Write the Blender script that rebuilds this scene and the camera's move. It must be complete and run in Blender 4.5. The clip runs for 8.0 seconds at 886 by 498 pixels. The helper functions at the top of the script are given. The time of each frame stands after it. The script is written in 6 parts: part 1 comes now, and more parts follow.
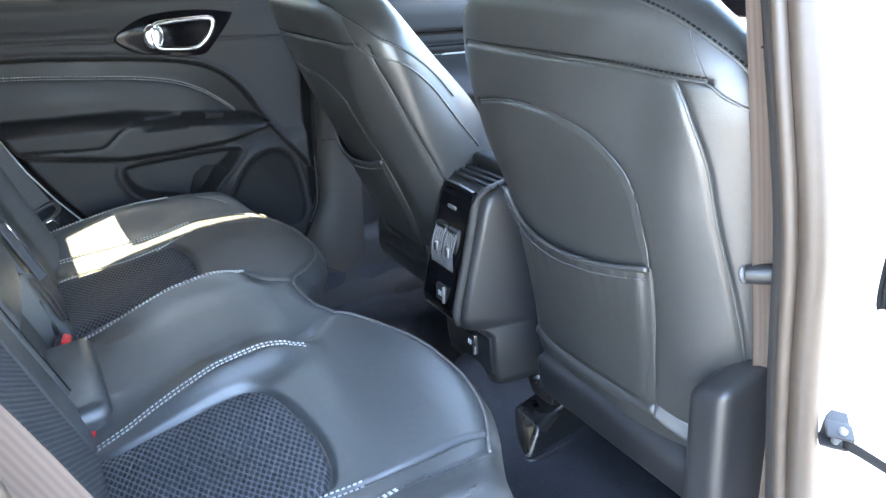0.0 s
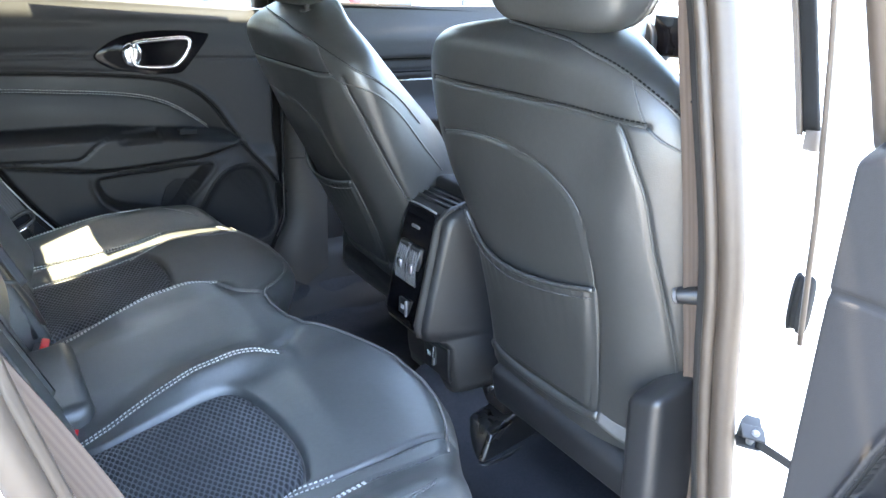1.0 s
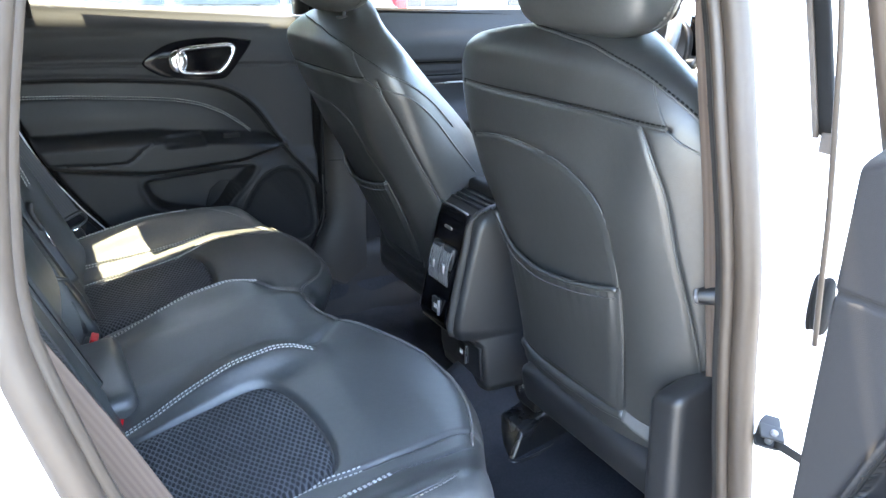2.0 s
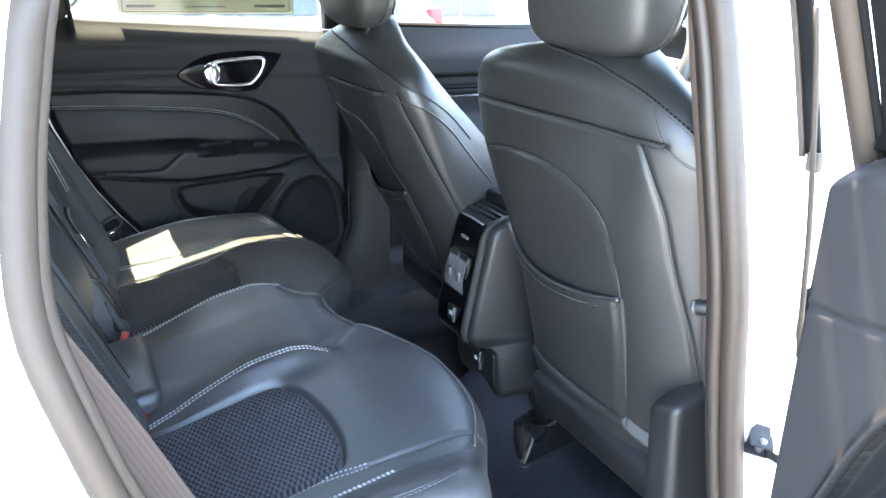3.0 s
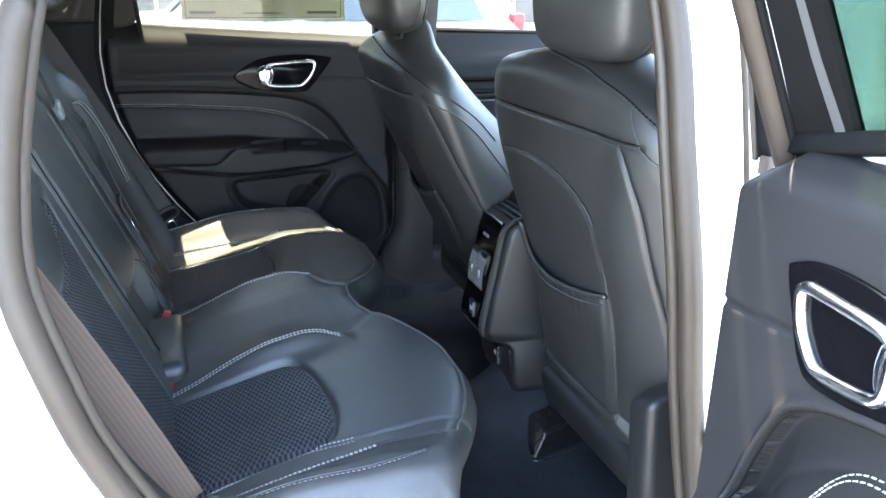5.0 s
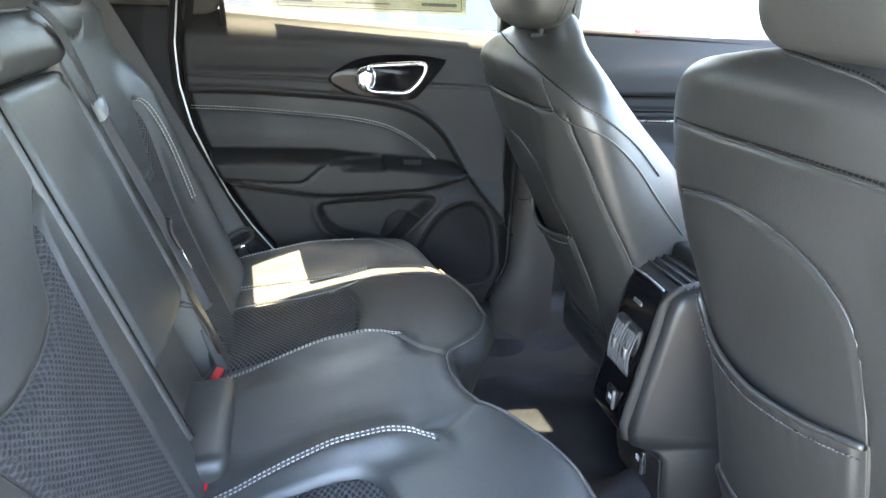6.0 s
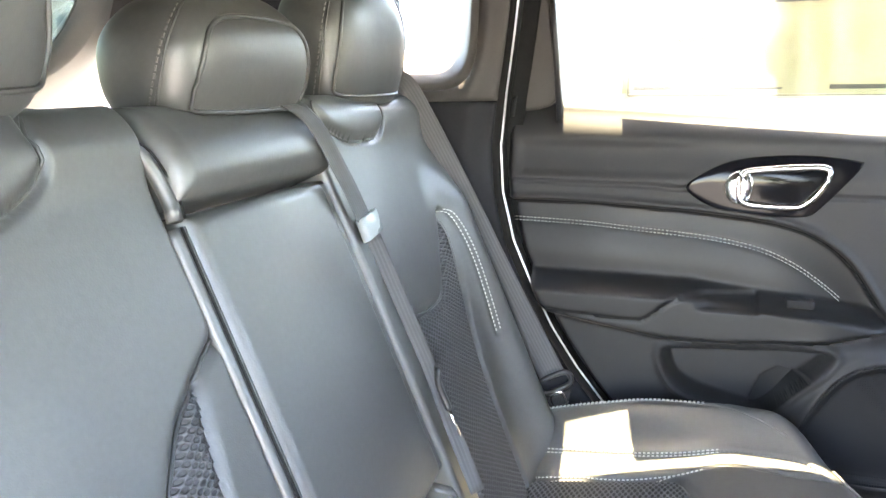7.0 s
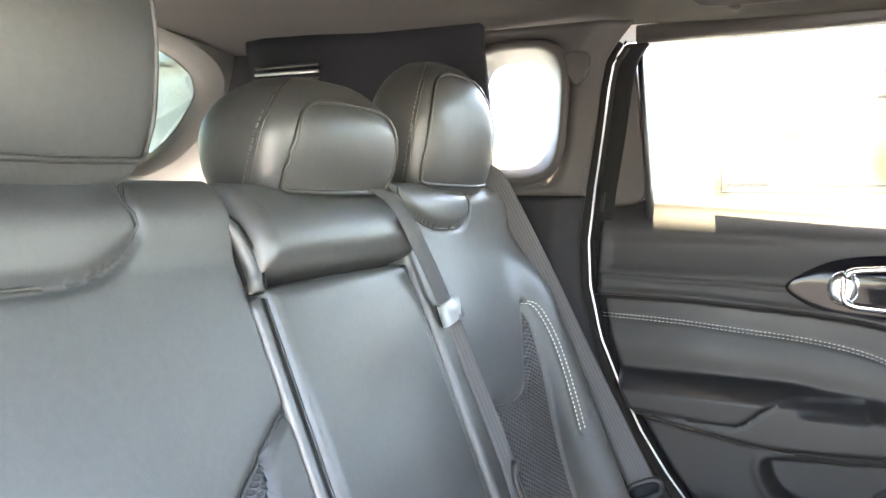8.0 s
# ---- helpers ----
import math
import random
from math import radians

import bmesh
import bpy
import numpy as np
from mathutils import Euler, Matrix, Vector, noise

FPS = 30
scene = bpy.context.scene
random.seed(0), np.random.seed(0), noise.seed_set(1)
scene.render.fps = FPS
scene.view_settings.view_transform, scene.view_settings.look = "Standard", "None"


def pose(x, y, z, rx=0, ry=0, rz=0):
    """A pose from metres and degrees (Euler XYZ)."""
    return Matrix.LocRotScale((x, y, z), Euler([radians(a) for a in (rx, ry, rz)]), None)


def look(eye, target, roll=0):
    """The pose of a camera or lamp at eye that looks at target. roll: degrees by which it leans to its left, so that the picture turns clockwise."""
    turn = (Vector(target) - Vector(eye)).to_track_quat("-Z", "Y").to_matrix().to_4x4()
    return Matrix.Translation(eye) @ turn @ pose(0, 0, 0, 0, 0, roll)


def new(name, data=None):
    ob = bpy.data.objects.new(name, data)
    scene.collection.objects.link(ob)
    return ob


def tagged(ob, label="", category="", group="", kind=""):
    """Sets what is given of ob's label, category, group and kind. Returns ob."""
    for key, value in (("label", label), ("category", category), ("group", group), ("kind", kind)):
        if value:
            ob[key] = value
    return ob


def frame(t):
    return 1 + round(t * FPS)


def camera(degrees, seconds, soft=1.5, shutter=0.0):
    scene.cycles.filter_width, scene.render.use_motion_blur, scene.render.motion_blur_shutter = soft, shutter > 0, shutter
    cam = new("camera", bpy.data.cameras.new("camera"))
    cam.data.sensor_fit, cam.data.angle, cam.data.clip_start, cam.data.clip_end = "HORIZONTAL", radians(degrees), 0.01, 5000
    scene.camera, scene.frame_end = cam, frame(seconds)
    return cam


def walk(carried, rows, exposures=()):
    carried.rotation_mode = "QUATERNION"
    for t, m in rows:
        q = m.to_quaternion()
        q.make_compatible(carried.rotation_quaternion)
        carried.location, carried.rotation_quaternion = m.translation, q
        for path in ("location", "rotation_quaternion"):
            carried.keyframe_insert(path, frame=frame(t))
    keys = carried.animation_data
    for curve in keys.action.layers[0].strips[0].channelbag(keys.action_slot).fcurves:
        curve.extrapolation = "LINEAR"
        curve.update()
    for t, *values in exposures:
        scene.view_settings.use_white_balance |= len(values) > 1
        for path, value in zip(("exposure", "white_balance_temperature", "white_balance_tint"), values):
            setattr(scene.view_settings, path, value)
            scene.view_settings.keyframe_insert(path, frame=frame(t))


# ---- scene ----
cam = camera(59.9, 8.0)
PATH = [
    (0, (-0.24, -1.116, 1.311), (0.669, 0.51, 0.585), -0.6),
    (0.3, (-0.264, -1.095, 1.307), (0.755, 0.478, 0.607), 1.7),
    (0.5, (-0.288, -1.118, 1.325), (0.764, 0.439, 0.639), 2.4),
    (1, (-0.301, -1.188, 1.351), (0.717, 0.391, 0.663), 2.1),
    (1.5, (-0.309, -1.219, 1.359), (0.662, 0.385, 0.663), 1.6),
    (2.8, (-0.259, -1.261, 1.373), (0.586, 0.424, 0.702), 0.9),
    (3, (-0.279, -1.285, 1.379), (0.558, 0.404, 0.709), 1.1),
    (3.5, (-0.235, -1.355, 1.391), (0.524, 0.368, 0.715), 0.8),
    (4, (-0.195, -1.436, 1.4), (0.531, 0.301, 0.725), 0.8),
    (5.5, (-0.165, -1.327, 1.356), (0.395, 0.479, 0.703), 1.8),
    (5.8, (-0.142, -1.125, 1.32), (0.356, 0.702, 0.678), 2.6),
    (6, (-0.108, -1.003, 1.326), (0.279, 0.854, 0.692), 2.4),
    (6.3, (-0.076, -0.862, 1.347), (0.038, 1.021, 0.684), 1.7),
    (6.5, (-0.036, -0.744, 1.31), (-0.188, 1.16, 0.717), 0.4),
    (6.7, (-0.017, -0.665, 1.312), (-0.406, 1.225, 0.786), -0.5),
    (7, (-0.015, -0.61, 1.306), (-0.616, 1.252, 0.889), -0.6),
    (7.2, (-0.011, -0.614, 1.293), (-0.713, 1.232, 0.976), -0.3),
    (7.5, (-0.002, -0.604, 1.282), (-0.793, 1.22, 1.067), -0.2),
    (8, (-0.002, -0.603, 1.282), (-0.841, 1.206, 1.137), 0.2),
]
EXPOSURES = [(0, 5.7, 7000, 11), (0.5, 5.8, 7100, 11), (1.0, 5.45, 7100, 11), (1.5, 5.25, 7100, 11), (3, 5.15, 7100, 11), (3.5, 5.02, 7100, 11), (4, 4.8, 7100, 11), (5.5, 4.75, 7200, 11), (6.0, 5.65, 7800, 12), (6.2, 5.92, 7850, 13), (6.5, 6.35, 8000, 15), (7, 6.60, 8250, 17), (8, 6.45, 8250, 17)]
walk(cam, [(t, look(eye, target, roll)) for t, eye, target, roll in PATH], EXPOSURES)

# ---------------------------------------------------------------- light
SUN_TO = Vector((-0.082, 0.335, 1.0)).normalized()
world = bpy.data.worlds.new("sky")
scene.world = world
world.use_nodes = True
wn = world.node_tree
sky = wn.nodes.new("ShaderNodeTexSky")
sky.sky_type, sky.sun_disc = "NISHITA", False
sky.sun_elevation = math.asin(SUN_TO.z)
sky.sun_rotation = math.atan2(SUN_TO.x, SUN_TO.y)
background = wn.nodes["Background"]
background.inputs["Strength"].default_value = 0.15
wn.links.new(sky.outputs["Color"], background.inputs["Color"])

sun = new("sun", bpy.data.lights.new("sun", "SUN"))
sun.data.energy, sun.data.angle, sun.data.color = 1.8, radians(0.53), (1.0, 0.92, 0.74)
sun.matrix_world = look(SUN_TO * 20, (0, 0, 0))


# ---------------------------------------------------------------- materials
class Nodes:
    """A small writer for node materials."""

    def __init__(self, name):
        self.mat = bpy.data.materials.new(name)
        self.mat.use_nodes = True
        self.tree = self.mat.node_tree
        self.bsdf = self.tree.nodes["Principled BSDF"]
        self.coord = self.tree.nodes.new("ShaderNodeTexCoord")

    def add(self, kind, ins=None, operation="", use_clamp=False, data_type="", feature="", voronoi_dimensions="", bands_direction=""):
        n = self.tree.nodes.new("ShaderNode" + kind)
        if operation:
            n.operation, n.use_clamp = operation, use_clamp
        if data_type:
            n.data_type = data_type
        if feature:
            n.feature = feature
        if voronoi_dimensions:
            n.voronoi_dimensions = voronoi_dimensions
        if bands_direction:
            n.bands_direction = bands_direction
        for k, v in (ins or {}).items():
            if isinstance(v, bpy.types.NodeSocket):
                self.tree.links.new(v, n.inputs[k])
            else:
                n.inputs[k].default_value = v
        return n

    def math(self, op, a, b=0.0, clamp=False):
        return self.add("Math", {0: a, 1: b}, operation=op, use_clamp=clamp).outputs[0]

    def noise(self, scale, detail=3.0, where="Object", rough=0.55):
        return self.add("TexNoise", {"Vector": self.coord.outputs[where], "Scale": scale, "Detail": detail, "Roughness": rough}).outputs[0]

    def ramp(self, fac, a, b, lo=0.0, hi=1.0):
        return self.add("MapRange", {0: fac, 1: lo, 2: hi, 3: a, 4: b}).outputs[0]

    def mix(self, fac, a, b):
        n = self.add("Mix", data_type="RGBA")
        for key, v in ((0, fac), (6, a), (7, b)):
            if isinstance(v, bpy.types.NodeSocket):
                self.tree.links.new(v, n.inputs[key])
            else:
                n.inputs[key].default_value = v
        return n.outputs[2]

    def put(self, **ins):
        for k, v in ins.items():
            k = k.replace("_", " ")
            if isinstance(v, bpy.types.NodeSocket):
                self.tree.links.new(v, self.bsdf.inputs[k])
            else:
                self.bsdf.inputs[k].default_value = v
        return self

    def bump(self, height, strength, distance):
        b = self.add("Bump", {"Height": height, "Strength": strength, "Distance": distance})
        self.tree.links.new(b.outputs[0], self.bsdf.inputs["Normal"])


def rgb(c, k=1.0):
    return (c[0] * k, c[1] * k, c[2] * k, 1.0)


def surface(name, colour, rough, grain=900.0, relief=0.15, depth=0.0006, vary=0.25, metal=0.0, spec=0.5, wear=7.0, cells=True, coat=0.0, ripple=0.0):
    """Colour with grain and slow stains, fine relief, uneven gloss."""
    n = Nodes(name)
    slow, fast = n.noise(wear, 4), n.noise(grain * 0.25, 2)
    fac = n.math("ADD", n.math("MULTIPLY", slow, 0.65), n.math("MULTIPLY", fast, 0.35))
    col = n.mix(n.ramp(fac, 0, 1, 0.3, 0.7), rgb(colour, 1 - vary), rgb(colour, 1 + vary))
    n.put(Base_Color=col, Metallic=metal, Roughness=n.ramp(slow, rough - 0.06, rough + 0.06, 0.3, 0.7))
    n.put(**{"Specular_IOR_Level": spec, "Coat_Weight": coat, "Coat_Roughness": 0.05})
    if relief:
        if cells:
            h = n.add("TexVoronoi", {"Vector": n.coord.outputs["Object"], "Scale": grain}, feature="SMOOTH_F1").outputs["Distance"]
        else:
            h = n.noise(grain, 2)
        if ripple:
            h = n.math("ADD", n.math("MULTIPLY", h, depth), n.math("MULTIPLY", n.noise(24.0, 2), ripple))
            n.bump(h, relief, 1.0)
        else:
            n.bump(h, relief, depth)
    return n.mat


def mesh_fabric(name, yarn, hole, size, along=1.6):
    """Open spacer fabric: rows of long holes, each row set off by half a hole."""
    n = Nodes(name)
    uv = n.coord.outputs["UV"]
    near = []
    for off in (0.0, 0.5):
        m = n.add("Mapping", {"Vector": uv, "Location": (off, off, 0), "Scale": (1 / size, 1 / (size * along), 1)})
        v = n.add("TexVoronoi", {"Vector": m.outputs[0], "Scale": 1.0, "Randomness": 0.06}, voronoi_dimensions="2D")
        near.append(v.outputs["Distance"])
    d = n.math("MINIMUM", near[0], near[1])
    open_ = n.ramp(d, 1.0, 0.0, 0.20, 0.36)
    slow = n.noise(9, 3)
    y = n.mix(n.ramp(slow, 0, 1, 0.3, 0.7), rgb(yarn, 0.8), rgb(yarn, 1.25))
    n.put(Base_Color=n.mix(open_, y, rgb(hole)), Roughness=0.75, **{"Specular_IOR_Level": 0.35})
    n.bump(n.math("SUBTRACT", 1.0, open_), 0.9, 0.0022)
    return n.mat


def glass(name, tint, rough=0.0):
    n = Nodes(name)
    out = n.tree.nodes["Material Output"]
    clear = n.add("BsdfTransparent", {"Color": rgb(tint)})
    shine = n.add("BsdfGlossy", {"Color": (1, 1, 1, 1), "Roughness": 0.02 + rough})
    facing = n.add("LayerWeight", {"Blend": 0.5}).outputs["Facing"]
    fac = n.math("ADD", n.math("MULTIPLY", n.math("POWER", facing, 4.0), 0.5), 0.03)
    m = n.add("MixShader", {0: fac, 1: clear.outputs[0], 2: shine.outputs[0]})
    n.tree.links.new(m.outputs[0], out.inputs["Surface"])
    return n.mat


LEATHER = surface("black_leather", (0.031, 0.031, 0.030), 0.41, 520, 0.22, 0.0007, 0.2, spec=0.75, ripple=0.002)
# finer grain, and raised above LEATHER to paint in the rear bench's brighter light
LEATHER_2 = surface("black_leather_smooth_lit", (0.048, 0.049, 0.048), 0.43, 640, 0.16, 0.0005, 0.2, spec=0.75, ripple=0.0025)
LEATHER_DOOR = surface("black_door_leather", (0.010, 0.010, 0.011), 0.50, 640, 0.16, 0.0005, 0.2, spec=0.27)
MATTE = surface("matte_black_plastic", (0.014, 0.014, 0.015), 0.8, 700, 0.3, 0.0006, 0.2, spec=0.15)
FABRIC = mesh_fabric("mesh_fabric", (0.078, 0.080, 0.086), (0.016, 0.017, 0.019), 0.0150, 0.55)
FABRIC_BACK = mesh_fabric("backrest_mesh_fabric", (0.072, 0.073, 0.076), (0.030, 0.031, 0.033), 0.0125, 0.62)
PLASTIC = surface("charcoal_soft_plastic", (0.016, 0.0155, 0.0165), 0.58, 1100, 0.25, 0.0005, 0.12, spec=0.27)
PLASTIC_DARK = surface("black_plastic", (0.017, 0.017, 0.018), 0.45, 900, 0.2, 0.0005, 0.15)
GLOSS_BLACK = surface("gloss_black", (0.004, 0.004, 0.005), 0.10, 50, 0.0, 0, 0.1, spec=0.10)
PIPING = surface("leather_piping", (0.105, 0.100, 0.094), 0.38, 640, 0.1, 0.0003, 0.15)
TAB = surface("satin_grey_tab", (0.09, 0.09, 0.09), 0.40, 900, 0.2, 0.0003, 0.15)
VENT_GREY = surface("grey_vent_plastic", (0.10, 0.10, 0.105), 0.35, 700, 0.1, 0.0003, 0.1)
RUNNER = surface("shiny_black_plastic", (0.010, 0.010, 0.011), 0.28, 700, 0.12, 0.0003, 0.15)
CHROME = surface("brushed_chrome", (0.78, 0.78, 0.80), 0.16, 400, 0.03, 0.0002, 0.05, metal=1.0)
SILVER = surface("satin_silver", (0.50, 0.50, 0.51), 0.30, 700, 0.1, 0.0002, 0.08, metal=0.9)
STEEL = surface("zinc_steel", (0.020, 0.020, 0.020), 0.5, 300, 0.1, 0.0003, 0.15, metal=0.2, spec=0.25)
CARPET = surface("dark_carpet", (0.028, 0.030, 0.037), 0.95, 700, 0.9, 0.003, 0.45, spec=0.1, cells=False)
HEADLINER = surface("grey_headliner", (0.034, 0.032, 0.030), 0.92, 900, 0.4, 0.001, 0.1, spec=0.15, cells=False)
TRIM = surface("warm_grey_pillar_trim", (0.034, 0.031, 0.029), 0.62, 1000, 0.25, 0.0005, 0.1, spec=0.35)
CARGO = surface("black_shadowed_trim", (0.009, 0.009, 0.011), 0.7, 700, 0.3, 0.0006, 0.2, spec=0.2)
# paler than TRIM: sunlight through the rear glass is painted into this colour
TAIL_TRIM = surface("sunlit_tailgate_trim", (0.13, 0.125, 0.11), 0.65, 1000, 0.25, 0.0005, 0.1, spec=0.3)
# brown base colour carries the warm sunlight on the near seals
RUBBER = surface("rubber_seal", (0.040, 0.029, 0.021), 0.55, 300, 0.15, 0.0006, 0.15, cells=False)
RUBBER_DARK = surface("black_rubber", (0.006, 0.006, 0.006), 0.8, 300, 0.1, 0.0006, 0.2, spec=0.15, cells=False)
WHITE = surface("white_car_paint", (0.82, 0.82, 0.81), 0.25, 60, 0.0, 0, 0.02, coat=0.8)
THREAD = surface("pale_thread", (0.42, 0.41, 0.38), 0.7, 2000, 0.3, 0.0003, 0.15, cells=False)
THREAD_DARK = surface("dark_thread", (0.05, 0.05, 0.055), 0.7, 2000, 0.3, 0.0003, 0.15, cells=False)
RED = surface("red_plastic", (0.62, 0.015, 0.02), 0.35, 600, 0.1, 0.0003, 0.1)
CEMENT = surface("pale_concrete", (0.25, 0.24, 0.22), 0.9, 40, 0.5, 0.004, 0.18, wear=0.6, cells=False)
INK = surface("grey_print", (0.16, 0.16, 0.17), 0.8, 300, 0.1, 0.0003, 0.1, cells=False)
PALE_PRINT = surface("white_print", (0.6, 0.6, 0.6), 0.6, 300, 0.0, 0.0003, 0.05, cells=False)
DASH_PALE = surface("pale_grey_trim", (0.45, 0.45, 0.44), 0.45, 900, 0.2, 0.0004, 0.08)
STUCCO = surface("pale_render_wall", (0.66, 0.65, 0.62), 0.9, 30, 0.4, 0.004, 0.1, wear=0.5, cells=False)
PAINT_GREY = surface("silver_car_paint", (0.30, 0.32, 0.34), 0.3, 60, 0.0, 0, 0.04, metal=0.4, coat=0.8)
PAINT_BLUE = surface("blue_car_paint", (0.05, 0.12, 0.28), 0.3, 60, 0.0, 0, 0.04, metal=0.2, coat=0.8)
TYRE = surface("tyre_rubber", (0.02, 0.02, 0.02), 0.8, 80, 0.3, 0.002, 0.2, cells=False)
CLEAR = glass("clear_glass", (0.93, 0.97, 0.95))
PRIVACY = glass("privacy_glass", (0.24, 0.27, 0.25))
TINTED = glass("green_tinted_glass", (0.21, 0.29, 0.24))
LIGHT_TINT = glass("light_tinted_glass", (0.80, 0.82, 0.78))


def belt_webbing(name, low, high):
    n = Nodes(name)
    uv = n.coord.outputs["UV"]
    w = n.add("TexWave", {"Vector": uv, "Scale": 60.0, "Distortion": 0.0}, bands_direction="X")
    w2 = n.add("TexWave", {"Vector": uv, "Scale": 220.0, "Distortion": 0.0}, bands_direction="Y")
    h = n.math("ADD", n.math("MULTIPLY", w.outputs["Fac"], 0.7), n.math("MULTIPLY", w2.outputs["Fac"], 0.3))
    n.put(Base_Color=n.mix(h, rgb(low), rgb(high)), Roughness=0.8, **{"Specular_IOR_Level": 0.25})
    n.bump(h, 0.25, 0.0005)
    return n.mat


# taupe of the near belts has the sun's warmth put into the colour
BELT = belt_webbing("sunlit_taupe_webbing", (0.066, 0.048, 0.038), (0.088, 0.066, 0.054))
BELT_GREY = belt_webbing("grey_webbing", (0.050, 0.050, 0.052), (0.072, 0.072, 0.074))
BELT_DARK = belt_webbing("shaded_webbing", (0.018, 0.017, 0.017), (0.028, 0.027, 0.026))


# ---------------------------------------------------------------- building tools
ORIGIN = {}
WARP = []


def thing(name, at, label, category, group="", kind=""):
    ob = new(name)
    ob.location = at
    ob.empty_display_size = 0.05
    ORIGIN[ob] = np.array(at, float)
    return tagged(ob, label, category, group, kind)


def part(name, verts, faces, material, parent=None, label="", smooth=True, uv=None, kind=""):
    """One mesh object from world-space vertices, under a thing or under a part, or on its own."""
    verts = np.asarray(verts, float).reshape(-1, 3)
    for bend in WARP:
        verts = bend(verts)
    base = ORIGIN.get(parent, np.zeros(3))
    me = bpy.data.meshes.new(name)
    me.from_pydata((verts - base).tolist(), [], [list(map(int, f)) for f in faces])
    me.materials.append(material)
    if smooth:
        me.polygons.foreach_set("use_smooth", [True] * len(me.polygons))
    if uv is not None:
        layer = me.uv_layers.new(name="UVMap")
        idx = np.empty(len(me.loops), dtype=np.int32)
        me.loops.foreach_get("vertex_index", idx)
        layer.data.foreach_set("uv", np.asarray(uv, float)[idx].ravel())
    me.update()
    ob = new(name, me)
    if parent is not None:
        ob.parent = parent
    ORIGIN[ob] = base
    if label:
        ob["label"] = label
    if kind:
        ob["kind"] = kind
    return ob


def ss(x, a, b):
    t = np.clip((np.asarray(x, float) - a) / (b - a), 0, 1)
    return t * t * (3 - 2 * t)


def bell(x, c, w):
    return np.exp(-(((np.asarray(x, float) - c) / w) ** 2))


def table(x, *pairs):
    p = np.array(pairs, float)
    return np.interp(x, p[:, 0], p[:, 1])


def curve(x, *pairs):
    """A smooth line through the pairs, without overshoot."""
    p = np.array(pairs, float)
    h, d = np.diff(p[:, 0]), np.diff(p[:, 1]) / np.diff(p[:, 0])
    m = np.zeros(len(p))
    same = d[:-1] * d[1:] > 0
    m[1:-1][same] = (2 * d[:-1] * d[1:] / (d[:-1] + d[1:] + 1e-15))[same]
    m[0], m[-1] = d[0], d[-1]
    x = np.clip(np.asarray(x, float), p[0, 0], p[-1, 0])
    i = np.clip(np.searchsorted(p[:, 0], x, side="right") - 1, 0, len(h) - 1)
    t = (x - p[i, 0]) / h[i]
    return p[i, 1] * (1 + 2 * t) * (1 - t) ** 2 + h[i] * m[i] * t * (1 - t) ** 2 + p[i + 1, 1] * t * t * (3 - 2 * t) + h[i] * m[i + 1] * t * t * (t - 1)


def spline(points, step=0.01, closed=False):
    """A smooth line through the points, evenly stepped."""
    p = np.array(points, float)
    if closed:
        ext = np.vstack([p[-1], p, p[0], p[1]])
    else:
        ext = np.vstack([2 * p[0] - p[1], p, 2 * p[-1] - p[-2]])
    out = []
    for i in range(1, len(ext) - 2):
        a, b, c, d = ext[i - 1 : i + 3]
        n = max(2, int(np.linalg.norm(c - b) / step))
        for t in np.arange(n) / n:
            out.append(0.5 * (2 * b + (c - a) * t + (2 * a - 5 * b + 4 * c - d) * t**2 + (3 * b - a - 3 * c + d) * t**3))
    if not closed:
        out.append(ext[-2])
    out = np.array(out)
    if closed:
        out = np.vstack([out, out[:1]])
    length = np.r_[0, np.cumsum(np.linalg.norm(np.diff(out, axis=0), axis=1))]
    n = max(2, int(round(length[-1] / step)))
    at = np.linspace(0, length[-1], n + 1)
    res = np.stack([np.interp(at, length, out[:, k]) for k in range(p.shape[1])], 1)
    return res[:-1] if closed else res


def away(a, b, line):
    """Distance of the points (a, b) from a line in the plane."""
    q = np.stack([np.ravel(a), np.ravel(b)], 1)
    best = np.full(len(q), 9.0)
    for s, e in zip(line[:-1], line[1:]):
        d = e - s
        t = np.clip(((q - s) @ d) / (d @ d + 1e-12), 0, 1)
        best = np.minimum(best, np.linalg.norm(q - s - t[:, None] * d, axis=1))
    return best.reshape(np.shape(a))


def inside(a, b, poly):
    q = np.stack([np.ravel(a), np.ravel(b)], 1)
    res = np.zeros(len(q), bool)
    for (x0, y0), (x1, y1) in zip(poly, np.roll(poly, -1, axis=0)):
        cross = (y0 > q[:, 1]) != (y1 > q[:, 1])
        res ^= cross & (q[:, 0] < (x1 - x0) * (q[:, 1] - y0) / (y1 - y0 + 1e-12) + x0)
    return res.reshape(np.shape(a))


def snapped(a, b, line, reach):
    """The grid points (a, b), those within reach of a line moved onto it, so that a split along it runs clean."""
    q = np.stack([np.ravel(a), np.ravel(b)], 1).astype(float)
    best = np.full(len(q), 9.0)
    onto = q.copy()
    for s, e in zip(line[:-1], line[1:]):
        d = e - s
        t = np.clip(((q - s) @ d) / (d @ d + 1e-12), 0, 1)
        f = s + t[:, None] * d
        r = np.linalg.norm(q - f, axis=1)
        better = r < best
        best[better], onto[better] = r[better], f[better]
    q[best < reach] = onto[best < reach]
    return q[:, 0].reshape(np.shape(a)), q[:, 1].reshape(np.shape(b))


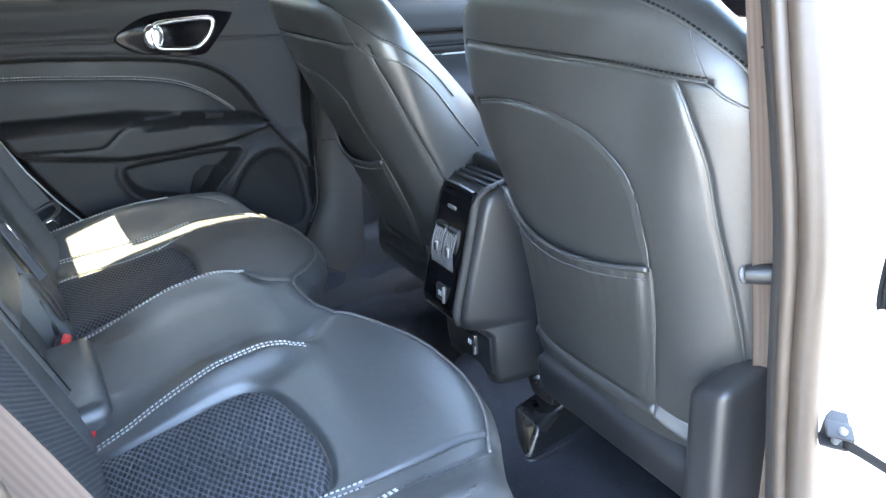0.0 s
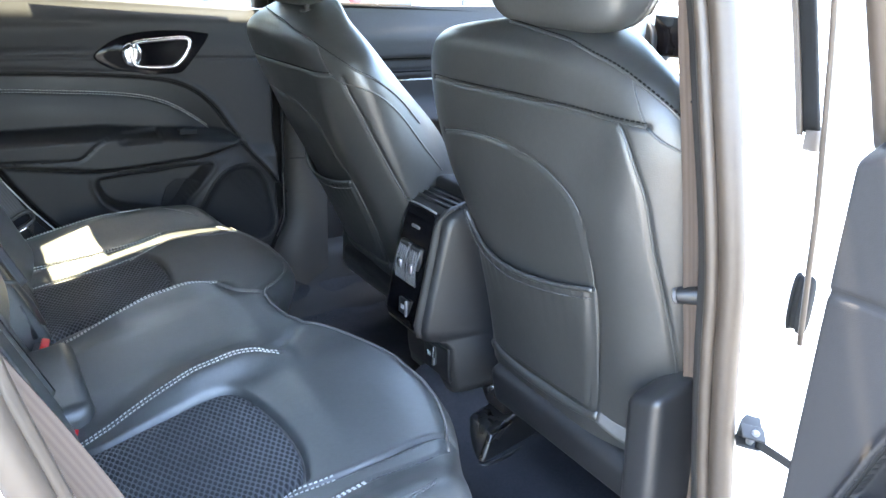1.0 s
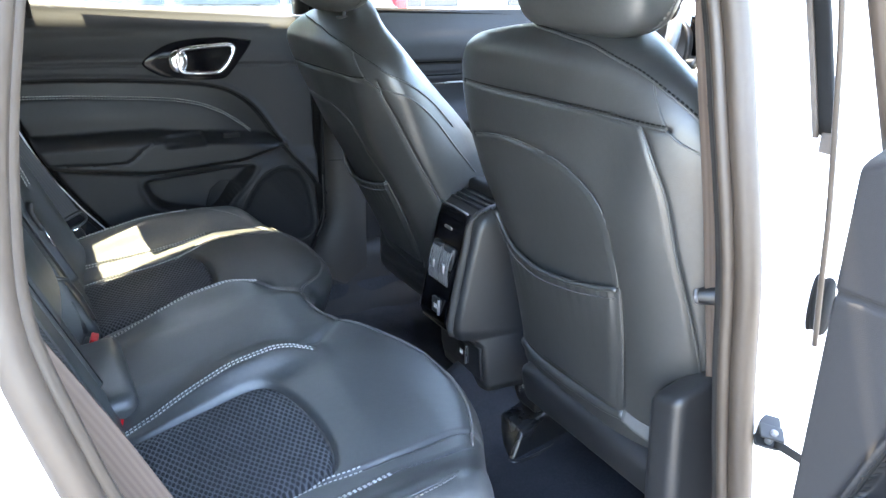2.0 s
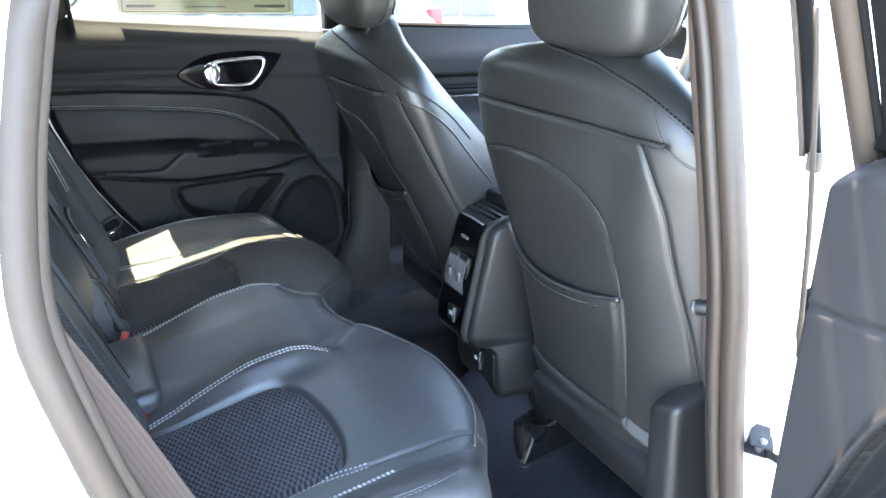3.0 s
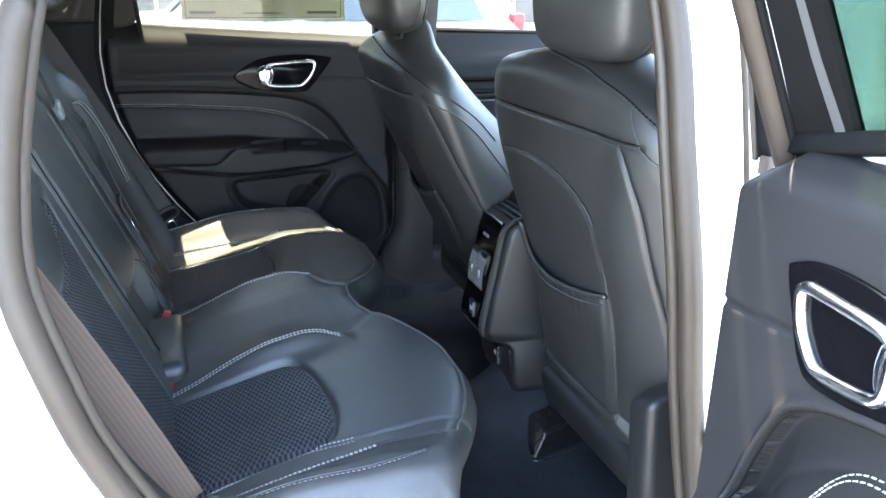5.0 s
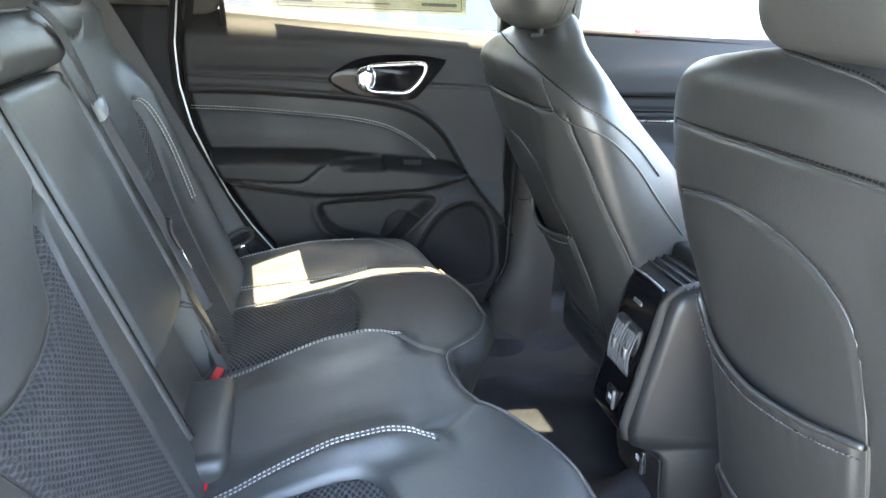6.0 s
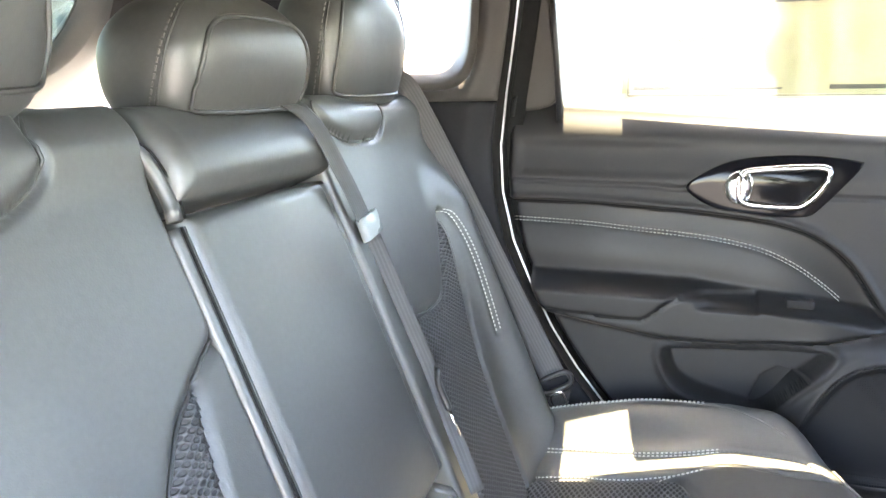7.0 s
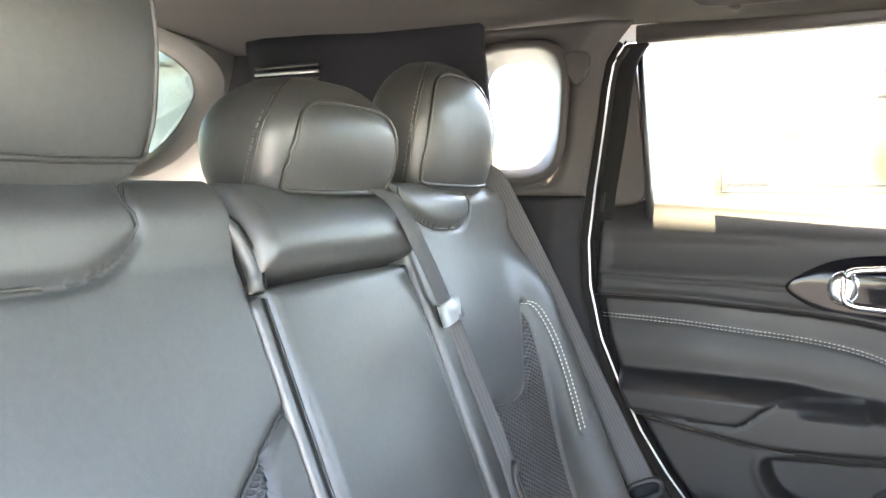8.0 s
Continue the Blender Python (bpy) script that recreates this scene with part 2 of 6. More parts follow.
def sheet(name, grid, material, parent=None, label="", mask=None, back=None, uv=None, flip=False, kind=""):
    """A quad sheet from an n x m x 3 grid; mask keeps some quads; back gives it thickness by that offset."""
    n, m = grid.shape[:2]
    ids = np.arange(n * m).reshape(n, m)
    q = np.stack([ids[:-1, :-1], ids[1:, :-1], ids[1:, 1:], ids[:-1, 1:]], -1)
    q = q[mask] if mask is not None else q.reshape(-1, 4)
    if flip:
        q = q[:, ::-1]
    used = np.unique(q)
    renum = np.full(n * m, -1)
    renum[used] = np.arange(len(used))
    q = renum[q]
    v = grid.reshape(-1, 3)[used]
    w = None if uv is None else uv.reshape(-1, 2)[used]
    faces = q.tolist()
    if back is not None:
        e = np.stack([q, np.roll(q, -1, axis=1)], -1).reshape(-1, 2)
        key = np.sort(e, axis=1)
        _, inv, cnt = np.unique(key, axis=0, return_inverse=True, return_counts=True)
        rim = e[cnt[np.ravel(inv)] == 1]
        low = np.full(len(v), -1)
        rv = np.unique(rim)
        low[rv] = len(v) + np.arange(len(rv))
        v = np.vstack([v, v[rv] + np.asarray(back, float)])
        if w is not None:
            w = np.vstack([w, w[rv]])
        faces += [[b, a, low[a], low[b]] for a, b in rim]
    return part(name, v, faces, material, parent, label, uv=w, kind=kind)


def tube(name, line, r, material, parent=None, label="", sides=6, closed=False, flat=1.0, up=None, kind=""):
    """A round cord along a line."""
    p = np.asarray(line, float)
    t = np.roll(p, -1, 0) - np.roll(p, 1, 0) if closed else np.gradient(p, axis=0)
    t /= np.linalg.norm(t, axis=1)[:, None] + 1e-12
    ref = np.array(up if up is not None else (0.31, 0.17, 0.93), float)
    a = np.cross(t, ref)
    a /= np.linalg.norm(a, axis=1)[:, None] + 1e-12
    b = np.cross(a, t)
    ang = np.linspace(0, 2 * math.pi, sides, endpoint=False)
    rr = np.broadcast_to(np.asarray(r, float), (len(p),))[:, None, None]
    ring = p[:, None] + rr * (np.cos(ang)[None, :, None] * a[:, None] + flat * np.sin(ang)[None, :, None] * b[:, None])
    n = len(p)
    faces = []
    for i in range(n if closed else n - 1):
        j = (i + 1) % n
        for k in range(sides):
            l = (k + 1) % sides
            faces.append([i * sides + k, i * sides + l, j * sides + l, j * sides + k])
    if not closed:
        faces += [list(range(sides))[::-1], [(n - 1) * sides + k for k in range(sides)]]
    return part(name, ring.reshape(-1, 3), faces, material, parent, label, kind=kind)


def stitches(name, line, normal, material, parent=None, label="", long=0.0042, gap=0.0026, wide=0.0013, lift=0.0008):
    """A seam's visible thread: one small raised dash after another."""
    p = spline(line, long + gap) if len(line) > 1 else line
    nrm = np.broadcast_to(np.asarray(normal, float), p.shape)
    v, f = [], []
    for i in range(len(p) - 1):
        d = p[i + 1] - p[i]
        d = d / (np.linalg.norm(d) + 1e-12)
        nn = nrm[i] / np.linalg.norm(nrm[i])
        s = np.cross(nn, d)
        c = (p[i] + p[i + 1]) / 2 + nn * lift
        k = len(v)
        for h, inset in ((-0.0012, 1.0), (0.0006, 0.6)):
            for a, b in ((-1, -1), (1, -1), (1, 1), (-1, 1)):
                v.append(c + d * a * long / 2 * (0.7 + 0.3 * inset) + s * b * wide / 2 * inset + nn * h)
        f += [[k + 4, k + 5, k + 6, k + 7]]
        for j in range(4):
            l = (j + 1) % 4
            f.append([k + j, k + l, k + 4 + l, k + 4 + j])
    return part(name, v, f, material, parent, label, smooth=False, kind="stuff")


def rounded(name, lo, hi, r, material, parent=None, label="", n=4, turn=None, about=None, shape=None):
    """A box with rounded edges; shape may bend its vertices."""
    lo, hi = np.array(lo, float), np.array(hi, float)
    r = min(r, 0.499 * (hi - lo).min())
    bm = bmesh.new()
    bmesh.ops.create_cube(bm, size=1.0)
    for v in bm.verts:
        v.co = Vector([(lo[k] + hi[k]) / 2 + v.co[k] * (hi[k] - lo[k]) for k in range(3)])
    bmesh.ops.bevel(bm, geom=bm.edges[:] , offset=r, segments=n, profile=0.5, affect="EDGES")
    v = np.array([q.co[:] for q in bm.verts])
    f = [[q.index for q in face.verts] for face in bm.faces]
    bm.free()
    if shape is not None:
        v = shape(v)
    if turn is not None:
        m = np.array(Euler([radians(a) for a in turn]).to_matrix())
        c = np.array(about if about is not None else (lo + hi) / 2, float)
        v = (v - c) @ m.T + c
    return part(name, v, f, material, parent, label)


def loft(name, rings, material, parent=None, label="", closed_ring=True, caps=True, uv=None, kind=""):
    """A skin over rings of equal count."""
    g = np.array(rings, float)
    n, m = g.shape[:2]
    f = []
    for i in range(n - 1):
        for k in range(m if closed_ring else m - 1):
            l = (k + 1) % m
            f.append([i * m + k, i * m + l, (i + 1) * m + l, (i + 1) * m + k])
    if caps and closed_ring:
        f += [list(range(m))[::-1], [(n - 1) * m + k for k in range(m)]]
    return part(name, g.reshape(-1, 3), f, material, parent, label, uv=uv, kind=kind)


def plate(name, outline, place, material, parent=None, label="", height=0.004, edge=0.006, depth=0.004, rings=8):
    """A raised, soft-edged plate over a star-shaped outline in (a, b); place(a, b, h) puts it in the world."""
    o = np.asarray(outline, float)
    c = o.mean(0)
    rad = np.linalg.norm(o - c, axis=1).mean()
    ks = np.r_[1.0, 1 - np.linspace(0, 1, rings)[1:] ** 1.5 * min(0.999, 1.0)]
    fine = 1 - np.array([0.0, 0.15, 0.35, 0.6, 1.0]) * edge / rad
    ks = np.r_[fine, np.linspace(fine[-1], 0.02, rings)[1:]]
    v = [place(o[:, 0], o[:, 1], np.full(len(o), -depth))]
    for k in ks:
        q = c + (o - c) * k
        d = np.clip((1 - k) * rad / edge, 0, 1)
        v.append(place(q[:, 0], q[:, 1], np.full(len(o), height * math.sqrt(max(0, 1 - (1 - d) ** 2)))))
    return loft(name, v, material, parent, label)


def superloop(cx, cy, hx, hy, n, count, power):
    a = np.linspace(0, 2 * math.pi, count, endpoint=False)
    c, s = np.cos(a), np.sin(a)
    return np.stack([cx + hx * np.sign(c) * np.abs(c) ** (2 / power), cy + hy * np.sign(s) * np.abs(s) ** (2 / power)], 1)


def ribbon(name, line, across, width, thick, material, parent=None, label=""):
    """A strap of webbing along a line; across gives its width direction along the way."""
    p = np.asarray(line, float)
    a = np.broadcast_to(np.asarray(across, float), p.shape)
    a = a / np.linalg.norm(a, axis=1)[:, None]
    t = np.gradient(p, axis=0)
    nn = np.cross(t, a)
    nn /= np.linalg.norm(nn, axis=1)[:, None] + 1e-12
    prof = [(-1, 0), (-0.96, 1), (-0.5, 1), (0, 1), (0.5, 1), (0.96, 1), (1, 0), (0.96, -1), (0, -1), (-0.96, -1)]
    rings = np.stack([p + a * (u * width / 2) + nn * (h * thick / 2) for u, h in prof], 1)
    run = np.r_[0, np.cumsum(np.linalg.norm(np.diff(p, axis=0), axis=1))]
    uv = np.stack(np.broadcast_arrays(np.array([u * width / 2 for u, _ in prof])[None, :], run[:, None]), -1).reshape(-1, 2)
    return loft(name, rings, material, parent, label, uv=uv)


# ---------------------------------------------------------------- ground and shell of the car
def ground():
    ring = superloop(0, 0, 400, 400, 0, 48, 2)
    v = np.vstack([[0, 0, 0], np.c_[ring, np.zeros(len(ring))]])
    f = [[0, 1 + k, 1 + (k + 1) % 48] for k in range(48)]
    tagged(part("ground", v, f, CEMENT, smooth=False), "sunlit pale concrete car park", "ground", kind="structure")


def floor():
    """Carpeted floor pan with the tunnel hump and the raised far sill."""
    x = np.linspace(-0.35, 1.75, 150)
    y = np.linspace(-0.70, 0.74, 150)
    X, Y = np.meshgrid(x, y, indexing="ij")
    z = 0.425 + 0.05 * bell(Y, 0.03, 0.11) * ss(X, -0.3, 0.1) + 0.10 * bell(Y, 0.03, 0.105) * ss(X, 0.36, 0.50)
    z = z + 0.10 * ss(Y, 0.60, 0.73) + 0.05 * ss(-Y, 0.60, 0.70) + 0.12 * ss(X, 1.35, 1.75)
    z += 0.003 * np.sin(X * 31 + Y * 17) * np.sin(Y * 23 - X * 11)
    g = np.stack([X, Y, z], -1)
    tagged(sheet("floor", g, CARPET, back=(0, 0, -0.03)), "dark blue-black carpeted car floor", "carpet", kind="structure")


OPENING = spline([(-0.215, 1.475), (-0.272, 1.40), (-0.302, 1.29), (-0.316, 1.20), (-0.318, 1.13), (-0.300, 1.05), (-0.276, 0.965), (-0.236, 0.875),
                  (-0.186, 0.785), (-0.126, 0.68), (-0.058, 0.57), (0.025, 0.485), (0.14, 0.445), (0.37, 0.44), (0.44, 0.475), (0.447, 0.60), (0.430, 0.70),
                  (0.404, 0.83), (0.382, 0.96), (0.366, 1.09), (0.357, 1.20), (0.352, 1.33), (0.33, 1.43), (0.27, 1.492), (0.0, 1.50), (-0.12, 1.50)], 0.02, True)


def opening_side(z):
    """The body leans in above the belt line."""
    return -0.705 + 0.085 * ss(z, 1.0, 1.55)


def grown(k):
    """The door opening's contour, grown outwards by k metres."""
    t = np.roll(OPENING, -1, 0) - np.roll(OPENING, 1, 0)
    n = np.stack([-t[:, 1], t[:, 0]], 1)
    n /= np.linalg.norm(n, axis=1)[:, None]
    out = OPENING - OPENING.mean(0)
    n *= np.sign((n * out).sum(1))[:, None]
    return OPENING + n * k


def ring_at(k, dy):
    o = grown(k)
    return np.stack([o[:, 0], opening_side(OPENING[:, 1]) + dy, o[:, 1]], 1)


def near_side():
    body = thing("car_body_side", (0.1, -0.75, 0.0), "white painted door surround of a car, sunlit", "car body", kind="structure")
    ahead = ss(OPENING[:, 0], 0.2, 0.32)
    steps = ((0.010, 0.010, 0.0, 0.0), (0.012, 0.012, -0.016, -0.014), (0.022, 0.022, -0.022, -0.017), (0.05, 0.05, -0.026, -0.012), (0.075, 0.09, -0.040, -0.011), (0.088, 0.14, -0.085, -0.012), (0.105, 0.20, -0.10, -0.014))
    rings = [ring_at((k * (1 - ahead) + f * ahead)[:, None], a * (1 - ahead) + b * ahead) for k, f, a, b in steps]
    part_ring("door_surround", rings, WHITE, body)
    # outer skin: wheel arch quarter behind the opening, roof rail above, front door skin ahead
    o = grown(0.105)
    keep = (o[:, 0] < -0.02) | (o[:, 1] > 1.5)
    far = np.stack([o[:, 0] - 0.55 * ss(-o[:, 0], -0.05, 0.15), opening_side(OPENING[:, 1]) - 0.10 - 0.05 * ss(1.2 - o[:, 1], 0, 0.3), o[:, 1] + 0.02], 1)
    mid = (ring_at(0.105, -0.10) + far) / 2 + np.array((0, -0.03, 0))
    skin_ring("quarter_panel", [ring_at(0.105, -0.10), mid, far], keep, WHITE, body)
    tube("door_seal", ring_at(0.006, -0.008), 0.0145, RUBBER, body, "rubber door seal, toned brown as in sunlight", sides=10, closed=True)
    tube("seal_lip", ring_at(-0.007, 0.008), 0.008, RUBBER, body, sides=8, closed=True)
    trim = thing("opening_trim", (0.1, -0.66, 0.0), "dark grey moulded plastic trim round a door opening", "car trim", kind="structure")
    part_ring("trim_band", [ring_at(-0.006, 0.004), ring_at(-0.007, 0.010), ring_at(-0.004, 0.022), ring_at(0.004, 0.036), ring_at(0.03, 0.044)], TRIM, trim)


def part_ring(name, rings, material, parent, label=""):
    g = np.array(rings)
    n, m = g.shape[:2]
    f = [[i * m + k, i * m + (k + 1) % m, (i + 1) * m + (k + 1) % m, (i + 1) * m + k] for i in range(n - 1) for k in range(m)]
    return part(name, g.reshape(-1, 3), f, material, parent, label)


def skin_ring(name, rings, keep, material, parent, label=""):
    g = np.array(rings)
    n, m = g.shape[:2]
    f = [[i * m + k, i * m + (k + 1) % m, (i + 1) * m + (k + 1) % m, (i + 1) * m + k] for i in range(n - 1) for k in range(m) if keep[k] and keep[(k + 1) % m]]
    return part(name, g.reshape(-1, 3), f, material, parent, label)


def near_b_pillar():
    """The post between the near doors: inner trim, belt side, white outer face."""
    z = np.linspace(0.43, 1.50, 60)
    xe = table(z, (0.43, 0.44), (0.60, 0.447), (0.70, 0.430), (0.83, 0.404), (0.96, 0.382), (1.09, 0.366), (1.20, 0.357), (1.33, 0.352), (1.43, 0.33), (1.50, 0.27))
    ys = opening_side(z)
    prof = [(0.010, 0.016), (0.006, 0.026), (0.008, 0.038), (0.018, 0.047), (0.04, 0.051), (0.10, 0.053), (0.15, 0.052), (0.19, 0.045), (0.20, 0.02), (0.20, -0.004), (0.12, -0.004), (0.06, 0.0)]
    rings = np.stack([np.stack([xe + a, ys + b, z], 1) for a, b in prof], 1)
    post = thing("b_pillar_trim", (0.5, -0.62, 0.43), "dark grey moulded plastic trim of the post between the doors", "car trim", kind="structure")
    loft("post_cover", rings, TRIM, post)
    zz = 1.222
    xj = float(np.interp(zz, z, xe))
    y0 = float(opening_side(zz))
    line = [(xj + 0.009, y0 + 0.016, zz + 0.008), (xj + 0.005, y0 + 0.026, zz + 0.006), (xj + 0.007, y0 + 0.038, zz + 0.004), (xj + 0.017, y0 + 0.0475, zz + 0.002), (xj + 0.04, y0 + 0.052, zz), (xj + 0.10, y0 + 0.054, zz)]
    tube("trim_joint", spline(line, 0.01), 0.0012, RUBBER_DARK, post)
    # the outer face that the front door shuts against
    outer = thing("b_pillar_body", (0.5, -0.8, 0.43), "white painted outer face of the door post", "car body", kind="structure")
    prof = [(0.195, -0.0135), (0.22, -0.015), (0.26, -0.017), (0.30, -0.02), (0.30, 0.01), (0.20, 0.01)]
    loft("post_skin", np.stack([np.stack([xe + a, ys + b, z], 1) for a, b in prof], 1), WHITE, outer)


def near_belt_front():
    """The driver's belt on the post, with the guide it runs through."""
    belt = thing("seat_belt", (0.46, -0.595, 0.74), "taupe seat belt webbing on the post beside the front seat", "seat belt")
    line = spline([(0.372, -0.598, 1.42), (0.393, -0.600, 1.30), (0.424, -0.601, 1.17), (0.445, -0.601, 1.08), (0.466, -0.601, 0.98), (0.488, -0.602, 0.87), (0.506, -0.603, 0.74), (0.514, -0.604, 0.60)], 0.02)
    ribbon("webbing", line, (0.60, -0.75, 0.2), 0.036, 0.0016, BELT, belt)
    tube("belt_stop", np.array([(0.458, -0.580, 0.962), (0.460, -0.584, 0.963), (0.468, -0.640, 0.980)]), 0.012, PLASTIC_DARK, belt, "black plastic belt guide", sides=12)
    tube("stop_cap", np.array([(0.4575, -0.577, 0.961), (0.458, -0.581, 0.962)]), 0.0122, VENT_GREY, belt, "grey end ring", sides=12)


def post_strips():
    """Rubber strip down the post above the belt line, and the cable boot into the open door."""
    s = thing("post_strip", (0.44, -0.73, 1.20), "black rubber strip with a pale tip on the white post", "rubber strip", kind="structure")
    line = spline([(0.398, -0.690, 1.46), (0.415, -0.700, 1.38), (0.430, -0.711, 1.30), (0.440, -0.728, 1.205)], 0.02)
    ribbon("strip", line, (0.10, -1.0, 0.1), 0.018, 0.007, RUBBER_DARK, s)
    ribbon("strip_lip", line + np.array((-0.006, 0.008, -0.004)), (0.10, -1.0, 0.1), 0.006, 0.004, RUBBER, s)
    rounded("strip_tip", (0.434, -0.740, 1.186), (0.445, -0.724, 1.208), 0.003, RUBBER, s, "pale plastic tip")
    # thin cord drawn in for the shadow line along the open door's edge
    e = thing("door_edge_shadow", (0.41, -0.78, 0.85), "thin dark strip for the shadow line at the leading edge of the open door", "rubber strip", kind="structure")
    tube("strip", spline([(0.330, -0.79, 1.36), (0.345, -0.79, 1.30), (0.362, -0.79, 1.215), (0.376, -0.79, 1.14), (0.385, -0.79, 1.07), (0.395, -0.79, 1.0)], 0.02), 0.0030, RUBBER, e, sides=8)
    k = thing("cable_boot", (0.455, -0.72, 1.0), "black rubber cable boot between post and open door", "cable boot")
    for j in range(3):
        a = superloop(0, 0, 0.010 - 0.0015 * (j % 2), 0.036 - 0.003 * (j % 2), 0, 24, 2.6)
        y = -0.712 - 0.008 * j
        loft("rib", [np.c_[0.492 + a[:, 0], np.full(24, y), 1.0 + a[:, 1]], np.c_[0.492 + a[:, 0] * 1.02, np.full(24, y - 0.004), 1.0 + a[:, 1] * 1.01], np.c_[0.492 + a[:, 0] * 0.92, np.full(24, y - 0.0075), 1.0 + a[:, 1] * 0.95]], RUBBER_DARK, k)


def check_strap():
    """Forked steel bracket on the post, pin, and the black arm that runs into the open door."""
    strap = thing("door_check_strap", (0.477, -0.703, 0.81), "steel door check strap with black arm on white post", "door check")
    at = np.array((0.428, -0.738, 0.845))
    turn = np.array(Euler((radians(20), radians(12), radians(-38))).to_matrix())
    def put(v):
        return 0.8 * v @ turn.T + at
    rounded("bracket", (-0.020, -0.010, 0.008), (0.016, 0.016, 0.0125), 0.002, STEEL, strap, "zinc-plated bracket", shape=put)
    rounded("bracket", (-0.020, -0.010, -0.0125), (0.016, 0.016, -0.008), 0.002, STEEL, strap, "zinc-plated bracket", shape=put)
    rounded("bracket_back", (-0.018, 0.008, -0.012), (0.014, 0.036, 0.012), 0.003, STEEL, strap, shape=put)
    pin = superloop(0.0, 0.0, 0.0055, 0.0055, 0, 14, 2)
    loft("pin", [put(np.c_[pin, np.full(14, h)]) for h in (-0.018, 0.016)] + [put(np.c_[pin * 0.6, np.full(14, 0.018)])], VENT_GREY, strap, "steel pin")
    arm = spline([(0.430, -0.744, 0.842), (0.452, -0.757, 0.826), (0.475, -0.772, 0.808), (0.50, -0.792, 0.788)], 0.008)
    ribbon("arm", arm, (0.1, 0.2, 1), 0.012, 0.005, RUBBER_DARK, strap, "black check arm")


def door_striker():
    """The latch loop on the rear jamb of the door opening."""
    k = thing("door_striker", (-0.33, -0.73, 0.98), "white-painted steel door striker loop on the jamb", "door striker")
    rounded("plate", (-0.352, -0.738, 0.945), (-0.318, -0.732, 1.012), 0.002, WHITE, k, turn=(0, 0, 12))
    loop = spline([(-0.346, -0.735, 0.996), (-0.338, -0.762, 0.998), (-0.326, -0.768, 0.990), (-0.322, -0.768, 0.968), (-0.330, -0.762, 0.958), (-0.342, -0.735, 0.958)], 0.006)
    tube("loop", loop, 0.0042, DASH_PALE, k, "pale steel loop", sides=8)
    for z in (0.951, 1.006):
        rounded("screw", (-0.340, -0.743, z - 0.005), (-0.330, -0.737, z + 0.005), 0.002, SILVER, k)


# ---------------------------------------------------------------- doors
REAR_EDGE = ((0.50, 0.10), (0.56, 0.045), (0.62, -0.02), (0.68, -0.08), (0.74, -0.135), (0.80, -0.182), (0.87, -0.228), (0.95, -0.268), (1.03, -0.302), (1.12, -0.323), (1.20, -0.327), (1.29, -0.316))
REAR_UPPER = ((1.39, -0.298), (1.46, -0.287), (1.50, -0.278), (1.53, -0.258), (1.57, -0.225))
SWOOSH = spline([(-0.36, 1.105), (-0.22, 1.105), (-0.10, 1.10), (0.04, 1.09), (0.14, 1.075), (0.20, 1.05), (0.245, 1.01), (0.285, 0.95), (0.33, 0.885), (0.375, 0.83), (0.42, 0.77)], 0.01)
DOOR_SEAM = [(-0.36, 1.140), (-0.1, 1.135), (0.05, 1.130), (0.24, 1.124), (0.42, 1.118)]
DOOR_STITCH = [(-0.335, 1.069), (-0.2, 1.065), (-0.1, 1.058), (0.02, 1.048), (0.10, 1.033), (0.155, 1.01), (0.20, 0.98), (0.23, 0.955)]
HANDLE_EDGE = spline([(-0.02, 1.135), (0.0, 1.155), (0.045, 1.178), (0.10, 1.188), (0.17, 1.190), (0.235, 1.183), (0.243, 1.176), (0.215, 1.14), (0.185, 1.105), (0.165, 1.092), (0.10, 1.092), (0.04, 1.098), (0.0, 1.115)], 0.008, True)
RING_OUT = spline([(0.062, 1.135), (0.064, 1.156), (0.074, 1.164), (0.106, 1.168), (0.15, 1.171), (0.186, 1.172), (0.196, 1.164), (0.184, 1.136), (0.165, 1.115), (0.148, 1.108), (0.10, 1.109), (0.074, 1.112), (0.064, 1.120)], 0.006, True)
SPEAKER = spline([(0.175, 0.675), (0.185, 0.74), (0.215, 0.80), (0.25, 0.84), (0.295, 0.855), (0.34, 0.845), (0.37, 0.80), (0.382, 0.73), (0.378, 0.675), (0.35, 0.652), (0.27, 0.648), (0.20, 0.655)], 0.012, True)


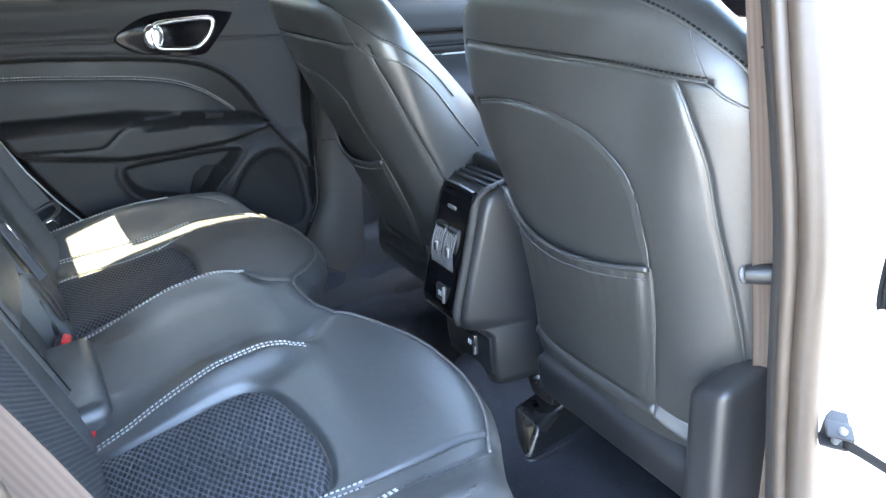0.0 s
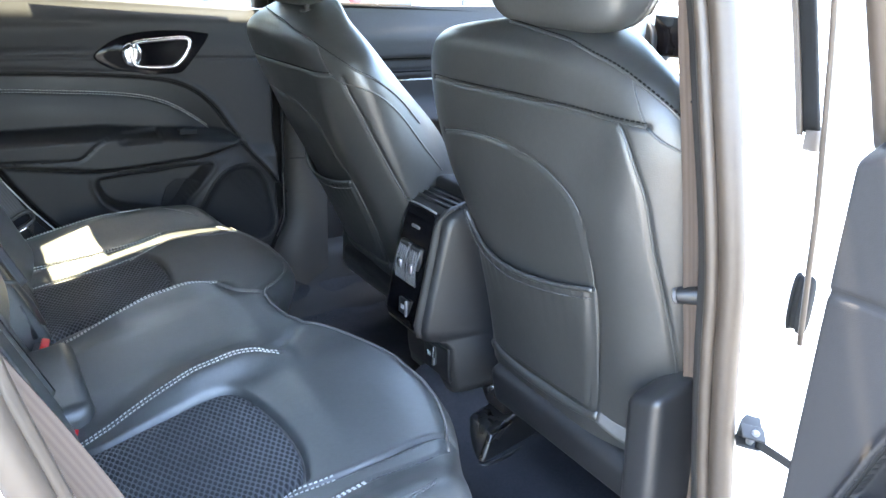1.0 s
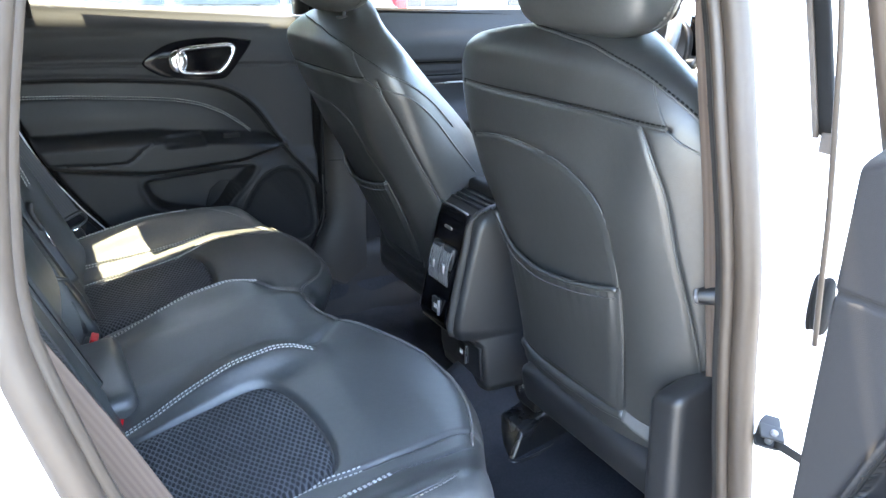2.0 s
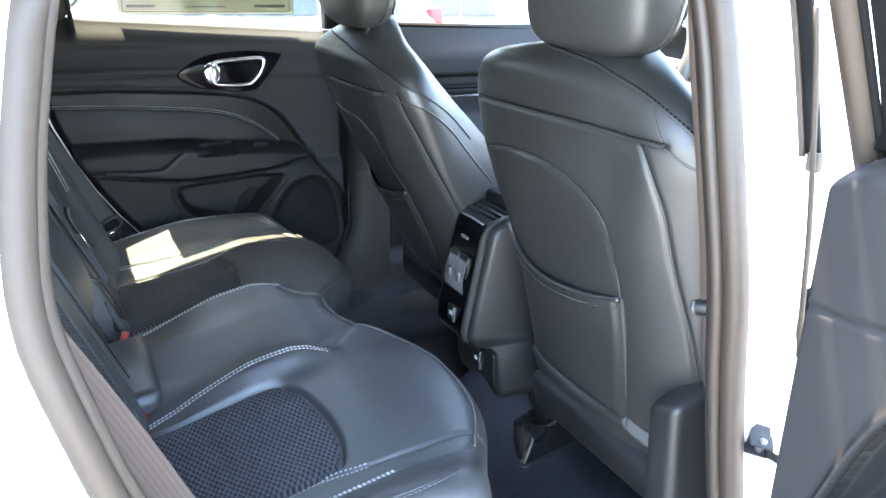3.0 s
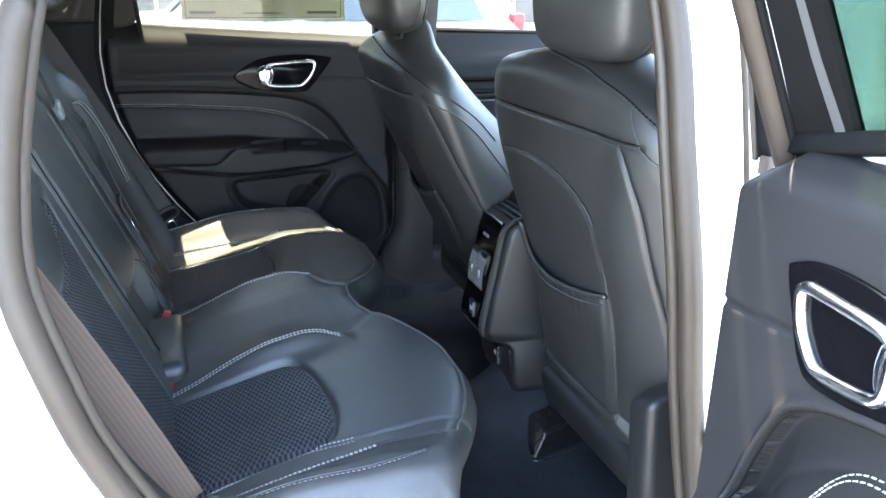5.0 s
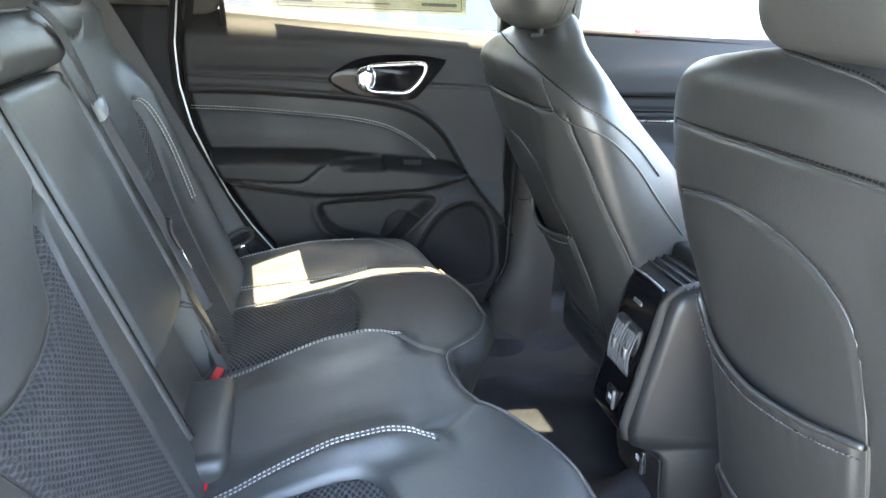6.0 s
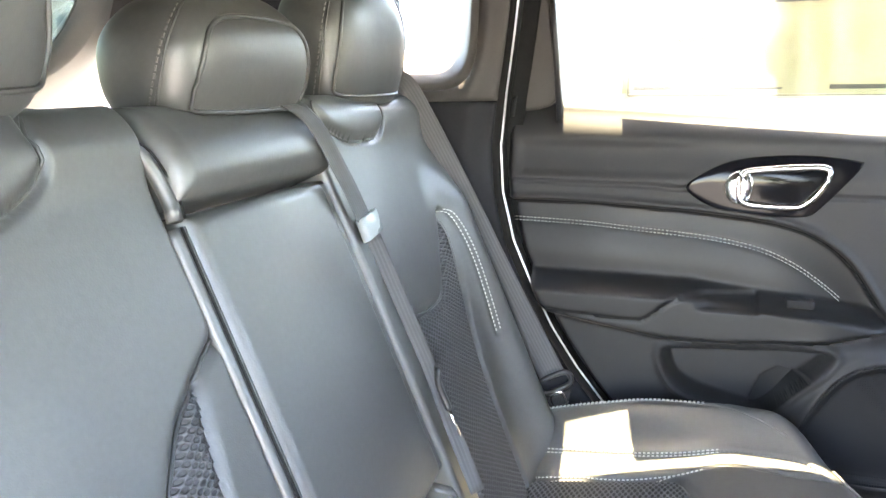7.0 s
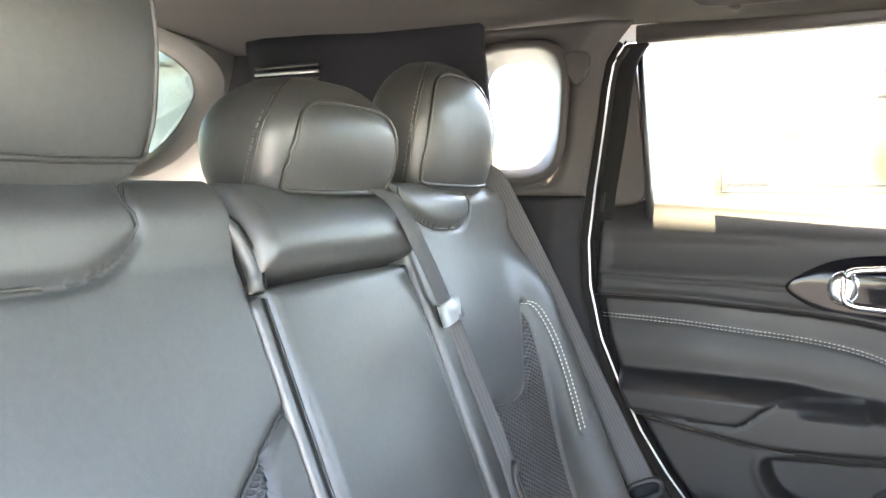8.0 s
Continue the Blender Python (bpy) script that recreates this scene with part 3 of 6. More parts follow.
def door_depth(X, Z):
    """How far the lining stands into the cabin over the door's base plane."""
    p = -0.012 * ss(Z, 1.14, 1.20) - 0.036 * ss(Z, 1.205, 1.275) ** 1.2
    p = p - 0.006 * bell(away(X, Z, np.array(DOOR_SEAM)), 0, 0.0022)
    p = p - 0.004 * ss(Z, 1.146, 1.160) * (1 - ss(Z, 1.196, 1.214)) * ss(X, -0.31, -0.295) * (1 - ss(X, -0.06, 0.02))
    poly = np.vstack([SWOOSH, [(0.42, 0.3), (-0.6, 0.3), (-0.6, 1.105)]])
    inn = inside(X, Z, poly)
    d = away(X, Z, SWOOSH)
    deep = np.where(inn, 0.022 * (1 - 0.75 * ss(d, 0.004, 0.10)) * ss(d, 0, 0.005), 0)
    p = p - deep + np.where(inn, 0.0, 0.006 * bell(d, 0.006, 0.006))
    st = spline(DOOR_STITCH, 0.01)
    p = p - 0.0016 * bell(away(X, Z, st), 0, 0.004)
    # armrest with a lower notch, pad behind, grip ahead
    top = curve(X, (-0.34, 0.972), (-0.02, 0.970), (0.05, 0.962), (0.20, 0.948), (0.30, 0.928), (0.335, 0.912))
    low = curve(X, (-0.34, 0.915), (-0.24, 0.90), (-0.12, 0.88), (-0.02, 0.868), (0.15, 0.878), (0.25, 0.893), (0.32, 0.908))
    arm = ss(Z, low - 0.006, low + 0.02) * (1 - ss(Z, top - 0.018, top + 0.012)) * ss(X, -0.345, -0.30) * (1 - ss(X, 0.285, 0.335))
    p = p + 0.058 * arm
    pad = spline([(-0.36, 0.928), (-0.20, 0.918), (-0.10, 0.912), (-0.07, 0.920), (-0.04, 0.946), (-0.01, 0.958), (0.06, 0.955), (0.3, 0.93)], 0.01)
    p = p - 0.006 * bell(away(X, Z, pad), 0, 0.003)
    above = Z > np.interp(X, pad[:, 0], pad[:, 1])
    p = p + np.where(above, 0.006, 0.0) * arm * (1 - ss(X, -0.04, 0.02))
    cup = ss(X, 0.0, 0.03) * (1 - ss(X, 0.10, 0.104)) * ss(Z, 0.938, 0.943) * (1 - ss(Z, 0.958, 0.966))
    p = p - 0.014 * cup
    # lower panel: seam under the armrest, pocket and speaker
    poc = spline([(-0.045, 0.845), (-0.035, 0.80), (-0.005, 0.772), (0.05, 0.755), (0.12, 0.745), (0.175, 0.80), (0.225, 0.868), (0.10, 0.862), (0.0, 0.856)], 0.01, True)
    pin = inside(X, Z, poc)
    pd = away(X, Z, np.vstack([poc, poc[:1]]))
    p = p - np.where(pin, 0.040 * ss(pd, 0, 0.016), 0.0) + np.where(pin, 0.0, 0.006 * bell(pd, 0.006, 0.007))
    grip = inside(X, Z, np.array([(0.10, 0.74), (0.125, 0.80), (0.15, 0.82), (0.20, 0.82), (0.15, 0.74)]))
    p = p - np.where(pin & grip, 0.02, 0.0)
    spd = away(X, Z, np.vstack([SPEAKER, SPEAKER[:1]]))
    sin_ = inside(X, Z, SPEAKER)
    outer = ss(X, 0.13, 0.21) * (1 - ss(Z, 0.87, 0.91))
    p = p + 0.020 * outer + 0.006 * bell(spd, 0.004, 0.008) - np.where(sin_, 0.006 * ss(spd, 0, 0.012), 0)
    p = p - 0.05 * ss(0.62 - Z, 0, 0.10)
    return p


def door(name, place, flip, parent_at, label, glass_at, group, front=0.40, detail=True, stitch=DOOR_STITCH):
    """One rear door. place(x, p, z): x along the door, p into the cabin, z up."""
    top = thing(name, parent_at, label, "car door", group, "structure")
    z = np.r_[np.linspace(0.50, 1.274, 208)]
    u = np.linspace(0, 1, 200)
    Zg, Ug = np.meshgrid(z, u, indexing="ij")
    xr = curve(Zg, *REAR_EDGE)
    xf = front - 0.05 * ss(0.66 - Zg, 0, 0.12)
    X = xr + (xf - xr) * Ug
    X, Zg = snapped(X, Zg, SWOOSH, 0.0021)
    X, Zg = snapped(X, Zg, np.vstack([SPEAKER, SPEAKER[:1]]), 0.0018)
    p = door_depth(X, Zg)
    if not detail:
        # the open door's lining stands upright to its rounded top
        p = p + 0.012 * ss(Zg, 1.14, 1.20) + 0.036 * ss(Zg, 1.205, 1.275) ** 1.2 - 0.045 * ss(Zg, 1.225, 1.278) ** 1.5
    edge = np.minimum(X - xr, xf - X)
    p = p - 0.016 * (1 - ss(edge, -0.003, 0.009)) - 0.02 * ss(Zg, 1.264, 1.274)
    # the shut door's lining falls away towards its front along the glass
    tilt = np.clip((Zg - 1.195) / 0.079, 0, 1) * (0.006 - 0.070 * (X + 0.24) if detail else -0.014 - 0.024 * ss(X, 0.31, 0.40))
    g = place(X, p, Zg + tilt)
    ctr = lambda A: (A[:-1, :-1] + A[1:, 1:]) / 2
    xc, zc = ctr(X), ctr(Zg)
    poly = np.vstack([SWOOSH, [(0.42, 0.3), (-0.6, 0.3), (-0.6, 1.105)]])
    low_arm = curve(xc, (-0.34, 0.915), (-0.24, 0.90), (-0.12, 0.88), (-0.02, 0.868), (0.15, 0.878), (0.25, 0.893), (0.32, 0.908))
    inn = inside(xc, zc, poly)
    soft = inn & (zc > low_arm) & (xc < 0.36)
    spk = inside(xc, zc, SPEAKER)
    th = place(np.zeros(1), np.array([-0.012]), np.zeros(1))[0] - place(np.zeros(1), np.zeros(1), np.zeros(1))[0]
    lin = sheet("door_lining", g, PLASTIC, top, "charcoal soft-touch plastic door lining", mask=~soft & ~spk, back=th, flip=flip)
    sheet("armrest_panel", g, LEATHER_DOOR, top, "black leather armrest and padded insert", mask=soft, back=th, flip=flip)
    sheet("speaker_grille", g, SPEAKER_MESH, top, "black perforated speaker grille", mask=spk, back=th, flip=flip)
    nrm = th / np.linalg.norm(th) * -1

    def on(line, lift=0.0):
        q = np.asarray(line, float)
        return place(q[:, 0], door_depth(q[:, 0], q[:, 1]) + lift, q[:, 1])

    st = spline(stitch, 0.006)
    for off in (-0.0028, 0.0028):
        s2 = st + np.array((0, off))
        stitches("stitching", on(s2, 0.0004), nrm, THREAD, top, "pale grey twin stitching", wide=0.0013)
    tube("panel_gap", on(SWOOSH[::2], -0.003), 0.0026, RUBBER_DARK, top)
    # handle: black bezel, bright ring, lever and cup
    bez = plate("handle_bezel", HANDLE_EDGE, lambda a, b, h: place(a, door_depth(a, b) * 0 - (0.028 if detail else 0.0) * ss(b, 1.14, 1.265) + h, b), GLOSS_BLACK, top, "gloss black handle bezel", 0.0035, 0.0035, 0.02)
    base = lambda b: (-0.004 - (0.008 if detail else 0.0) * ss(b, 1.14, 1.20))
    ring = RING_OUT
    tube("handle_ring", place(ring[:, 0], base(ring[:, 1]) + 0.0085, ring[:, 1]), 0.0062, CHROME, bez, "bright chrome handle surround", sides=8, closed=True)
    cen = ring.mean(0)
    cup = cen + (ring - cen) * 0.80
    plate("handle_cup", cup, lambda a, b, h: place(a, base(b) + 0.0052 - 0.0 * h, b), TRIM, bez, "grey recess behind the lever", 0.001, 0.01, 0.004)
    lev = spline([(0.040, 1.128), (0.040, 1.148), (0.050, 1.162), (0.068, 1.167), (0.082, 1.158), (0.086, 1.138), (0.080, 1.118), (0.066, 1.108), (0.050, 1.112)], 0.006, True)
    plate("handle_lever", lev, lambda a, b, h: place(a, base(b) + 0.003 + h, b), CHROME, bez, "chrome pull lever", 0.009, 0.014, 0.004)
    if not detail:
        near_window(top)
    else:
        far_window(top, place, glass_at)
    # the painted shell behind the lining; the shut door's is blackened to darken its gaps
    zz = np.linspace(0.46, 1.235, 30)
    hinge = front + 0.02 if detail else front - 0.012
    xr2 = table(zz, *REAR_EDGE)
    rings = [place(xr2 - 0.012, np.full(30, -0.05), zz), place(xr2 - 0.012, np.full(30, -0.15), zz), place(np.full(30, hinge), np.full(30, -0.10), zz), place(np.full(30, hinge), np.full(30, -0.05), zz)]
    loft("door_shell", np.stack(rings, 1), WHITE if not detail else PLASTIC_DARK, top, "painted door shell")
    return top


def far_window(top, place, glass_at):
    """Glass, frame and the fixed cover behind it."""
    gp = glass_at
    zt = 1.55
    ctl = [(-0.245, 1.245), (-0.262, 1.52), (-0.10, zt), (0.20, zt - 0.005), (0.378, zt - 0.02), (0.378, 1.24)]
    part("window_pane", place(np.array([c[0] for c in ctl] * 2), np.array([gp, gp + 0.035, gp + 0.035, gp + 0.035, gp + 0.033, gp] + [gp - 0.004, gp + 0.031, gp + 0.031, gp + 0.031, gp + 0.029, gp - 0.004]), np.array([c[1] for c in ctl] * 2)),
               [[0, 1, 2, 3, 4, 5], [11, 10, 9, 8, 7, 6]] + [[k, (k + 1) % 6, 6 + (k + 1) % 6, 6 + k] for k in range(6)], LIGHT_TINT, top, smooth=False)

    def bar(nm, a, b, w, d, m, label="", drop=0.0):
        a, b = np.array(a, float), np.array(b, float)
        t = (b - a) / np.linalg.norm(b - a)
        s = np.array((-t[1], t[0])) * w / 2
        v, rings = [], []
        for q in (a, b):
            prof = [(-1, -d), (1, -d), (1, d * 0.6), (0.7, d), (-0.7, d), (-1, d * 0.6)]
            rings.append(np.concatenate([place(np.array([q[0] + s[0] * e]), np.array([gp + 0.006 + drop + f + 0.035 * float(ss(q[1], 1.26, 1.54))]), np.array([q[1] + s[1] * e])) for e, f in prof]))
        return loft(nm, rings, m, top, label)

    bar("window_divider", (-0.238, 1.24), (-0.255, 1.525), 0.011, 0.014, PLASTIC_DARK)
    bar("window_frame", (-0.26, 1.548), (0.40, 1.558), 0.03, 0.02, TRIM)
    bar("window_frame", (0.388, 1.24), (0.372, 1.565), 0.034, 0.02, PLASTIC_DARK)
    bar("window_frame", (-0.322, 1.25), (-0.272, 1.53), 0.012, 0.02, PLASTIC_DARK)
    bar("window_seal", (-0.25, 1.248), (0.36, 1.216), 0.016, 0.004, RUBBER_DARK, drop=-0.010)
    cov = spline([(-0.352, 1.276), (-0.336, 1.40), (-0.312, 1.492), (-0.290, 1.503), (-0.268, 1.505), (-0.262, 1.495), (-0.254, 1.40), (-0.246, 1.274)], 0.02, True)
    plate("corner_cover", cov, lambda a, b, h: place(a, gp + 0.012 + h + 0.035 * ss(b, 1.26, 1.54), b), TRIM, top, "grey cover behind the window", 0.005, 0.01, 0.02)


def speaker_mesh():
    n = Nodes("speaker_mesh")
    v = n.add("TexVoronoi", {"Vector": n.coord.outputs["Object"], "Scale": 260.0, "Randomness": 0.0})
    hole = n.ramp(v.outputs["Distance"], 1.0, 0.0, 0.3, 0.45)
    n.put(Base_Color=n.mix(hole, rgb((0.007, 0.007, 0.008)), rgb((0.002, 0.002, 0.002))), Roughness=0.7, **{"Specular_IOR_Level": 0.2})
    n.bump(n.math("SUBTRACT", 1.0, hole), 0.5, 0.001)
    return n.mat


SPEAKER_MESH = speaker_mesh()


def far_place(x, p, z):
    return np.stack(np.broadcast_arrays(x, 0.73 - p, z), -1)


NEAR_DOOR = (0.295, -0.858)


def near_place(x, p, z):
    d = np.interp(0.40 - np.asarray(x, float), [-0.1, 0, 0.157, 0.21, 0.36, 0.42, 1.2], [-0.1, 0, 0.078, 0.101, 0.205, 0.240, 1.02])
    return np.stack(np.broadcast_arrays(NEAR_DOOR[0] - p, NEAR_DOOR[1] - d, np.asarray(z, float) - 0.013 * ss(1.22 - np.asarray(z, float), 0, 0.05)), -1)


NEAR_STITCH = [(-0.20, 1.045), (-0.03, 1.043), (0.056, 1.039), (0.095, 1.031), (0.12, 1.014), (0.147, 0.98), (0.155, 0.968)]


def near_window(top):
    """The open door's upper frame: it leans inwards, with a broad black post cover, a strip of clear tape and green glass."""
    def at(d, z, lift=0.0):
        d, z, lift = np.broadcast_arrays(np.asarray(d, float), np.asarray(z, float), np.asarray(lift, float))
        return np.stack([0.36 - 0.5 * (z - 1.24) - lift, -0.858 - d, z], -1)

    def slab(nm, outline, lift, thick, material, label="", smooth=False):
        o = np.array(outline, float)
        k = len(o)
        v = np.vstack([at(o[:, 0], o[:, 1], lift), at(o[:, 0], o[:, 1], lift - thick)])
        return part(nm, v, [list(range(k)), list(range(2 * k))[k:][::-1]] + [[a, (a + 1) % k, k + (a + 1) % k, k + a] for a in range(k)], material, top, label, smooth=smooth)

    slab("window_pane", [(0.045, 1.25), (0.62, 1.30), (0.62, 1.56), (0.045, 1.56)], -0.004, 0.004, TINTED, "green tinted glass")
    slab("post_cover", [(0.006, 1.235), (0.076, 1.262), (0.072, 1.33), (0.067, 1.40), (0.055, 1.56), (0.004, 1.56), (0.010, 1.40), (0.010, 1.32)], 0.004, 0.012, RUBBER_DARK, "black frame cover beside the glass")
    slab("tape_strip", [(0.058, 1.258), (0.069, 1.264), (0.058, 1.33), (0.051, 1.40), (0.038, 1.56), (0.033, 1.56), (0.043, 1.40), (0.048, 1.33)], 0.0055, 0.0008, TAB, "strip of clear tape")
    z = np.linspace(1.225, 1.56, 20)
    tube("frame_seal", at(np.full(20, -0.009), z, 0.006), 0.013, RUBBER, top, "frame seal, toned brown as in sunlight", sides=8, flat=1.0)
    tube("frame_gap", at(np.full(20, 0.005), z, 0.006), 0.004, RUBBER_DARK, top)
    d = np.linspace(0.008, 0.62, 24)
    zc = np.interp(d, [0, 0.17, 0.62], [1.251, 1.286, 1.315])
    ribbon("window_seal", at(d, zc, 0.007), (0.30, 0, 1), 0.019, 0.012, RUBBER_DARK, top, "black rubber strip under the glass")
    ribbon("painted_ledge", at(d, zc - 0.022, 0.002)[2:], (-0.9, 0, 1), 0.028, 0.006, WHITE, top, "white painted ledge")
    tube("window_frame", at(d, np.full(24, 1.555)), 0.02, PLASTIC_DARK, top, sides=8)


def door_edge_seal():
    """The bright strip that follows the rear edge of the shut door."""
    z = np.linspace(0.60, 1.53, 80)
    x = table(z, *REAR_EDGE, *REAR_UPPER) - 0.010
    y = 0.728 - 0.05 * ss(z, 1.2, 1.55)
    line = np.stack([x, y, z], 1)
    s = thing("door_seal", (-0.3, 0.72, 0.6), "rubber door seal with a pale bright edge", "door seal", kind="structure")
    tube("seal_bulb", line + np.array((-0.010, 0.012, 0)), 0.017, RUBBER_DARK, s, sides=8)
    tube("seal_edge", line, 0.0024, SILVER, s, "pale bright edge", sides=6)
    # black sheets added behind the door gaps to stop light leaking in
    jamb_filler = np.array([np.stack([x + a, np.full(80, 0.752) - 0.05 * ss(z, 1.2, 1.55), z], 1) for a in (0.03, -0.02, -0.09)])
    sheet("jamb_filler", jamb_filler, RUBBER_DARK, s, back=(0, 0.02, 0))
    zz = np.linspace(0.45, 1.56, 40)
    sheet("jamb_filler", np.array([np.stack([np.full(40, a), np.full(40, 0.758) - 0.045 * ss(zz, 1.2, 1.55), zz], 1) for a in (0.40, 0.45, 0.50)]), RUBBER_DARK, s, back=(0, 0.02, 0))
    z = np.linspace(0.60, 1.10, 30)
    x = 0.412 - 0.05 * ss(0.72 - z, 0, 0.14)
    tube("front_edge", np.stack([x, np.full(30, 0.716), z], 1), 0.006, RUBBER_DARK, s)
    tube("front_glint", np.stack([x - 0.004, np.full(30, 0.708), z], 1)[3:14], 0.0016, TRIM, s)


# ---------------------------------------------------------------- far side posts, roof, tail
def far_side():
    c = thing("c_pillar_trim", (-0.6, 0.70, 0.6), "warm grey moulded trim behind the rear door with a small window", "car trim", kind="structure")
    z = np.linspace(0.55, 1.56, 130)
    u = np.linspace(0, 1, 130)
    Zg, Ug = np.meshgrid(z, u, indexing="ij")
    xe = table(Zg, *REAR_EDGE, *REAR_UPPER) - 0.022
    X = xe + (-1.12 - xe) * Ug
    hole = superloop(-0.457, 1.418, 0.085, 0.108, 0, 60, 3.6)
    hole[:, 0] += 0.10 * (hole[:, 1] - 1.418)
    d = away(X, Zg, np.vstack([hole, hole[:1]]))
    inn = inside(X, Zg, hole)
    Y = 0.70 - 0.035 * ss(Zg, 1.25, 1.56) - 0.02 * ss(Ug, 0.0, 0.06) + 0.02 * bell(d, 0, 0.02)
    Y = Y + 0.006 * bell(Zg - (1.272 + 0.06 * (X + 0.5)), 0, 0.003) - 0.05 * ss(1.27 - Zg, 0.0, 0.05) * ss(Ug, 0.15, 0.3)
    g = np.stack([X, Y, Zg], -1)
    xc = (X[:-1, :-1] + X[1:, 1:]) / 2
    zc = (Zg[:-1, :-1] + Zg[1:, 1:]) / 2
    solid = ~inside(xc, zc, hole.mean(0) + (hole - hole.mean(0)) * 1.06)
    upper = zc > 1.272 + 0.06 * (xc + 0.5)
    sheet("pillar_cover", g, TRIM, c, mask=solid & upper, back=(0, 0.01, 0))
    sheet("lower_cover", g, CARGO, c, "black lower quarter trim", mask=solid & ~upper, back=(0, 0.01, 0))
    k = len(hole)
    cen = hole.mean(0)
    rim = []
    for s, y in ((1.13, 0.010), (1.125, -0.003), (1.05, -0.007), (1.0, -0.003), (0.95, 0.008), (0.76, 0.055), (0.70, 0.075)):
        q = cen + (hole - cen) * s + np.array((-0.016, 0.020)) * max(0.0, (1.0 - s) / 0.30)
        rim.append(np.c_[q[:, 0], 0.680 - 0.035 * ss(q[:, 1], 1.25, 1.56) + y, q[:, 1]])
    loft("window_reveal", rim, TRIM, c, "deep grey window surround", caps=False)
    q = cen + (hole - cen) * 0.71 + np.array((-0.015, 0.019))
    pane = loft("window_pane", [np.c_[q[:, 0], np.full(k, 0.732), q[:, 1]], np.c_[q[:, 0], np.full(k, 0.736), q[:, 1]]], CLEAR, c)
    pane.visible_shadow = False
    capo = spline([(-0.362, 1.512), (-0.325, 1.512), (-0.322, 1.49), (-0.338, 1.462), (-0.348, 1.462), (-0.365, 1.49)], 0.006, True)
    plate("airbag_cap", capo, lambda a, b, h: np.stack([a, 0.680 - 0.035 * ss(b, 1.25, 1.56) - h + 0.0 * a, b], -1), TRIM, c, "small grey plastic cap", 0.003, 0.004, 0.01)
    # post between the far doors
    b = thing("b_pillar_trim", (0.45, 0.72, 0.45), "grey plastic trim of the far door post", "car trim", kind="structure")
    zz = np.linspace(0.42, 1.56, 50)
    lean = 0.06 * ss(zz, 1.1, 1.6)
    x0 = 0.422 - 0.05 * ss(0.72 - zz, 0, 0.14)
    rings = [np.stack([x0, 0.735 - lean, zz], 1), np.stack([x0 + 0.012, 0.700 - lean, zz], 1), np.stack([x0 * 0 + 0.46, 0.690 - lean, zz], 1), np.stack([x0 * 0 + 0.53, 0.70 - lean, zz], 1), np.stack([x0 * 0 + 0.55, 0.78 - lean, zz], 1), np.stack([x0, 0.78 - lean, zz], 1)]
    loft("post_cover", np.stack(rings, 1), TRIM, b)
    tube("trim_joint", np.array([(0.425, 0.7, 0.865), (0.46, 0.6885, 0.865), (0.53, 0.6985, 0.865)]), 0.0014, RUBBER_DARK, b)
    # sill kick panel
    k = thing("sill_trim", (0.35, 0.70, 0.42), "grey plastic sill trim along the far door", "car trim", kind="structure")
    xs = np.linspace(-0.2, 1.3, 60)
    prof = [(0.62, 0.425), (0.635, 0.455), (0.665, 0.475), (0.69, 0.50), (0.705, 0.56), (0.73, 0.60), (0.78, 0.60)]
    loft("sill_cover", np.stack([np.stack([xs, np.full(60, y), np.full(60, zq)], 1) for y, zq in prof], 1), PLASTIC, k, closed_ring=False, caps=False)


def headliner():
    x = np.linspace(-1.15, 0.95, 90)
    y = np.linspace(-0.60, 0.69, 60)
    X, Y = np.meshgrid(x, y, indexing="ij")
    z = 1.575 - 0.028 * ((Y - 0.04) / 0.65) ** 4 - 0.06 * ss(X, 0.6, 0.95) + 0.012 * bell(X, -0.35, 0.3)
    tagged(sheet("ceiling", np.stack([X, Y, z], -1), HEADLINER, back=(0, 0, 0.03)), "warm grey woven headliner of a car", "headliner", kind="structure")
    # outer roof skin keeps the sun out
    X, Y = np.meshgrid(np.linspace(-1.06, 0.85, 40), np.linspace(-0.66, 0.765, 40), indexing="ij")
    z = 1.655 - 0.06 * ((Y - 0.05) / 0.71) ** 4 - 0.05 * ss(-X, 0.8, 1.5) - 0.08 * ss(X, 0.4, 0.9)
    roof = thing("car_roof", (0, 0, 1.6), "white painted car roof", "car body", kind="structure")
    sheet("roof_skin", np.stack([X, Y, z], -1), WHITE, roof, back=(0, 0, -0.05))
    # grab handle and coat hook over the far door
    h = thing("grab_handle", (-0.12, 0.56, 1.54), "dark grey folding grab handle under the headliner", "grab handle")
    line = spline([(-0.145, 0.575, 1.566), (-0.13, 0.570, 1.556), (-0.03, 0.570, 1.554), (0.09, 0.570, 1.556), (0.105, 0.575, 1.566)], 0.01)
    tube("grip", line, 0.009, TRIM, h, sides=8)
    tube("coat_hook", spline([(-0.10, 0.578, 1.565), (-0.10, 0.570, 1.546), (-0.094, 0.568, 1.541), (-0.088, 0.572, 1.549)], 0.004), 0.003, TRIM, h)


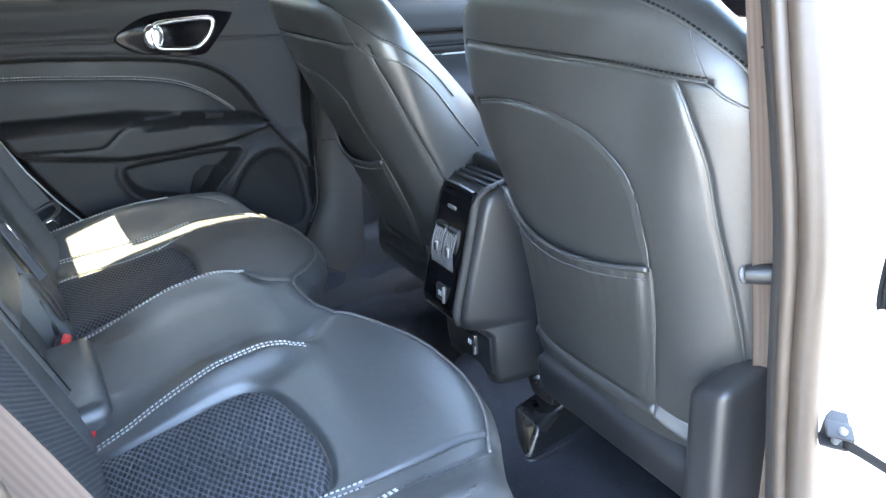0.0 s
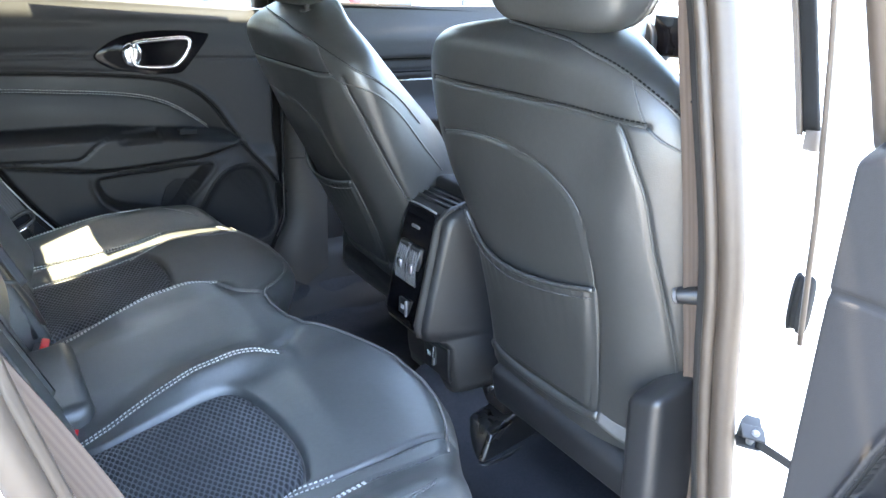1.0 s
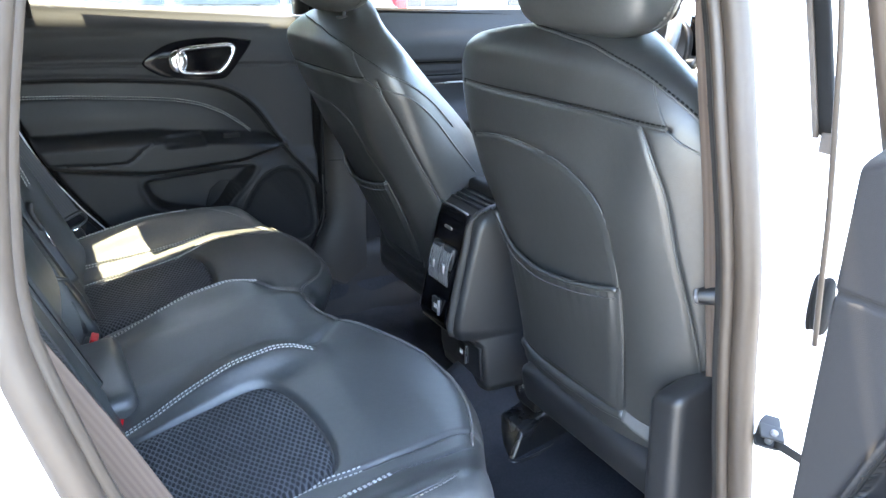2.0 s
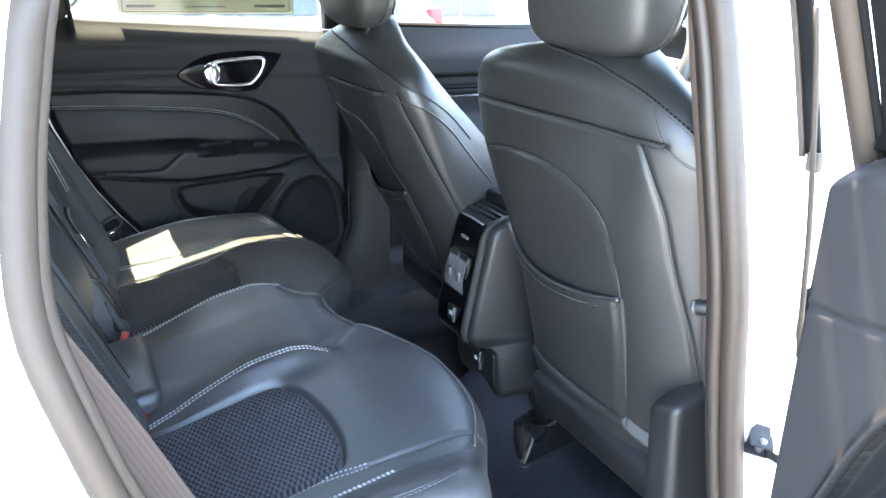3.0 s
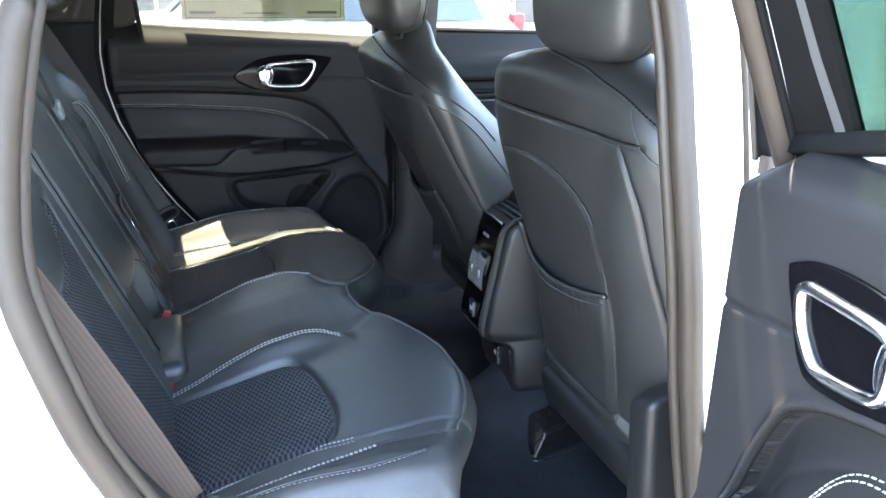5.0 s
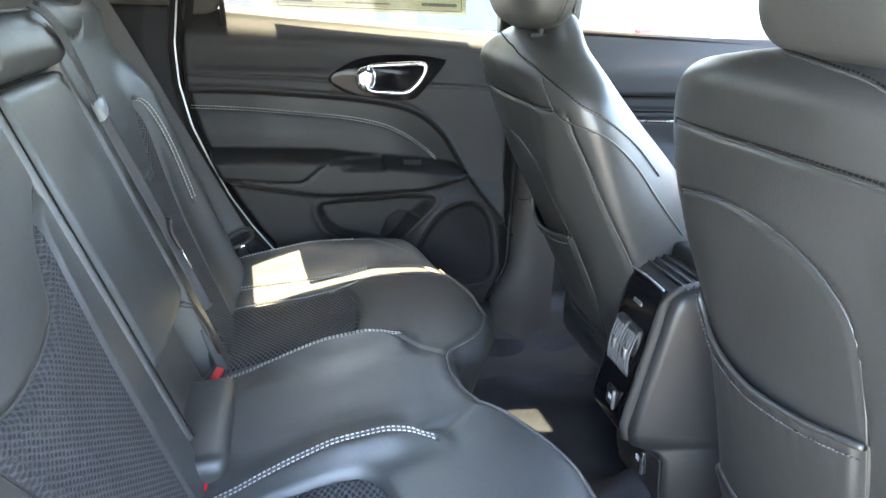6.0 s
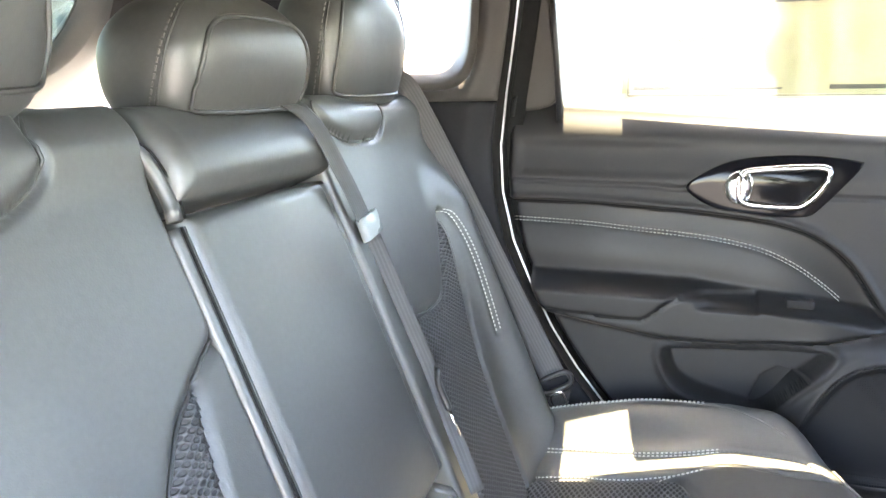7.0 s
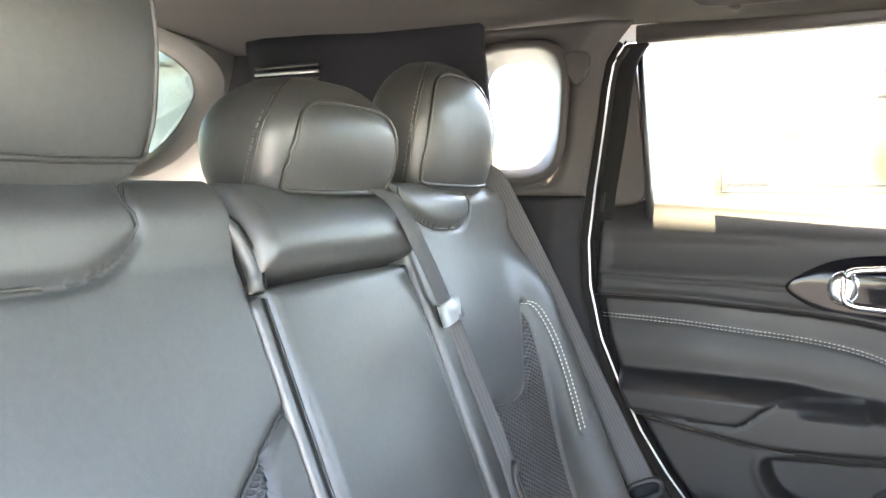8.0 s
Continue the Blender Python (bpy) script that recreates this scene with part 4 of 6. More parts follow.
def tail():
    """Rear of the cabin: cargo side trim with a vent, tail window and its frame."""
    t = thing("cargo_side_trim", (-0.95, 0.66, 0.6), "dark grey cargo side trim with a slotted vent", "car trim", kind="structure")
    rings = []
    for x, y0 in ((-0.50, 0.665), (-0.60, 0.655), (-0.70, 0.645), (-0.80, 0.62), (-0.90, 0.61), (-0.955, 0.62), (-0.965, 0.66)):
        rings.append([(x, y0 + 0.06, 0.55), (x, y0 + 0.02, 1.05), (x, y0, 1.30), (x, y0 - 0.02, 1.45), (x, y0 - 0.05, 1.545), (x, y0 - 0.05, 1.60)])
    g = np.array(rings, float)
    # near-black colour stands in for the shadow over the cargo side
    sheet("side_cover", g, CARGO, t, back=(0, 0.02, 0))
    v = thing("cargo_vent", (-0.86, 0.59, 1.49), "dark slotted air vent in the cargo trim", "air vent")
    for k in range(4):
        a = np.linspace(-0.93, -0.79, 8)
        tube("slat", np.stack([a, np.full(8, 0.565), np.full(8, 1.475 + 0.012 * k)], 1), 0.0028, PLASTIC_DARK if k % 2 else SILVER, v)
    hat = thing("tailgate", (-1.38, 0.0, 0.7), "tailgate lining painted pale as if sunlit, with a sloping rear window", "tailgate", kind="structure")
    hole = superloop(0.03, 1.425, 0.555, 0.140, 0, 70, 3.0)
    hole[:, 0] = 0.03 + (hole[:, 0] - 0.03) * (1 + 0.55 * (hole[:, 1] - 1.425))
    u = np.linspace(-0.72, 0.76, 120)
    z = np.linspace(0.55, 1.58, 100)
    Y, Zg = np.meshgrid(u, z, indexing="ij")
    slope = lambda zz: -1.37 + 0.33 * ss(zz, 0.95, 1.60)
    yc = (Y[:-1, :-1] + Y[1:, 1:]) / 2
    zc = (Zg[:-1, :-1] + Zg[1:, 1:]) / 2
    sheet("tailgate_lining", np.stack([slope(Zg), Y, Zg], -1), TAIL_TRIM, hat, mask=~inside(yc, zc, hole + np.sign(hole - hole.mean(0)) * 0.011), back=(-0.04, 0, 0))
    cen = hole.mean(0)
    rim = []
    for s, dx in ((1.03, 0.012), (1.0, 0.004), (0.985, -0.010), (0.975, -0.020)):
        q = cen + (hole - cen) * s + np.sign(hole - cen) * (0.014 if s > 1 else 0.0)
        rim.append(np.c_[slope(q[:, 1]) + dx, q[:, 0], q[:, 1]])
    loft("window_reveal", rim, TAIL_TRIM, hat, caps=False)
    q = cen + (hole - cen) * 0.98
    pane = loft("window_pane", [np.c_[slope(q[:, 1]) - 0.016, q], np.c_[slope(q[:, 1]) - 0.020, q]], PRIVACY, hat, "privacy-tinted rear glass")
    # the near side of the cargo bay, which closes the cabin
    w = thing("wall_near", (-0.8, -0.66, 0.6), "grey plastic trim of the near rear quarter", "car trim", kind="structure")
    z = np.linspace(0.45, 1.56, 60)
    u = np.linspace(0, 1, 40)
    Zg, Ug = np.meshgrid(z, u, indexing="ij")
    xe = table(Zg, (0.45, 0.06), (0.57, -0.02), (0.68, -0.085), (0.785, -0.15), (0.875, -0.205), (0.965, -0.25), (1.05, -0.282), (1.13, -0.30), (1.20, -0.298), (1.29, -0.285), (1.40, -0.255), (1.56, -0.19)) - 0.048
    X = xe + (-1.42 - xe) * Ug
    Y = opening_side(Zg) + 0.10 + 0.0 * X
    hole = superloop(-0.62, 1.41, 0.14, 0.10, 0, 40, 3.5)
    xc = (X[:-1, :-1] + X[1:, 1:]) / 2
    zc = (Zg[:-1, :-1] + Zg[1:, 1:]) / 2
    sheet("quarter_trim", np.stack([X, Y, Zg], -1), TRIM, w, mask=~inside(xc, zc, hole), back=(0, -0.02, 0))
    # unseen pane, added dark to keep sky light off the front seat backs
    q = hole.mean(0) + (hole - hole.mean(0)) * 1.12
    loft("window_pane", [np.c_[q[:, 0], opening_side(q[:, 1]) + 0.086, q[:, 1]], np.c_[q[:, 0], opening_side(q[:, 1]) + 0.082, q[:, 1]]], PRIVACY, w, "unseen dark quarter glass that dims the cabin")


# ---------------------------------------------------------------- rear seat
YC = 0.02
NOTCH = 0.045
INNER = spline([(-0.245, 0.168), (-0.19, 0.161), (-0.15, 0.157), (-0.10, 0.154), (-0.05, 0.152), (0.0, 0.152), (0.05, 0.155), (0.072, 0.162)], 0.008)
CREASE = spline([(0.055, 0.154), (0.085, 0.132), (0.112, 0.108), (0.150, 0.070)], 0.008)
INSERT = spline([(-0.245, 0.198), (-0.20, 0.195), (-0.11, 0.193), (-0.05, 0.192), (-0.026, 0.196), (-0.006, 0.213), (0.009, 0.265), (0.017, 0.335), (0.014, 0.395), (0.0, 0.438), (-0.012, 0.447),
                 (-0.071, 0.452), (-0.15, 0.459), (-0.235, 0.472), (-0.246, 0.46), (-0.247, 0.34)], 0.008, True)
REAR_INSERT = np.array([(-0.36, 0.20), (-0.252, 0.20), (-0.252, 0.475), (-0.36, 0.485)])
OUTER = spline([(-0.32, 0.497), (-0.25, 0.482), (-0.15, 0.467), (-0.112, 0.460), (-0.060, 0.456), (-0.02, 0.459), (0.02, 0.470), (0.05, 0.477), (0.085, 0.477), (0.12, 0.472), (0.155, 0.467), (0.178, 0.469), (0.21, 0.474)], 0.008)
OUTER_MID = spline([(-0.30, 0.545), (-0.20, 0.528), (-0.10, 0.514), (-0.024, 0.509), (0.04, 0.511), (0.105, 0.512), (0.14, 0.510), (0.17, 0.503), (0.20, 0.478)], 0.008)
OUTER_2 = spline([(-0.30, 0.600), (-0.15, 0.596), (0.0, 0.602), (0.06, 0.598), (0.092, 0.588), (0.122, 0.572), (0.152, 0.550)], 0.008)


def front_edge(w):
    return curve(w, (0, 0.152), (0.05, 0.158), (0.09, 0.175), (0.125, 0.208), (0.165, 0.238), (0.21, 0.257), (0.26, 0.268), (0.33, 0.268), (0.40, 0.256), (0.46, 0.233), (0.52, 0.200), (0.58, 0.167), (0.66, 0.13))


def cushion_top(X, Y):
    W = np.abs(Y - YC)
    z = curve(X, (-0.36, 0.668), (-0.25, 0.692), (-0.19, 0.708), (-0.10, 0.728), (0.0, 0.748), (0.08, 0.762), (0.16, 0.762), (0.27, 0.750))
    z = z + (0.060 - 0.026 * ss(X, -0.10, 0.12)) * bell(W, 0.600, 0.062)
    ridge = curve(X, (-0.25, 0.0), (-0.19, 0.006), (-0.15, 0.016), (-0.10, 0.028), (-0.05, 0.036), (0.0, 0.036), (0.05, 0.022), (0.11, 0.0), (0.3, 0.0))
    z = z + ridge * np.where(W > 0.152, bell(W, 0.152, 0.030), bell(W, 0.152, 0.05))
    z = z + 0.016 * (1 - ss(W, 0.07, 0.145)) * (1 - 0.5 * ss(X, 0.02, 0.12))
    z = z - 0.004 * bell(away(X, W, CREASE), 0, 0.008)
    z = z - 0.010 * bell(W, 0.36, 0.10) * (1 - ss(X, -0.02, 0.06))
    d = away(X, W, np.vstack([INSERT, INSERT[:1]]))
    z = z - 0.011 * bell(d, 0, 0.0042) + 0.004 * np.where(inside(X, W, INSERT), ss(d, 0.004, 0.03), 0)
    z = z - 0.006 * bell(away(X, W, INNER + np.array((0, 0.0007))), 0, 0.0035)
    z = z - 0.006 * bell(away(X, W, OUTER), 0, 0.0042) - 0.003 * bell(away(X, W, OUTER_MID), 0, 0.0035)
    z = z - 0.007 * bell(away(X, W, np.array([(-0.2485, 0.18), (-0.2485, 0.49)])), 0, 0.005)
    return z


def rear_cushion():
    seat = thing("rear_bench_cushion", (-0.05, YC, 0.42), "black leather rear bench cushion with mesh fabric inserts and pale stitching", "car seat")
    # columns run across the car and roll down at both ends
    r = 0.05
    a = np.linspace(0, math.pi / 2, 9)
    near_end = [(-0.60 - r * math.sin(t), r * (1 - math.cos(t))) for t in a[::-1]]
    far_end = [(0.655 + r * 0.6 * math.sin(t), r * (1 - math.cos(t))) for t in a]
    cols = [(-0.645, 0.27), (-0.650, 0.15)] + near_end[:-1] + [(y, 0.0) for y in np.linspace(-0.60, 0.655, 440)] + far_end[1:] + [(0.685, 0.15), (0.685, 0.27)]
    rf = 0.042
    rows = [("t", s, 0.0) for s in np.linspace(0, 1, 220)] + [("r", rf * math.sin(t), rf * (1 - math.cos(t))) for t in np.linspace(0, math.pi / 2, 12)[1:]]
    rows += [("r", rf - 0.01 * k, rf + 0.03 * k) for k in (0.5, 1, 2, 3, 4, 5, 6, 7)]
    Y = np.array([c[0] for c in cols])
    side = np.array([c[1] for c in cols])
    W = np.abs(Y - YC)
    lip = front_edge(np.abs(Y - NOTCH)) - rf
    X = np.empty((len(rows), len(cols)))
    drop = np.empty_like(X)
    for i, (k, s, dr) in enumerate(rows):
        X[i] = (-0.36 + (lip + 0.36) * s) if k == "t" else lip + s
        drop[i] = dr + side
    Yg = np.broadcast_to(Y, X.shape)
    wr = 0.0025 * bell(drop, 0.06, 0.03) * np.sin(Yg * 60)
    Z = cushion_top(np.minimum(X, lip[None] + rf), Yg) - drop + wr
    Z = np.maximum(Z, 0.44)
    # welt that runs along the crown of the front edge
    g = np.stack([X, Yg, Z], -1)
    uv = np.stack([Yg, X - drop], -1)
    xc, yc = (X[:-1, :-1] + X[1:, 1:]) / 2, (Yg[:-1, :-1] + Yg[1:, 1:]) / 2
    wc = np.abs(yc - YC)
    dc = (drop[:-1, :-1] + drop[1:, 1:]) / 2
    ins = inside(xc, wc, INSERT) & (dc < 0.01)
    rear = inside(xc, wc, REAR_INSERT) & (dc < 0.01)
    sheet("leather_cover", g, LEATHER_2, seat, mask=~ins & ~rear, flip=True)
    for sgn in (-1, 1):
        half = (yc - YC) * sgn > 0
        sheet("mesh_insert", g, FABRIC, seat, "charcoal open mesh fabric insert", mask=ins & half, uv=uv, flip=True)
        sheet("mesh_insert", g, FABRIC, seat, "charcoal open mesh fabric strip at the back", mask=rear & half, uv=uv, flip=True)

        def on(line, lift=0.0, s=sgn):
            q = np.asarray(line, float)
            q = q[q[:, 0] < front_edge(np.abs(YC + s * q[:, 1] - NOTCH)) - 0.046]
            y = YC + s * q[:, 1]
            return np.stack([q[:, 0], y, cushion_top(q[:, 0], y) + lift], 1)

        tube("seam_cord", on(np.vstack([INSERT, INSERT[:1]]), 0.0), 0.0022, LEATHER_2, seat)
        for off in (-0.003, 0.0045):
            q = INNER.copy()
            q[:, 1] += off
            stitches("stitching", on(q, 0.001), (0, 0, 1), THREAD, seat, "pale grey twin stitching", wide=0.0014)
        tube("seam_cord", on(OUTER, -0.0015), 0.0018, LEATHER_2, seat)
        for off in (-0.0045, 0.0015):
            stitches("stitching", on(OUTER[OUTER[:, 0] < 0.03] + np.array((0, off)), 0.0015), (0, 0, 1), THREAD, seat, "white twin stitching along the outer bolster", wide=0.0015)
        for off in (-0.002, 0.003):
            stitches("stitching", on(OUTER_MID[OUTER_MID[:, 0] < 0.05] + np.array((0, off)), 0.001), (0, 0, 1), THREAD, seat, "pale twin stitching", wide=0.0013)
        stitches("stitching", on(OUTER_MID[OUTER_MID[:, 0] > 0.045], 0.001), (0, 0, 1), THREAD_DARK, seat, "dark stitching", wide=0.0018)
        tube("seam_cord", on(OUTER_2, -0.001), 0.0022, LEATHER_2, seat)
        if sgn < 0:
            stitches("stitching", on(OUTER_2 + np.array((0, 0.006)), 0.001), (0, 0, 1), THREAD_DARK, seat, "dark stitching", wide=0.0018)
        else:
            for off in (0.004, 0.010):
                stitches("stitching", on(OUTER_2[: int(len(OUTER_2) * 0.72)] + np.array((0, off)), 0.001), (0, 0, 1), THREAD, seat, "pale twin stitching", wide=0.0014)
    w = np.r_[np.linspace(-0.50, 0.50, 160)]
    q = np.stack([front_edge(np.abs(YC + w - NOTCH)) - 0.022, YC + w], 1)
    z = cushion_top(q[:, 0], q[:, 1]) - 0.0065
    tube("piping", np.stack([q[:, 0], q[:, 1], z + 0.0035], 1), 0.0024, PIPING, seat, "thin piped welt along the front edge")
    return seat


TILT = math.radians(22.6)
UPV = np.array((-math.sin(TILT), 0, math.cos(TILT)))
OUT = np.array((math.cos(TILT), 0, math.sin(TILT)))
BASE = np.array((-0.281, 0, 0.843))


def on_back(y, z, h=0.0):
    """A point on the rear backrest: across, height above ground, and how far it stands proud."""
    y, z, h = np.broadcast_arrays(np.asarray(y, float), np.asarray(z, float), np.asarray(h, float))
    s = (z - BASE[2]) / UPV[2]
    return BASE + s[..., None] * UPV + h[..., None] * OUT + y[..., None] * np.array((0, 1, 0))


def back_block(parent, y0, y1, z0, z1, relief, splits, n, m, edge=0.018, deep=0.05, top_roll=False):
    """A padded block of the backrest with soft edges. splits: (mask function, name, material, label)."""
    u = np.linspace(0, 1, n)
    v = np.linspace(0, 1, m)
    V, U = np.meshgrid(v, u, indexing="ij")
    y = y0 + (y1 - y0) * U
    z = z0 + (z1 - z0) * V
    d = np.minimum(np.minimum(y - y0, y1 - y), np.minimum(z - z0, z1 - z) * 1.0)
    h = relief(y, z) - edge * (1 - np.sqrt(np.clip(1 - (1 - np.clip(d / edge, 0, 1)) ** 2, 0, 1)))
    if top_roll:
        dt = z1 - z
        h = h - 0.03 * (1 - np.sqrt(np.clip(1 - (1 - np.clip(dt / 0.05, 0, 1)) ** 2, 0, 1)))
    g = on_back(y, z, h)
    uv = np.stack([y, z / UPV[2]], -1)
    yc, zc = (y[:-1, :-1] + y[1:, 1:]) / 2, (z[:-1, :-1] + z[1:, 1:]) / 2
    rest = np.ones(yc.shape, bool)
    for fn, name, material, label in splits:
        mk = fn(yc, zc) & rest
        rest &= ~mk
        sheet(name, g, material, parent, label, mask=mk, uv=uv, flip=True)
    sheet("leather_cover", g, LEATHER_2, parent, "", mask=rest, back=tuple(-OUT * deep), uv=uv, flip=True)


FAR_EDGE = spline([(0.276, 0.999), (0.299, 1.008), (0.36, 1.001), (0.422, 1.001), (0.453, 1.014), (0.485, 1.045), (0.510, 1.073), (0.531, 1.107)], 0.008)
FAR_SIDE = spline([(0.531, 1.107), (0.533, 1.06), (0.517, 1.00), (0.494, 0.944), (0.472, 0.877), (0.462, 0.80), (0.455, 0.66)], 0.008)
FAR_ST = spline([(0.534, 1.111), (0.548, 1.100), (0.557, 1.065), (0.559, 1.02), (0.554, 0.96), (0.548, 0.911)], 0.008)
FAR_U = spline([(0.236, 1.285), (0.243, 1.270), (0.260, 1.252), (0.309, 1.238), (0.360, 1.234), (0.411, 1.235), (0.438, 1.246), (0.450, 1.267), (0.452, 1.285)], 0.008)


def to_near(line):
    """The near half of the backrest is wider: the far half's lines, mirrored and stretched."""
    q = np.array(line, float)
    q[:, 0] = -0.072 - (q[:, 0] - 0.225) * 1.34
    return q


NEAR_WEDGE = np.array([(-0.160, 0.62), (-0.158, 0.80), (-0.150, 0.90), (-0.142, 0.96), (-0.134, 1.01), (-0.126, 1.047), (-0.115, 1.0765)])
NEAR_EDGE = spline([(-0.074, 1.100), (-0.085, 1.095), (-0.099, 1.088), (-0.115, 1.077), (-0.132, 1.067), (-0.153, 1.054), (-0.185, 1.020), (-0.215, 0.995), (-0.30, 0.980), (-0.40, 0.985), (-0.445, 1.03), (-0.47, 1.075), (-0.482, 1.107)], 0.008)
NEAR_U = spline([(-0.180, 1.287), (-0.184, 1.273), (-0.180, 1.257), (-0.184, 1.247), (-0.199, 1.236), (-0.230, 1.225), (-0.266, 1.222), (-0.33, 1.226), (-0.38, 1.245), (-0.40, 1.285)], 0.008)


def rear_backrest():
    back = thing("rear_seat_back", (-0.40, YC, 0.60), "black leather rear backrest with mesh inserts and a folding centre armrest", "car seat")

    def half(edge, side, stitch, cup, inner, y_in, y_out):
        tip = int(np.argmin(np.hypot(edge[:, 0] - inner[-1, 0], edge[:, 1] - inner[-1, 1]))) if len(inner) > 4 else 0
        far_poly = np.vstack([edge[tip:], side[1:], inner])

        def relief(y, z):
            h = 0.004 * np.sin(y * 9) + 0.012 * ss(z, 1.22, 1.27)
            out = np.abs(y - y_out) < 0.14
            h = h + 0.034 * bell(np.abs(y - y_out), 0.055, 0.05) * (1 - ss(z, 1.10, 1.22))
            h = h - 0.008 * bell(away(y, z, edge), 0, 0.006) - 0.007 * bell(away(y, z, side), 0, 0.006)
            h = h - 0.007 * bell(away(y, z, cup), 0, 0.005)
            h = h + np.where(inside(y, z, np.vstack([cup, [(cup[-1][0], 1.33), (cup[0][0], 1.33)]])), 0.004, 0)
            h = h - 0.003 * bell(away(y, z, stitch), 0, 0.005)
            h = h - 0.006 * bell(away(y, z, np.vstack([inner, edge[tip : tip + 1]])), 0, 0.005)
            return h

        lo, hi = min(y_in, y_out), max(y_in, y_out)
        back_block(back, lo, hi, 0.64, 1.300, relief, [(lambda y, z: inside(y, z, far_poly), "mesh_insert", FABRIC_BACK, "grey mesh fabric insert of the backrest")], 210, 240, edge=0.010, top_roll=True)
        for off in (0.0, 0.006):
            q = stitch.copy()
            q[:, 0] += off * (1 if y_out > y_in else -1)
            stitches("stitching", on_back(q[:, 0], q[:, 1], relief(q[:, 0], q[:, 1]) + 0.001), OUT, THREAD, back, "pale twin stitching", wide=0.0016)
        tube("seam_cord", on_back(cup[:, 0], cup[:, 1], relief(cup[:, 0], cup[:, 1]) + 0.001), 0.0018, LEATHER, back)
        tube("seam_cord", on_back(edge[:, 0], edge[:, 1], relief(edge[:, 0], edge[:, 1]) + 0.001), 0.0020, LEATHER, back)
        tube("seam_cord", on_back(side[:, 0], side[:, 1], relief(side[:, 0], side[:, 1]) + 0.001), 0.0020, LEATHER, back)

    half(FAR_EDGE, FAR_SIDE, FAR_ST, FAR_U, np.array([(0.276, 0.60), (0.276, 0.80)]), 0.220, 0.645)
    half(NEAR_EDGE, to_near(FAR_SIDE), to_near(FAR_ST), NEAR_U, NEAR_WEDGE, -0.074, -0.615)
    # centre: head pad above, folding armrest below
    arm = thing("folding_armrest", (-0.35, 0.10, 0.72), "black leather centre armrest folded up into the backrest", "armrest")
    back_block(back, -0.067, 0.222, 1.206, 1.300, lambda y, z: 0.016 + 0.010 * bell(z, 1.235, 0.03) - 0.004 * ss(z, 1.25, 1.29), [], 90, 50, edge=0.022, top_roll=True)
    pad = lambda y, z: 0.003 + 0.008 * np.sin(np.clip((y + 0.058) / 0.275, 0, 1) * math.pi) - 0.004 * bell(y, 0.200, 0.004)
    back_block(arm, -0.058, 0.217, 0.845, 1.200, pad, [], 110, 130, edge=0.016)
    back_block(arm, -0.02, 0.19, 0.70, 0.86, lambda y, z: -0.03 + 0.0 * y, [], 30, 30, edge=0.012)
    z = np.linspace(0.75, 1.19, 50)
    tube("piping", on_back(np.full(50, -0.069), z, -0.0075), 0.0085, LEATHER_2, back, "leather piping beside the armrest")
    tube("seam_cord", on_back(np.full(50, -0.065), z, 0.0005), 0.0014, RUBBER_DARK, back, "dark seam in the piping")
    tube("piping", on_back(np.full(50, -0.057), z, -0.006), 0.004, LEATHER_2, back)
    q = spline([(-0.070, 1.195), (-0.066, 1.212), (-0.070, 1.235), (-0.080, 1.258), (-0.100, 1.278), (-0.128, 1.290), (-0.16, 1.294)], 0.01)
    tube("piping", on_back(q[:, 0], q[:, 1], 0.001 - 0.022 * ss(q[:, 1], 1.25, 1.29)), 0.0075, LEATHER_2, back)
    tube("seam_cord", on_back(q[:, 0] + 0.004, q[:, 1], 0.0082 - 0.022 * ss(q[:, 1], 1.25, 1.29)), 0.0013, RUBBER_DARK, back)
    tube("strap_loop", on_back(np.array([0.17, 0.185, 0.195, 0.20]), np.array([0.845, 0.83, 0.79, 0.74]), np.array([0.0, 0.012, 0.014, 0.010])), 0.010, LEATHER, arm, "leather pull strap", flat=0.4)


